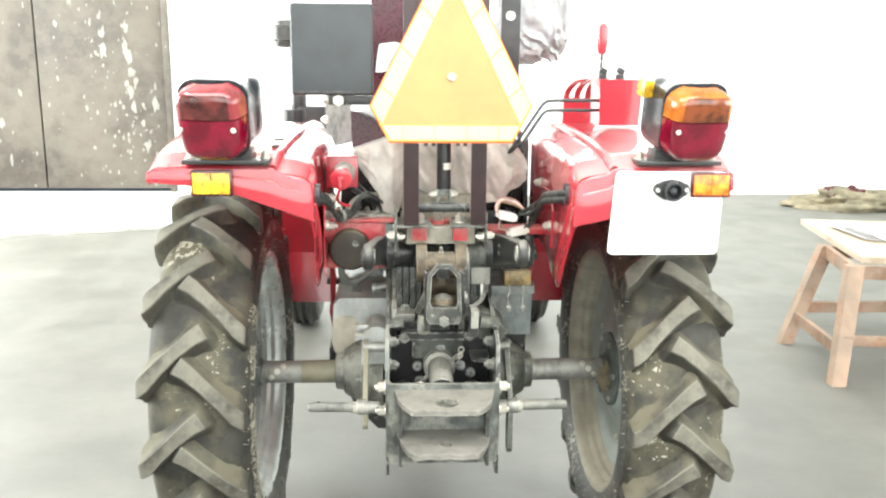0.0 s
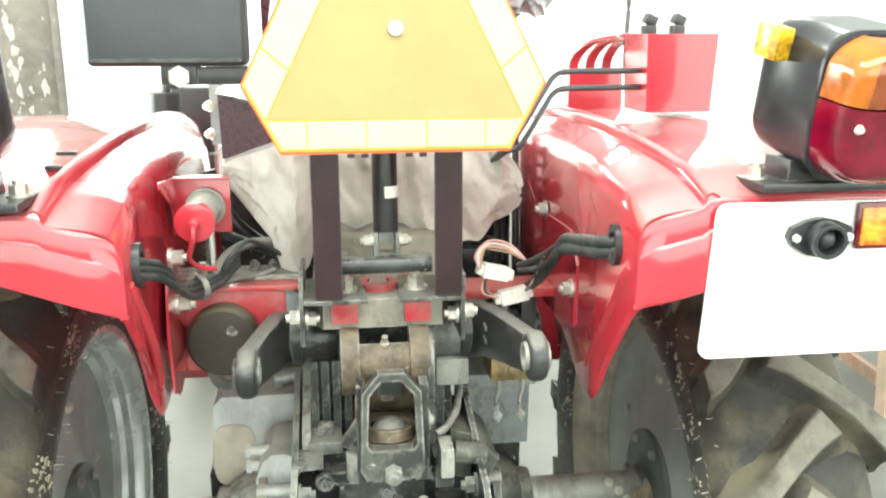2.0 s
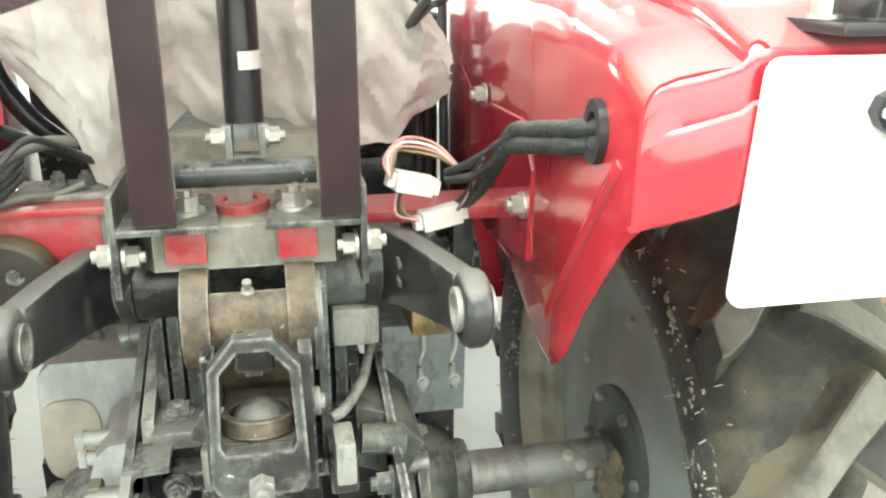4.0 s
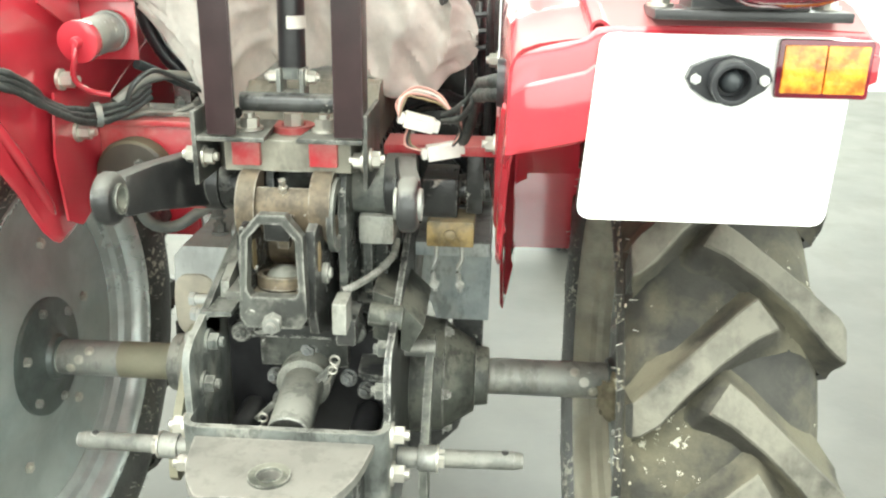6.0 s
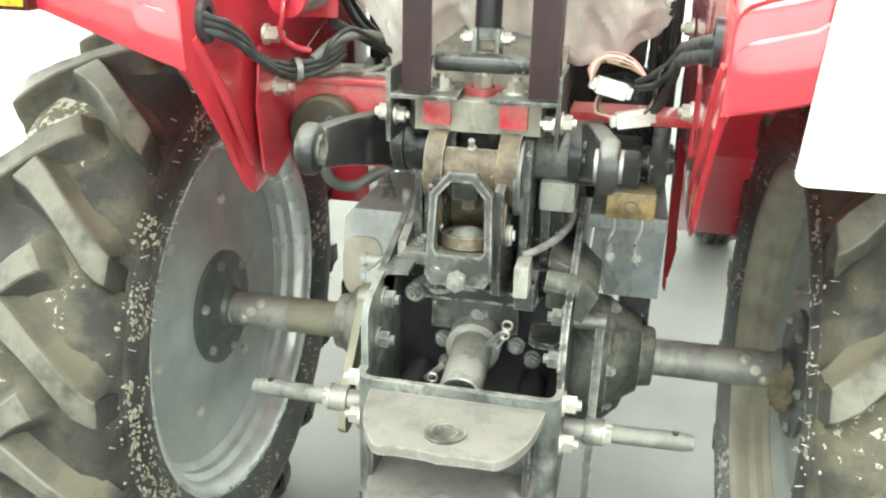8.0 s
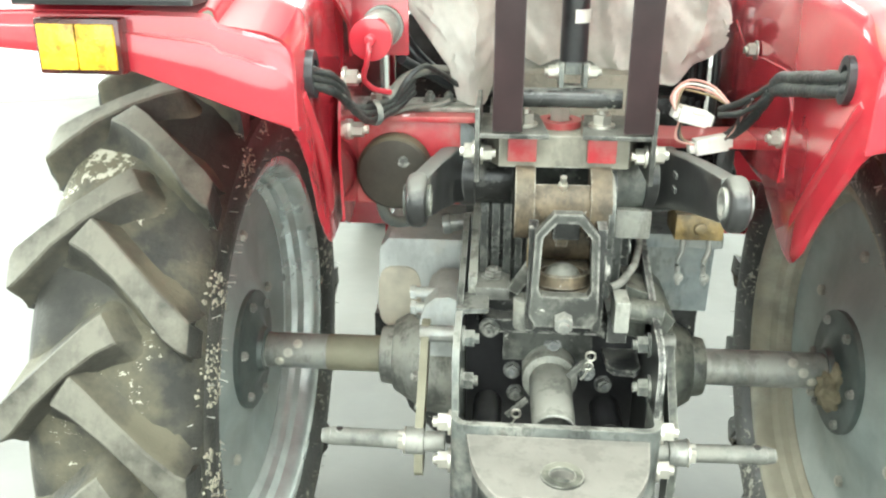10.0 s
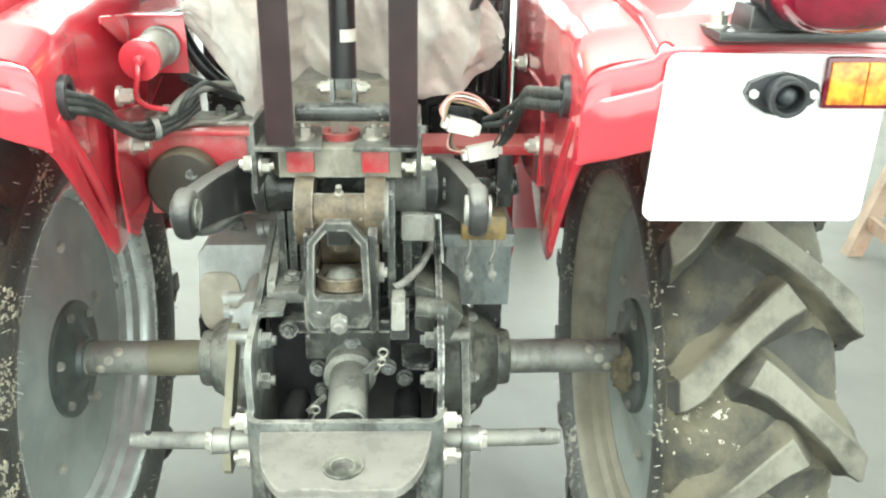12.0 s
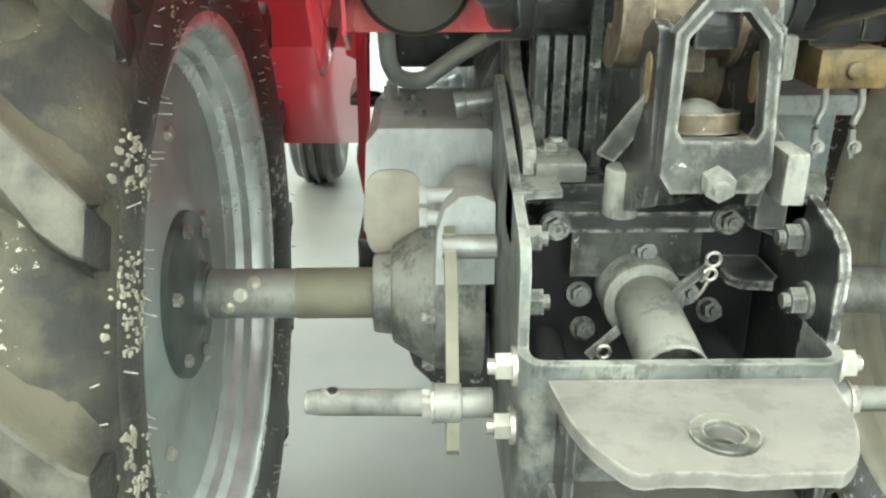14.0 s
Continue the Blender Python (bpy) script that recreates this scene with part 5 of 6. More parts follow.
def drawbar_bracket():
    """U-shaped plate box behind the axle with two drawbar plates."""
    xl, xr_, t = -0.126, 0.139, 0.009
    bm = bmesh.new()
    # the bent plate seen from above, with rounded corners
    def u_path(off):
        pts = [(xl + off, -0.345)]
        r = 0.022 - off if off > 0 else 0.022
        for k in range(7):
            a = radians(180 + 15 * k)
            pts.append((xl + 0.022 + r * math.cos(a), -0.400 + r * math.sin(a)))
        for k in range(7):
            a = radians(270 + 15 * k)
            pts.append((xr_ - 0.022 + r * math.cos(a), -0.400 + r * math.sin(a)))
        pts.append((xr_ - off, -0.345))
        return pts
    prism(bm, u_path(0) + u_path(t)[::-1], "z", 0.385, 0.580)
    br = part("drawbar_bracket", bm, CAST, tractor, "dusty grey welded drawbar bracket", bevel=0.0015)
    for sx, x in ((-1, xl), (1, xr_)):
        bm = bmesh.new()
        xa, xb = (x, x + t) if sx < 0 else (x - t, x)
        pts = [(-0.345, 0.385), (-0.345, 0.5803), (-0.392, 0.5803), (-0.392, 0.646), (-0.385, 0.662), (-0.368, 0.673), (-0.300, 0.690), (-0.26, 0.704), (-0.11, 0.752), (-0.09, 0.74), (-0.09, 0.46), (-0.2, 0.385)]
        prism(bm, pts, "x", xa, xb)
        # same paint both sides; the right plate's shade is put into its black
        part("side_plate", bm, CAST if sx < 0 else SHELF, br, "grey steel side plate" if sx < 0 else "side plate with worn edges, bracket shade painted in as black", bevel=0.0015)
        # bent-in tab near the top of the plate
        bm = bmesh.new()
        prism(bm, [(xa, 0.640), (xb, 0.640), (xb, 0.676), (xb + 0.004, 0.682), (xb + 0.034, 0.684), (xb + 0.034, 0.6905), (xa, 0.689)] if sx < 0 else [(xb, 0.640), (xa, 0.640), (xa, 0.676), (xa - 0.004, 0.682), (xa - 0.030, 0.684), (xa - 0.030, 0.6905), (xb, 0.689)], "y", -0.315, -0.262)
        part("tab", bm, CAST, br, "grey bent-in tab", bevel=0.0015)
        # foot flange reaching down
        bm = bmesh.new()
        prism(bm, [(-0.415, 0.40), (-0.30, 0.40), (-0.32, 0.365), (-0.39, 0.345), (-0.41, 0.35)], "x", xa + 0.001, xb - 0.001)
        part("lug_plate", bm, BLACK_DUSTY, br, bevel=0.0015)
        for z in (0.561, 0.503):
            bolt("side_bolt", (x, -0.388, z), (sx, 0, 0), 0.0125, br, 0.016)
        for z, y in ((0.647, -0.317), (0.599, -0.345)):
            bolt("inner_nut", (xb if sx < 0 else xa, y, z), (-sx, 0, 0), 0.0125, br, 0.015, mat=CAST)
    # the two drawbar plates, each with an oval front and a pin hole
    def draw_plate(z0, x0, x1, yf, mat):
        bm = bmesh.new()
        n = 96
        cx, cyy = (x0 + x1) / 2, -0.503
        outl = []
        m = 60
        for k in range(m + 1):
            u = -1 + 2 * k / m
            x = cx + u * (x1 - x0) / 2
            e = min(1.0, (1 - abs(u)) / 0.42)
            y = -0.468 + (yf + 0.468) * (e * (2 - e)) ** 0.8 + 0.005 * noise.noise(V(x * 45, z0 * 40, 1.3)) + 0.002 * noise.noise(V(x * 150, z0 * 40, 4.3))
            outl.append((x, y))
        outl += [(x1 + 0.006, -0.424), (x0 - 0.006, -0.424)]
        # resample the outline by angle about the hole, so that a ring of faces joins them
        def ray(a):
            d = Vector((math.cos(a), math.sin(a)))
            best = None
            for i in range(len(outl)):
                p, q = Vector(outl[i]), Vector(outl[(i + 1) % len(outl)])
                e = q - p
                den = d.x * e.y - d.y * e.x
                if abs(den) < 1e-9:
                    continue
                w = p - Vector((0.010, cyy))
                tt = (w.x * e.y - w.y * e.x) / den
                uu = (w.x * d.y - w.y * d.x) / den
                if tt > 0 and -1e-6 <= uu <= 1 + 1e-6 and (best is None or tt < best):
                    best = tt
            return Vector((0.010, cyy)) + d * best
        angs = [2 * math.pi * k / n for k in range(n)]
        angs += [math.atan2(y - cyy, x - 0.010) % (2 * math.pi) for x, y in ((x0 - 0.006, -0.424), (x1 + 0.006, -0.424))]
        angs.sort()
        L = {}
        for key, z in (("t", z0), ("b", z0 - 0.012)):
            L[key + "o"] = [bm.verts.new((*ray(a), z)) for a in angs]
            L[key + "i"] = [bm.verts.new((0.010 + 0.0145 * math.cos(a), cyy + 0.0145 * math.sin(a), z)) for a in angs]
        N = len(angs)
        for i in range(N):
            j = (i + 1) % N
            bm.faces.new((L["to"][i], L["to"][j], L["ti"][j], L["ti"][i]))
            bm.faces.new((L["bo"][j], L["bo"][i], L["bi"][i], L["bi"][j]))
            bm.faces.new((L["to"][j], L["to"][i], L["bo"][i], L["bo"][j]))
            bm.faces.new((L["ti"][i], L["ti"][j], L["bi"][j], L["bi"][i]))
        p = part("drawbar_plate", bm, mat, br, "dusty steel drawbar plate with a pin hole", bevel=0.001)
        return p
    draw_plate(0.568, -0.099, 0.116, -0.547, PLATE)
    draw_plate(0.470, -0.094, 0.110, -0.556, PLATE)
    bm = bmesh.new()
    ring(bm, (0.010, -0.503, 0.562), (0.010, -0.503, 0.5715), 0.025, 0.0148, 28)
    part("hole_collar", bm, CAST_DARK, br, bevel=0.002)
    for x in (xl + 0.03, xr_ - 0.03 - 0.008):
        bm = bmesh.new()
        box(bm, (x, -0.47, 0.40), (x + 0.008, -0.42, 0.555))
        part("gusset", bm, BLACK_DUSTY, br, bevel=0.001)


drawbar_bracket()


def lower_link(s):
    x = s * 0.176
    bm = bmesh.new()
    foot = [(-0.332, 0.376), (-0.322, 0.363), (-0.300, 0.363), (-0.290, 0.376), (-0.286, 0.470)] if s > 0 else [(-0.334, 0.440), (-0.326, 0.430), (-0.306, 0.430), (-0.296, 0.442), (-0.288, 0.472)]
    prism(bm, foot + [(-0.264, 0.505), (-0.192, 0.590), (-0.190, 0.604), (-0.200, 0.616), (-0.216, 0.614), (-0.312, 0.508), (-0.330, 0.476)], "x", x - 0.006, x + 0.006)
    lk = part("link_bar", bm, STEEL_BROWN if s < 0 else CAST_DARK, tractor, "dusty flat link bar", bevel=0.002)
    bm = bmesh.new()
    cyl(bm, (x + s * 0.006, -0.32, 0.484), (s * 0.300, -0.32, 0.486), 0.0125, n=20)
    cyl(bm, (s * 0.300, -0.32, 0.486), (s * 0.313, -0.32, 0.486), 0.0125, 0.010, n=20)
    cyl(bm, (s * 0.288, -0.32, 0.4965), (s * 0.288, -0.32, 0.4995), 0.005, n=12, mi=1)
    part("hitch_pin", bm, [STEEL_DUSTY, BLACK], lk, "scratched steel hitch pin")
    bm = bmesh.new()
    cyl(bm, (x - s * 0.008, -0.32, 0.484), (x + s * 0.018, -0.32, 0.484), 0.0185, n=20)
    cyl(bm, (s * 0.139, -0.32, 0.484), (x - s * 0.006, -0.32, 0.484), 0.0145, n=18)
    part("pin_collar", bm, STEEL, lk, bevel=0.002)
    bm = bmesh.new()
    cyl(bm, (s * 0.13, -0.216, 0.600), (x + s * 0.008, -0.216, 0.600), 0.0125, n=18)
    part("spacer_tube", bm, STEEL, lk)
    bolt("pin_nut", (x + s * 0.018, -0.32, 0.484), (s, 0, 0), 0.0145, lk, 0.01)


for s in (-1, 1):
    lower_link(s)


def axle_side(s):
    bm = bmesh.new()
    cyl(bm, (s * 0.245, AX_Y, AX_Z), (s * 0.455, AX_Y, AX_Z), 0.0295, n=28)
    ax = part("axle_tube", bm, STEEL, tractor, "worn steel axle tube", bevel=0.001)
    if s < 0:
        bm = bmesh.new()
        ring(bm, (-0.262, AX_Y, AX_Z), (-0.352, AX_Y, AX_Z), 0.0304, 0.0294, 28)
        part("dust_sleeve", bm, STEEL_BROWN, ax, "brown dust caked on the tube")
    for k in range(3):
        a = radians(130 + 30 * k)
        bolt("set_screw", (s * (0.40 + 0.015 * k), AX_Y + 0.029 * math.cos(a), AX_Z + 0.029 * math.sin(a)), (0, math.cos(a), math.sin(a)), 0.006, ax, 0.004)
    bm = bmesh.new()
    n = 24
    c = V(0, AX_Y, AX_Z)
    for x0, x1, r0, r1 in ((0.238, 0.262, 0.05, 0.047), (0.19, 0.24, 0.088, 0.058), (0.135, 0.192, 0.098, 0.09)):
        cyl(bm, c + V(s * x0, 0, 0), c + V(s * x1, 0, 0), r0, r1, n=n)
    ah = part("axle_housing", bm, CAST_MID if s < 0 else CAST_DARK, tractor, "dusty cast axle housing", bevel=0.004)
    for k in range(5):
        a = radians(30 + 72 * k)
        bolt("housing_bolt", c + V(s * 0.19, 0.086 * math.cos(a), 0.086 * math.sin(a)), (s, 0, 0), 0.009, ah, 0.01, mat=STEEL_DUSTY)
    # lower webs running down to the case
    bm = bmesh.new()
    prism(bm, [(s * 0.235, 0.47), (s * 0.215, 0.40), (s * 0.15, 0.33), (s * 0.12, 0.33), (s * 0.12, 0.47)], "y", -0.10, -0.03)
    part("web", bm, BLACK_DUSTY, ah, bevel=0.004)


for s in (-1, 1):
    axle_side(s)


def left_castings():
    bm = bmesh.new()
    prism(bm, [(-0.276, 0.545), (-0.27, 0.655), (-0.255, 0.672), (-0.125, 0.672), (-0.115, 0.66), (-0.115, 0.49), (-0.20, 0.49), (-0.255, 0.505)], "y", -0.02, 0.22)
    c = part("brake_housing", bm, CAST_LIGHT, tractor, "light grey cast housing dusted beige", bevel=0.012, segments=3)
    for x, y in ((-0.212, 0.05), (-0.245, 0.14)):
        bolt("cover_bolt", (x, y, 0.672), (0, 0, 1), 0.0105, c, 0.018, mat=STEEL)
    bm = bmesh.new()
    oval = []
    for k in range(28):
        a = 2 * math.pi * k / 28
        c_, s_ = math.cos(a), math.sin(a)
        oval.append((-0.238 + 0.036 * math.copysign(abs(c_) ** 0.6, c_), 0.567 + 0.056 * math.copysign(abs(s_) ** 0.6, s_)))
    prism(bm, oval, "y", -0.025, 0.0)
    part("raised_pad", bm, CAST_BEIGE, c, "beige dusted pad", bevel=0.008, segments=3)
    bm = bmesh.new()
    box(bm, (-0.285, -0.01, 0.475), (-0.215, 0.08, 0.53))
    part("black_block", bm, BLACK_DUSTY, c, bevel=0.006)
    # dome casting beside the side plate
    bm = bmesh.new()
    prism(bm, [(-0.190, 0.54), (-0.188, 0.60), (-0.180, 0.625), (-0.165, 0.638), (-0.145, 0.640), (-0.128, 0.632), (-0.127, 0.54)], "y", -0.175, -0.06)
    d = part("dome_casting", bm, CAST_LIGHT, tractor, "pale cast cover", bevel=0.014, segments=4)
    for z in (0.600, 0.626):
        bm = bmesh.new()
        cyl(bm, (-0.205, -0.13, z), (-0.17, -0.13, z), 0.0085, n=14)
        cyl(bm, (-0.207, -0.13, z), (-0.198, -0.13, z), 0.012, n=6)
        part("stud", bm, CAST_LIGHT, d, bevel=0.001)
    # pale flange plate beside the ribbed housing, with a bolted pad
    bm = bmesh.new()
    prism(bm, [(-0.268, 0.676), (-0.262, 0.712), (-0.12, 0.762), (-0.04, 0.83), (0.0, 0.83), (0.0, 0.66)], "x", -0.112, -0.100)
    g = part("flange_plate", bm, CAST_MID, tractor, "pale dusty flange plate", bevel=0.003)
    bm = bmesh.new()
    box(bm, (-0.102, -0.275, 0.684), (-0.055, -0.20, 0.703))
    part("pad", bm, STEEL_DUSTY, g, bevel=0.004)
    bolt("pad_bolt", (-0.079, -0.234, 0.703), (0, 0, 1), 0.0125, g, 0.009, mat=STEEL_DUSTY)
    bm = bmesh.new()
    cyl(bm, (-0.155, -0.02, 0.702), (-0.105, -0.02, 0.71), 0.014, n=16)
    cyl(bm, (-0.165, -0.02, 0.70), (-0.152, -0.02, 0.702), 0.017, n=16)
    part("pipe_stub", bm, STEEL, g, bevel=0.002)



left_castings()


def right_castings():
    bm = bmesh.new()
    prism(bm, [(0.150, 0.655), (0.175, 0.585), (0.258, 0.585), (0.260, 0.70), (0.235, 0.715), (0.155, 0.715)], "y", -0.075, 0.12)
    c = part("valve_box", bm, VALVE_GREY, tractor, "blue-grey rectangular valve box", bevel=0.005)
    bm = bmesh.new()
    box(bm, (0.145, -0.13, 0.712), (0.258, 0.10, 0.734))
    part("valve_box_lid", bm, VALVE_GREY, c, bevel=0.003)
    bm = bmesh.new()
    box(bm, (0.168, -0.215, 0.757), (0.234, -0.15, 0.794))
    cyl(bm, (0.201, -0.216, 0.775), (0.201, -0.222, 0.775), 0.009, n=14)
    v = part("spool_valve", bm, BRASS, tractor, "brown brass-coloured valve block", bevel=0.004)
    bm = bmesh.new()
    box(bm, (0.160, -0.20, 0.794), (0.210, -0.11, 0.85))
    cyl(bm, (0.195, -0.15, 0.82), (0.255, -0.15, 0.83), 0.022, n=18)
    box(bm, (0.220, -0.18, 0.795), (0.245, -0.09, 0.88))
    part("valve_body", bm, BLACK_DUSTY, v, bevel=0.005)
    for x in (0.186, 0.222):
        bm = bmesh.new()
        tube(bm, [(x - 0.005, -0.205, 0.759), (x - 0.004, -0.207, 0.737), (x - 0.009, -0.208, 0.722), (x - 0.006, -0.208, 0.688)], 0.0038, 8)
        part("rod", bm, STEEL, v)
        bolt("rod_nut", (x - 0.006, -0.211, 0.70), (0, -1, 0), 0.0052, v, 0.006, mat=STEEL)
    # dark running gear further forward: pipes, brackets and the side of the gearbox
    bm = bmesh.new()
    box(bm, (0.125, 0.05, 0.70), (0.235, 0.45, 0.90))
    part("side_case", bm, BLACK_DUSTY, tractor, "dark side of the transmission", bevel=0.012)
    bm = bmesh.new()
    box(bm, (0.21, 0.10, 0.72), (0.259, 0.14, 1.08))
    part("side_bracket", bm, BLACK_DUSTY, tractor, bevel=0.004)
    bm = bmesh.new()
    box(bm, (-0.245, 0.22, 0.70), (-0.125, 0.55, 0.86))
    part("side_case", bm, BLACK_DUSTY, tractor, bevel=0.012)
    for x, y, z0, z1 in ((0.245, -0.02, 0.78, 1.10), (0.232, 0.03, 0.88, 1.12), (0.215, 0.0, 0.86, 1.10)):
        bm = bmesh.new()
        cyl(bm, (x, y, z0), (x, y + 0.02, z1), 0.006, n=10)
        part("rod", bm, BLACK, tractor)
    for z in (1.00, 1.025, 1.05, 1.075):
        bm = bmesh.new()
        cyl(bm, (0.205, 0.02, z), (0.25, 0.02, z + 0.004), 0.0045, n=8)
        part("rung", bm, BLACK, tractor)
    bm = bmesh.new()
    tube(bm, [(0.15, -0.10, 0.86), (0.18, -0.08, 0.87), (0.21, -0.06, 0.845), (0.235, -0.05, 0.80)], 0.011, 10)
    part("hose", bm, BLACK_PLASTIC, tractor)
    bm = bmesh.new()
    tube(bm, [(0.12, -0.02, 0.92), (0.17, -0.02, 0.935), (0.21, 0.0, 0.92), (0.24, 0.05, 0.90)], 0.009, 10)
    part("hose", bm, BLACK_PLASTIC, tractor)
    bm = bmesh.new()
    box(bm, (0.080, -0.258, 0.772), (0.128, -0.16, 0.813))
    part("port_block", bm, CAST_MID, tractor, "square casting under the lift shaft", bevel=0.006)
    bm = bmesh.new()
    prism(bm, [(0.10, 0.64), (0.15, 0.62), (0.17, 0.66), (0.13, 0.70), (0.10, 0.71)], "y", -0.27, -0.13)
    part("bracket_block", bm, CAST_DARK, tractor, "grey stepped bracket", bevel=0.004)
    bm = bmesh.new()
    box(bm, (0.069, -0.402, 0.705), (0.087, -0.36, 0.746))
    sb = bmesh.new()
    box(sb, (0.066, -0.365, 0.672), (0.092, -0.30, 0.708))
    part("stop_foot", sb, BLACK_DUSTY, tractor, bevel=0.003)
    part("stop_block", bm, CAST_MID, tractor, "pale grey stop block", bevel=0.003)
    bm = bmesh.new()
    cyl(bm, (0.10, -0.30, 0.69), (0.145, -0.30, 0.685), 0.016, n=18)
    part("spigot", bm, CAST_DARK, tractor, bevel=0.002)
    bm = bmesh.new()
    box(bm, (0.2, -0.06, 0.52), (0.25, 0.02, 0.60))
    part("black_block", bm, BLACK_DUSTY, tractor, bevel=0.006)


right_castings()


def beam_and_caps():
    # red cross beam with dusty straps
    bm = bmesh.new()
    box(bm, (-0.262, -0.26, 0.815), (-0.125, -0.19, 0.926))
    b = part("cross_beam", bm, RED_OLD, tractor, "dusty red cross beam", bevel=0.004)
    bm = bmesh.new()
    box(bm, (-0.262, -0.266, 0.926), (-0.105, -0.19, 0.934))
    part("beam_lip", bm, RED_OLD, b, bevel=0.002)
    bm = bmesh.new()
    box(bm, (0.11, -0.22, 0.888), (0.26, -0.15, 0.902))
    part("cross_strap", bm, RED_OLD, tractor, bevel=0.002)
    bm = bmesh.new()
    lathe(bm, [(0.0, 0.044), (-0.004, 0.048), (-0.024, 0.049), (-0.029, 0.0475), (-0.032, 0.044), (-0.0335, 0.030), (-0.034, 0.008)], (-0.209, -0.258, 0.864), "y", 36)
    hc = part("round_cap", bm, HORN, tractor, "brown dusty round cap", angle=22)
    bolt("cap_bolt", (-0.196, -0.290, 0.882), (0, -1, 0.2), 0.0065, hc, 0.005, mat=CAST_DARK)
    bm = bmesh.new()
    box(bm, (-0.262, -0.24, 0.934), (-0.105, -0.175, 0.940))
    s_ = part("strap_plate", bm, CAST_MID, tractor, "beige dusty strap plate", bevel=0.002)
    for x in (-0.238, -0.213):
        bolt("strap_bolt", (x, -0.222, 0.940), (0, 0, 1), 0.009, s_, 0.012)
    for x in (-0.17, -0.145):
        bolt("strap_bolt", (x, -0.20, 0.940), (0, 0, 1), 0.007, s_, 0.009, mat=CAST)
    # socket with a red plug on its folded bracket
    bm = bmesh.new()
    box(bm, (-0.258, -0.276, 1.012), (-0.189, -0.272, 1.085))
    prism(bm, [(-0.276, 1.012), (-0.276, 1.086), (-0.375, 1.094), (-0.375, 1.086), (-0.30, 1.05), (-0.29, 1.012)], "x", -0.2605, -0.257)
    box(bm, (-0.26, -0.29, 1.083), (-0.189, -0.262, 1.0865))
    br = part("socket_bracket", bm, RED, tractor, "red folded sheet bracket", bevel=0.0012)
    bm = bmesh.new()
    cyl(bm, (-0.219, -0.276, 1.048), (-0.222, -0.352, 1.044), 0.0225, n=28)
    ring(bm, (-0.219, -0.285, 1.048), (-0.219, -0.292, 1.048), 0.0248, 0.022, 28)
    part("socket", bm, STEEL, br, "zinc-plated socket", bevel=0.002)
    bm = bmesh.new()
    cyl(bm, (-0.222, -0.352, 1.044), (-0.2225, -0.366, 1.043), 0.0245, n=28)
    cyl(bm, (-0.2225, -0.366, 1.043), (-0.223, -0.375, 1.0425), 0.008, 0.006, n=14)
    tube(bm, [(-0.223, -0.372, 1.041), (-0.225, -0.374, 1.022), (-0.231, -0.365, 1.0), (-0.222, -0.35, 0.985), (-0.205, -0.335, 0.978)], 0.0035, 8)
    part("plug", bm, RED, br, "red rubber plug with a tail", bevel=0.002)


beam_and_caps()


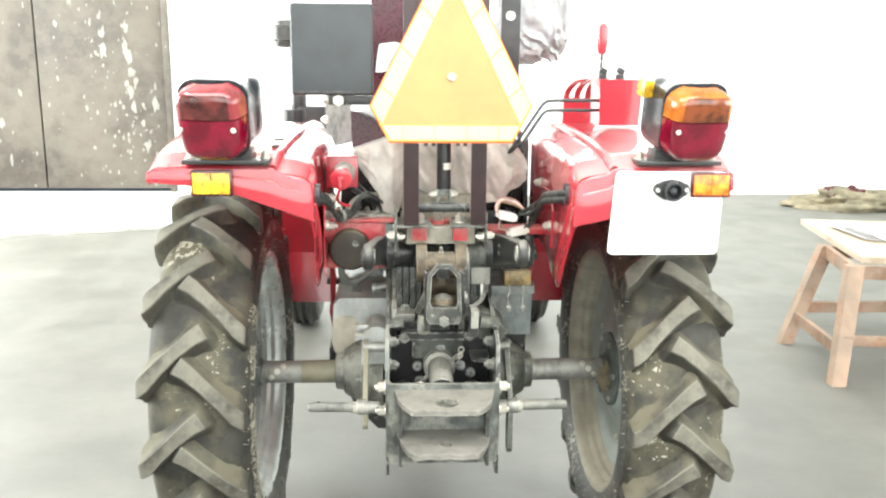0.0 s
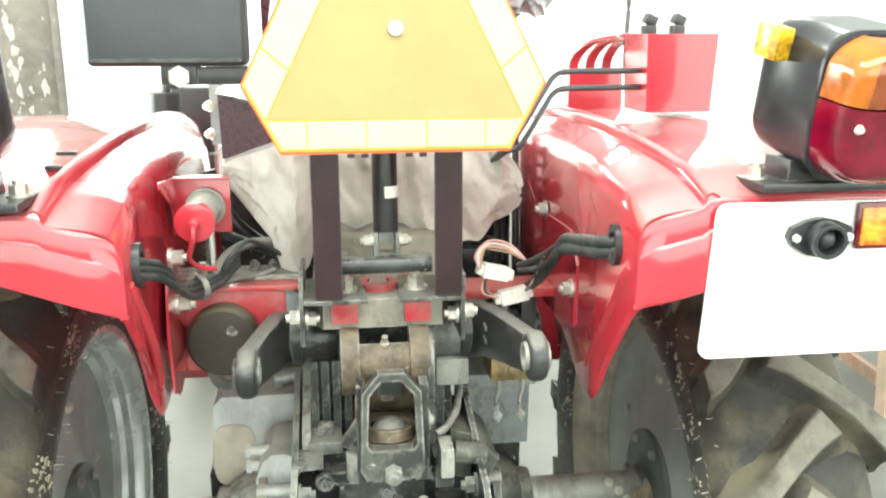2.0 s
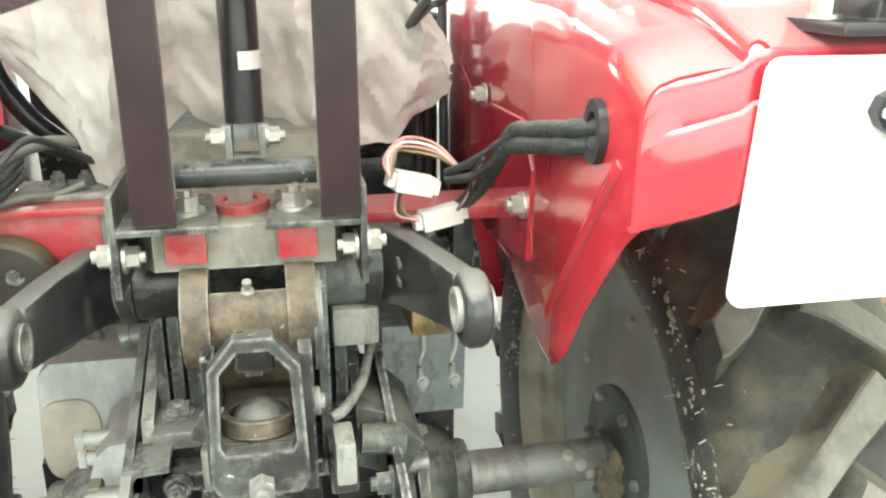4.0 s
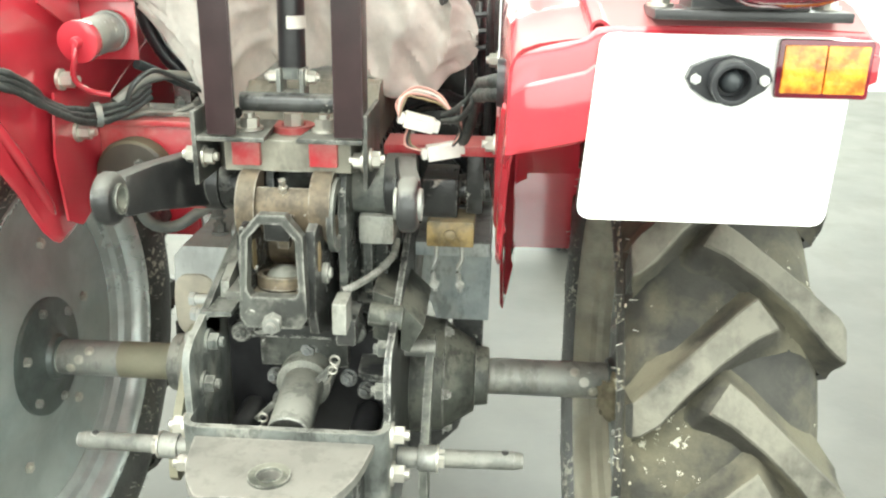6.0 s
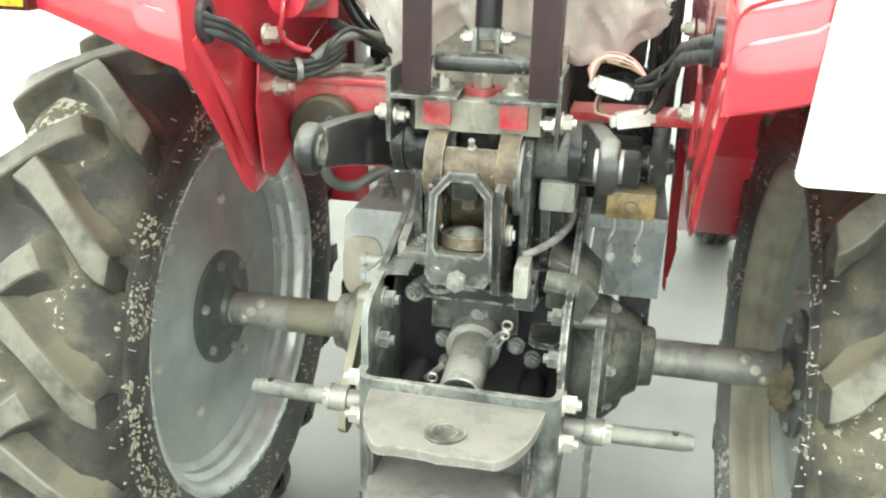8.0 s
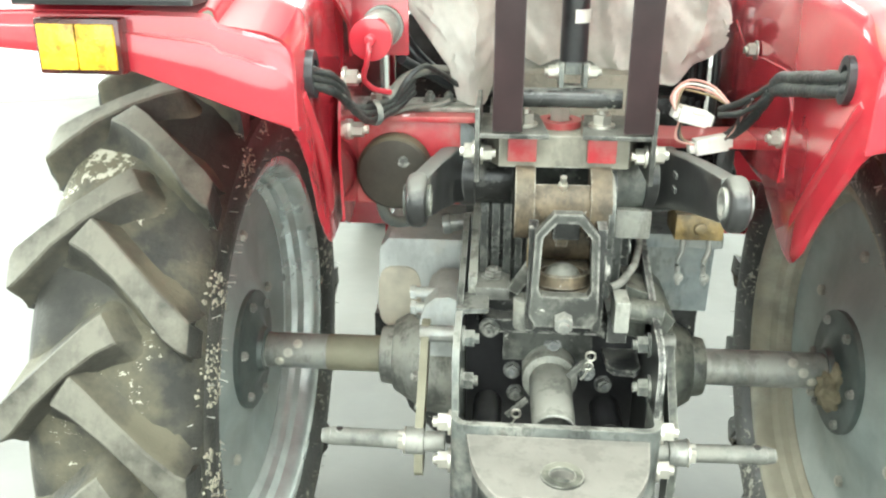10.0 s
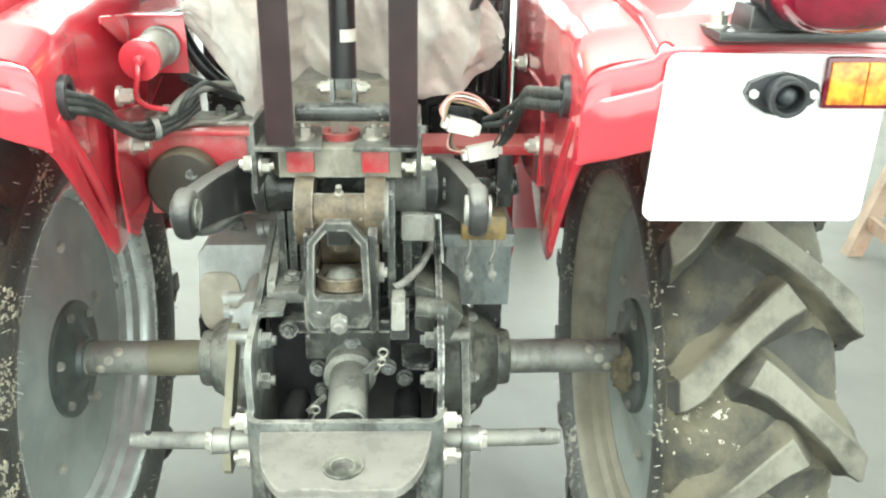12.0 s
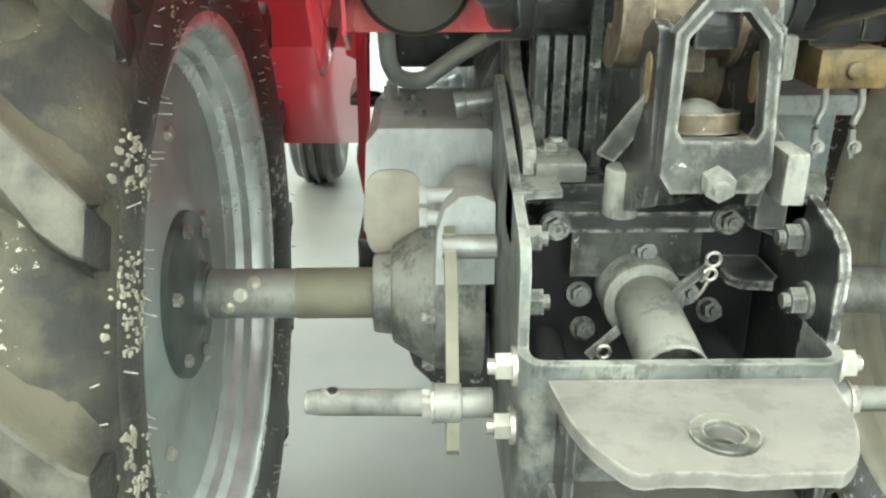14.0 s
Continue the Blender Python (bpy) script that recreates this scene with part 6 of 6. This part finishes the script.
def harness():
    def cable(name, pts, r, mat, label="", n=9, wob=0.0, parent=tractor):
        bm = bmesh.new()
        tube(bm, pts, r, n, 7, wob=wob)
        return part(name, bm, mat, parent, label, angle=80)
    # left loom leaving its grommet
    for k, (dx, dz) in enumerate(((0, 0.0), (0.004, -0.008), (-0.003, 0.007))):
        cable("loom", [(-0.262, -0.505, 1.027 + dz), (-0.243, -0.47, 1.012 + dz), (-0.236 + dx, -0.41, 0.975 + dz * .7), (-0.232 + dx, -0.34, 0.953 + dz), (-0.205, -0.29, 0.956 + dz), (-0.185, -0.26, 0.972 + dz)], 0.0044, WIRE, "black taped wiring loom", wob=0.5)
    bm = bmesh.new()
    ring(bm, (-0.228, -0.335, 0.953), (-0.222, -0.33, 0.953), 0.0155, 0.0145, 16)
    part("cable_tie", bm, WIRE_GREY, tractor)
    cable("hose", [(-0.215, -0.30, 0.962), (-0.195, -0.27, 0.982), (-0.170, -0.25, 0.990), (-0.145, -0.22, 0.985)], 0.0065, WIRE_GREY, "grey hose")
    cable("hose", [(-0.20, -0.26, 1.005), (-0.18, -0.22, 0.985), (-0.15, -0.18, 0.962), (-0.11, -0.12, 0.94), (-0.07, -0.04, 0.91)], 0.0065, TANK_BLACK, "black hose")
    cable("hose", [(-0.235, -0.24, 0.84), (-0.232, -0.20, 0.775), (-0.205, -0.17, 0.758), (-0.165, -0.16, 0.782), (-0.11, -0.16, 0.815)], 0.0085, WIRE_GREY, "grey hose curving below the cap")
    cable("hose", [(-0.232, -0.15, 1.075), (-0.222, -0.15, 1.035), (-0.195, -0.15, 0.993), (-0.155, -0.14, 0.958), (-0.12, -0.10, 0.935), (-0.07, -0.04, 0.90)], 0.0105, BLACK_PLASTIC, "thick black hose")
    # loose ends under the loom
    cable("wire", [(-0.23, -0.30, 0.945), (-0.215, -0.27, 0.938), (-0.19, -0.26, 0.944), (-0.165, -0.235, 0.94), (-0.14, -0.23, 0.948)], 0.004, WIRE_GREY, n=7)
    cable("wire", [(-0.205, -0.29, 0.958), (-0.19, -0.30, 0.985), (-0.17, -0.28, 1.0), (-0.15, -0.25, 0.985), (-0.13, -0.22, 0.965)], 0.0035, WIRE, n=7)
    # right loom with its connectors
    for dz in (-0.006, 0.007):
        cable("loom", [(0.272, -0.480, 1.025 + dz), (0.256, -0.45, 1.017 + dz), (0.247, -0.40, 1.008 + dz), (0.240, -0.352, 0.999 + dz), (0.236, -0.338, 0.992 + dz * .5)], 0.0078, WIRE, "black taped wiring loom", wob=0.3)
        cable("loom", [(0.238, -0.345, 0.996 + dz * .5), (0.228, -0.326, 0.980 + dz), (0.212, -0.30, 0.960 + dz), (0.192, -0.280, 0.950 + dz * .5)], 0.0042, WIRE, "", wob=0.3)
    cable("loom", [(0.234, -0.335, 0.988), (0.228, -0.30, 0.950), (0.215, -0.25, 0.915), (0.195, -0.19, 0.885), (0.175, -0.15, 0.868)], 0.0066, WIRE, "", wob=0.3)
    for a, b in (((0.143, -0.275, 0.948), (0.180, -0.268, 0.938)), ((0.171, -0.258, 0.900), (0.212, -0.250, 0.906))):
        d = Vector(b) - Vector(a)
        bm = bmesh.new()
        box(bm, (-d.length / 2, -0.009, -0.010), (d.length / 2, 0.009, 0.010))
        box(bm, (-d.length / 2 - 0.008, -0.006, -0.007), (-d.length / 2, 0.006, 0.007))
        box(bm, (-0.006, -0.011, 0.004), (0.012, -0.007, 0.0115))
        box(bm, (d.length / 2, -0.0065, -0.0075), (d.length / 2 + 0.007, 0.0065, 0.0075))
        bm.transform(Matrix.Translation((Vector(a) + Vector(b)) / 2) @ d.to_track_quat("X", "Z").to_matrix().to_4x4())
        part("connector", bm, CONNECTOR, tractor, "off-white plastic wire connector", bevel=0.0025)
    for k in range(4):
        e = 0.004 * k
        cable("wire", [(0.138, -0.285, 0.952), (0.134 + e, -0.272, 0.968 + e * .5), (0.155, -0.262, 0.985 - e), (0.185, -0.262, 0.978 - e), (0.205, -0.285, 0.958)], 0.0016, (WIRE_PINK, CONNECTOR, WIRE_PINK, BRASS)[k], "thin pink wire loop", n=6)
    for k in range(3):
        e = 0.004 * k
        cable("wire", [(0.166, -0.28, 0.908), (0.152 - e, -0.275, 0.915), (0.150, -0.265, 0.93 + e), (0.165, -0.26, 0.938)], 0.0016, (BRASS, WIRE, WIRE_PINK)[k], n=6)
    for k in range(3):
        cable("wire", [(0.205, -0.272, 0.914), (0.215, -0.28, 0.93 + 0.004 * k), (0.212 + 0.003 * k, -0.30, 0.955), (0.218, -0.32, 0.975)], 0.0018, (WIRE, WIRE_PINK, WIRE)[k], n=6)


harness()


# ---- seat end, covers, controls ----
def crumpled(name, label, category, centre, size, mat, seed, kx=1.0):
    """A sheet of film drawn round a bulky thing, with folds."""
    bm = bmesh.new()
    bmesh.ops.create_icosphere(bm, subdivisions=6, radius=1)
    for v in bm.verts:
        p = v.co.copy()
        q = V(math.copysign(abs(p.x) ** 0.6, p.x), math.copysign(abs(p.y) ** 0.6, p.y), math.copysign(abs(p.z) ** 0.6, p.z))
        f = noise.fractal(p * 2.2 + V(seed, seed, 0), 0.9, 2.1, 4) * 0.10
        fold = abs(noise.noise(V(p.x * 5 + p.z * 2.5 + seed, p.y * 2, p.z * 2.5))) * 0.16
        k = 1 + f - fold
        v.co = V(centre[0] + q.x * size[0] * k, centre[1] + q.y * size[1] * k, centre[2] + q.z * size[2] * k)
    return tagged(part(name, bm, mat, angle=50), label, category)


def film_cover():
    """Plastic film hanging in creased folds from the seat base."""
    cov = tagged(new("plastic_cover"), "crumpled off-white plastic film hanging over the seat base", "plastic cover")
    xs = (-0.216, -0.196, -0.172, -0.147, -0.138, -0.10, -0.085, -0.055, -0.025, 0.01, 0.05, 0.09, 0.14, 0.165, 0.20, 0.219, 0.227)
    zt = (1.083, 1.090, 1.098, 1.106, 1.109, 1.120, 1.122, 1.122, 1.122, 1.122, 1.122, 1.122, 1.122, 1.115, 1.092, 1.070, 1.045)
    zb = (1.056, 1.034, 0.998, 0.965, 0.915, 0.912, 0.960, 0.994, 0.976, 0.990, 0.984, 0.951, 0.947, 0.955, 0.985, 1.003, 1.015)

    # a crumpled sheet: flat facets between straight creases
    rng = random.Random(11)
    lines = []
    for k in range(16):
        a = rng.uniform(0, math.pi)
        lines.append((math.cos(a), math.sin(a), rng.uniform(-0.9, 0.9), rng.choice((-1, 1)) * rng.uniform(0.25, 1.0)))

    def crease(x, v):
        p, q = x * 4.2, v
        return sum(w * abs(p * cx_ + q * sx_ - c_) for cx_, sx_, c_, w in lines) * 0.5 + 0.2 * noise.noise(V(x * 12, v * 2.5, 3.3))
    nu, nv = 90, 36
    front, top = [], []
    for a in range(nv + 1):
        v = a / nv
        row = []
        for b in range(nu + 1):
            x = xs[0] + (xs[-1] - xs[0]) * b / nu
            z1, z0 = float(np.interp(x, xs, zt)), float(np.interp(x, xs, zb))
            z = z1 + (z0 - z1) * v + 0.010 * noise.noise(V(x * 40, 3, v * 2)) * v
            y = -0.125 - 0.022 * math.sin(math.pi * min(1, 0.25 + v * 0.75)) * (1 - (abs(x - 0.02) / 0.27) ** 2) + 0.032 * (crease(x, (z - 1.03) * 6.0) - crease(0.02, 0.0)) + 0.034 * abs(noise.noise(V(x * 17, z * 5, 6.1))) + 0.012 * abs(noise.noise(V(x * 34 + z * 12, z * 16, 1.4)))
            # its left part is pulled towards the back, over the seat's edge
            d = -0.11 * min(1.0, max(0.0, (-0.060 - x) / 0.05))
            k = (1.12 + d) / 1.12
            row.append((-0.07 + (x + 0.07) * k + 0.006 * noise.noise(V(x * 9, v * 9, 4)), y + d, 1.2 - (1.2 - z) * k))
        front.append(row)
    for a in range(25):
        v = a / 24
        row = []
        for b in range(nu + 1):
            p = front[0][b]
            row.append((p[0], p[1] + 0.004 + v * 0.20, p[2] + 0.012 * math.sin(math.pi * v) - 0.05 * v * v + 0.008 * crease(p[0], v)))
        top.append(row)
    sheet("drape", front, PLASTIC_FILM, cov, thick=0.0012, smooth=24)
    sheet("top_fold", top, PLASTIC_FILM, cov, thick=0.0012, smooth=24)


film_cover()
crumpled("steering_cover", "crumpled grey translucent plastic bag over the steering wheel", "plastic cover", (0.325, 0.56, 1.45), (0.125, 0.12, 0.155), FILM_DARK, 7.7)


def seat_back():
    bm = bmesh.new()
    prism(bm, [(-0.196, 1.082), (-0.150, 1.100), (-0.100, 1.122), (-0.085, 1.128), (-0.080, 1.150), (-0.13, 1.155), (-0.19, 1.180), (-0.207, 1.190), (-0.205, 1.10)], "y", -0.200, 0.12)
    part("seat", bm, MAROON, tractor, "dark maroon leatherette seat cushion", bevel=0.008, segments=3)
    # film lying over the cushion's upper edge
    rows = [[(-0.208 + 0.13 * i / 12, -0.208 + 0.20 * j / 8, 1.1925 - 0.040 * (i / 12) ** 1.3 + 0.004 * noise.noise(V(i * 0.5, j * 0.6, 1.0)) - (0.006 if j == 0 else 0)) for i in range(13)] for j in range(9)]
    sheet("seat_film", rows, FOOT_FILM, tractor, "clear plastic film over the seat", thick=0.0012, smooth=50)
    # backrest behind the triangle, with a loose piece of film
    bm = bmesh.new()
    prism(bm, [(-0.165, 1.19), (0.03, 1.19), (0.03, 1.50), (-0.14, 1.50), (-0.165, 1.46)], "y", 0.09, 0.16)
    part("backrest", bm, MAROON, tractor, "dark maroon leatherette backrest", bevel=0.02, segments=4)
    rows = [[(-0.155 + 0.075 * i / 10 + 0.010 * j / 8, 0.082 - 0.010 * abs(noise.noise(V(i * 0.45, j * 0.5, 4.0))), 1.27 + 0.075 * j / 8 + 0.008 * noise.noise(V(i * 0.4, 2.0, j * 0.3))) for i in range(11)] for j in range(9)]
    sheet("loose_film", rows, FOOT_FILM, tractor, "loose grey plastic film on the backrest", thick=0.0012, smooth=30)
    # side plate before the seat, bolted to the black unit beside it
    rows = [[(-0.338 + 0.085 * i / 10, 0.70 + 0.05 * (i / 10) ** 2, 1.012 + 0.20 * j / 10 + (0.012 * (i / 10) ** 2 if j == 0 else 0)) for i in range(11)] for j in range(11)]
    br = sheet("seat_bracket", rows, VALVE_GREY, tractor, "light grey steel side plate", thick=0.004, smooth=50)
    for z in (1.038, 1.103, 1.165):
        bolt("bracket_bolt", (-0.338, 0.70, z), (-0.7, -0.7, 0), 0.010, br, 0.012)


seat_back()


def seat_base():
    bm = bmesh.new()
    prism(bm, [(-0.25, 0.86), (0.20, 0.86), (0.21, 1.0), (0.17, 1.03), (-0.22, 1.03), (-0.25, 1.0)], "y", 0.065, 0.42)
    part("seat_base", bm, BLACK_DUSTY, tractor, "dark sheet-steel base under the seat", bevel=0.008)
    rows = [[(-0.31 + 0.17 * j / 16, 0.25 + 0.48 * i / 20, 0.655 + 0.010 * abs(noise.noise(V(i * 0.35, j * 0.4, 2.0))) + 0.016 * abs(noise.noise(V(i * 0.13 + j * 0.2, j * 0.1, 7.0)))) for j in range(17)] for i in range(21)]
    sheet("footboard_film", rows, FOOT_FILM, tractor, "blue-grey plastic film on the footboard", thick=0.0015, smooth=22)
    bm = bmesh.new()
    box(bm, (-0.31, 0.25, 0.640), (-0.14, 0.73, 0.652))
    part("footboard", bm, BLACK_DUSTY, tractor, bevel=0.003)
    bm = bmesh.new()
    prism(bm, [(-0.164, 0.868), (-0.108, 0.868), (-0.108, 0.918), (-0.120, 0.927), (-0.158, 0.924)], "y", -0.258, -0.19)
    part("lug_casting", bm, VALVE_GREY, tractor, "blue-grey casting beside the lift housing", bevel=0.006, segments=3)


seat_base()


def console():
    bm = bmesh.new()
    box(bm, (0.205, 0.29, 1.22), (0.262, 0.31, 1.56))
    c = part("console_plate", bm, BLACK, tractor, "black console upright", bevel=0.003)
    bolt("console_bolt", (0.232, 0.29, 1.43), (0, -1, 0), 0.010, c, 0.008)
    bm = bmesh.new()
    cyl(bm, (0.02, 0.62, 0.95), (0.30, 0.56, 1.42), 0.022, n=18)
    part("steering_column", bm, BLACK, tractor)
    bm = bmesh.new()
    prism(bm, [(-0.15, 0.78), (0.15, 0.78), (0.15, 1.0), (0.10, 1.05), (-0.10, 1.05), (-0.15, 1.0)], "y", 0.6, 2.05)
    part("bonnet", bm, RED, tractor, "red bonnet", bevel=0.03, segments=3)


console()


def tool_box():
    bm = bmesh.new()
    box(bm, (-0.324, -0.385, 1.227), (-0.149, -0.322, 1.419))
    t = part("tool_box", bm, TANK_BLACK, tractor, "grey-black steel box on an arm of the upright", bevel=0.009, segments=3)
    bm = bmesh.new()
    box(bm, (-0.318, -0.388, 1.232), (-0.155, -0.383, 1.2355))
    part("seam", bm, BLACK, t)
    # arm to the upright with its zinc bolt
    bm = bmesh.new()
    box(bm, (-0.246, -0.372, 1.206), (-0.062, -0.352, 1.226))
    box(bm, (-0.246, -0.376, 1.206), (-0.206, -0.335, 1.232))
    part("arm", bm, BLACK, t, bevel=0.003)
    bolt("arm_bolt", (-0.224, -0.377, 1.216), (0, -1, 0), 0.0125, t, 0.009, washer=False)


tool_box()


def filter_unit():
    """Black unit far ahead of the left fender: a body with a stepped post and a round head."""
    bm = bmesh.new()
    cyl(bm, (-0.455, 0.80, 0.98), (-0.455, 0.80, 1.132), 0.046, n=28)
    box(bm, (-0.44, 0.775, 0.98), (-0.344, 0.86, 1.142))
    u = part("filter_unit", bm, BLACK, tractor, "glossy black filter unit with a post", bevel=0.008, segments=3)
    bm = bmesh.new()
    cyl(bm, (-0.44, 0.81, 1.12), (-0.44, 0.81, 1.185), 0.027, n=22)
    cyl(bm, (-0.44, 0.81, 1.185), (-0.452, 0.81, 1.345), 0.0165, n=20)
    part("post", bm, BLACK, u, bevel=0.003)
    bm = bmesh.new()
    lathe(bm, [(0, 0.02), (0.004, 0.040), (0.022, 0.042), (0.026, 0.050), (0.070, 0.050), (0.074, 0.040), (0.092, 0.036), (0.094, 0.01)], (-0.478, 0.81, 1.340), "z", 30)
    box(bm, (-0.478, 0.785, 1.352), (-0.41, 0.835, 1.40))
    part("head", bm, BLACK_DUSTY, u, "dark bracket with a round head", angle=40)
    bm = bmesh.new()
    box(bm, (-0.50, 0.74, 0.64), (-0.34, 0.90, 0.985))
    box(bm, (-0.51, 0.735, 0.630), (-0.13, 0.905, 0.6405))
    part("stand", bm, BLACK_DUSTY, u, bevel=0.006)


filter_unit()


def controls():
    bm = bmesh.new()
    prism(bm, [(0.387, 1.153), (0.482, 1.153), (0.488, 1.262), (0.384, 1.262)], "y", -0.215, -0.12)
    b = part("control_box", bm, RED, tractor, "red sheet-steel control box on the fender", bevel=0.003)
    # slotted quadrant: three curved straps rising from a solid base to the top plate
    for k in range(3):
        path = smooth_path([(0.362 + 0.030 * k, 0.09, 1.19), (0.366 + 0.028 * k, 0.078, 1.225), (0.380 + 0.024 * k, 0.03, 1.252), (0.396 + 0.020 * k, -0.085, 1.2625)], 6)
        rows = [[(p.x + w, p.y, p.z) for w in (-0.008, 0.0, 0.008)] for p in path]
        sheet("quadrant_rail", rows, RED, b, thick=0.005)
    bm = bmesh.new()
    prism(bm, [(0.352, 1.135), (0.448, 1.135), (0.446, 1.206), (0.354, 1.206)], "y", 0.07, 0.12)
    part("quadrant_base", bm, RED, b, bevel=0.003)
    bm = bmesh.new()
    box(bm, (0.386, -0.122, 1.256), (0.47, -0.07, 1.263))
    part("quadrant_top", bm, RED, b, bevel=0.002)
    bm = bmesh.new()
    tube(bm, [(0.448, 0.06, 1.20), (0.448, 0.062, 1.25), (0.452, 0.068, 1.30), (0.452, 0.068, 1.335)], 0.0045, 8)
    part("lever", bm, BLACK, b)
    bm = bmesh.new()
    lathe(bm, [(0, 0.010), (0.02, 0.014), (0.055, 0.0165), (0.072, 0.0145), (0.080, 0.006)], (0.452, 0.068, 1.322), "z", 20)
    part("knob", bm, RED, b, "red lever knob")
    for x in (0.398, 0.440):
        bm = bmesh.new()
        box(bm, (x - 0.009, -0.19, 1.262), (x + 0.009, -0.17, 1.274))
        box(bm, (x - 0.008, -0.19, 1.274), (x + 0.010, -0.172, 1.288), rot=Matrix.Rotation(radians(25), 3, "Y"))
        part("stop_nut", bm, BLACK, b, bevel=0.002)
    for k, z in enumerate((1.211, 1.188)):
        bm = bmesh.new()
        pts = [(0.40, -0.18, z), (0.36, -0.20, z), (0.275, -0.21, z), (0.252, -0.217, z - 0.006), (0.235, -0.23, z - 0.025), (0.19 + 0.006 * k, -0.255, 1.125 - 0.012 * k), (0.182 + 0.008 * k, -0.20, 1.10), (0.18, -0.08, 1.06)]
        tube(bm, pts, 0.0040, 8)
        part("control_rod", bm, TANK_BLACK, b, "bent black control rod")


controls()
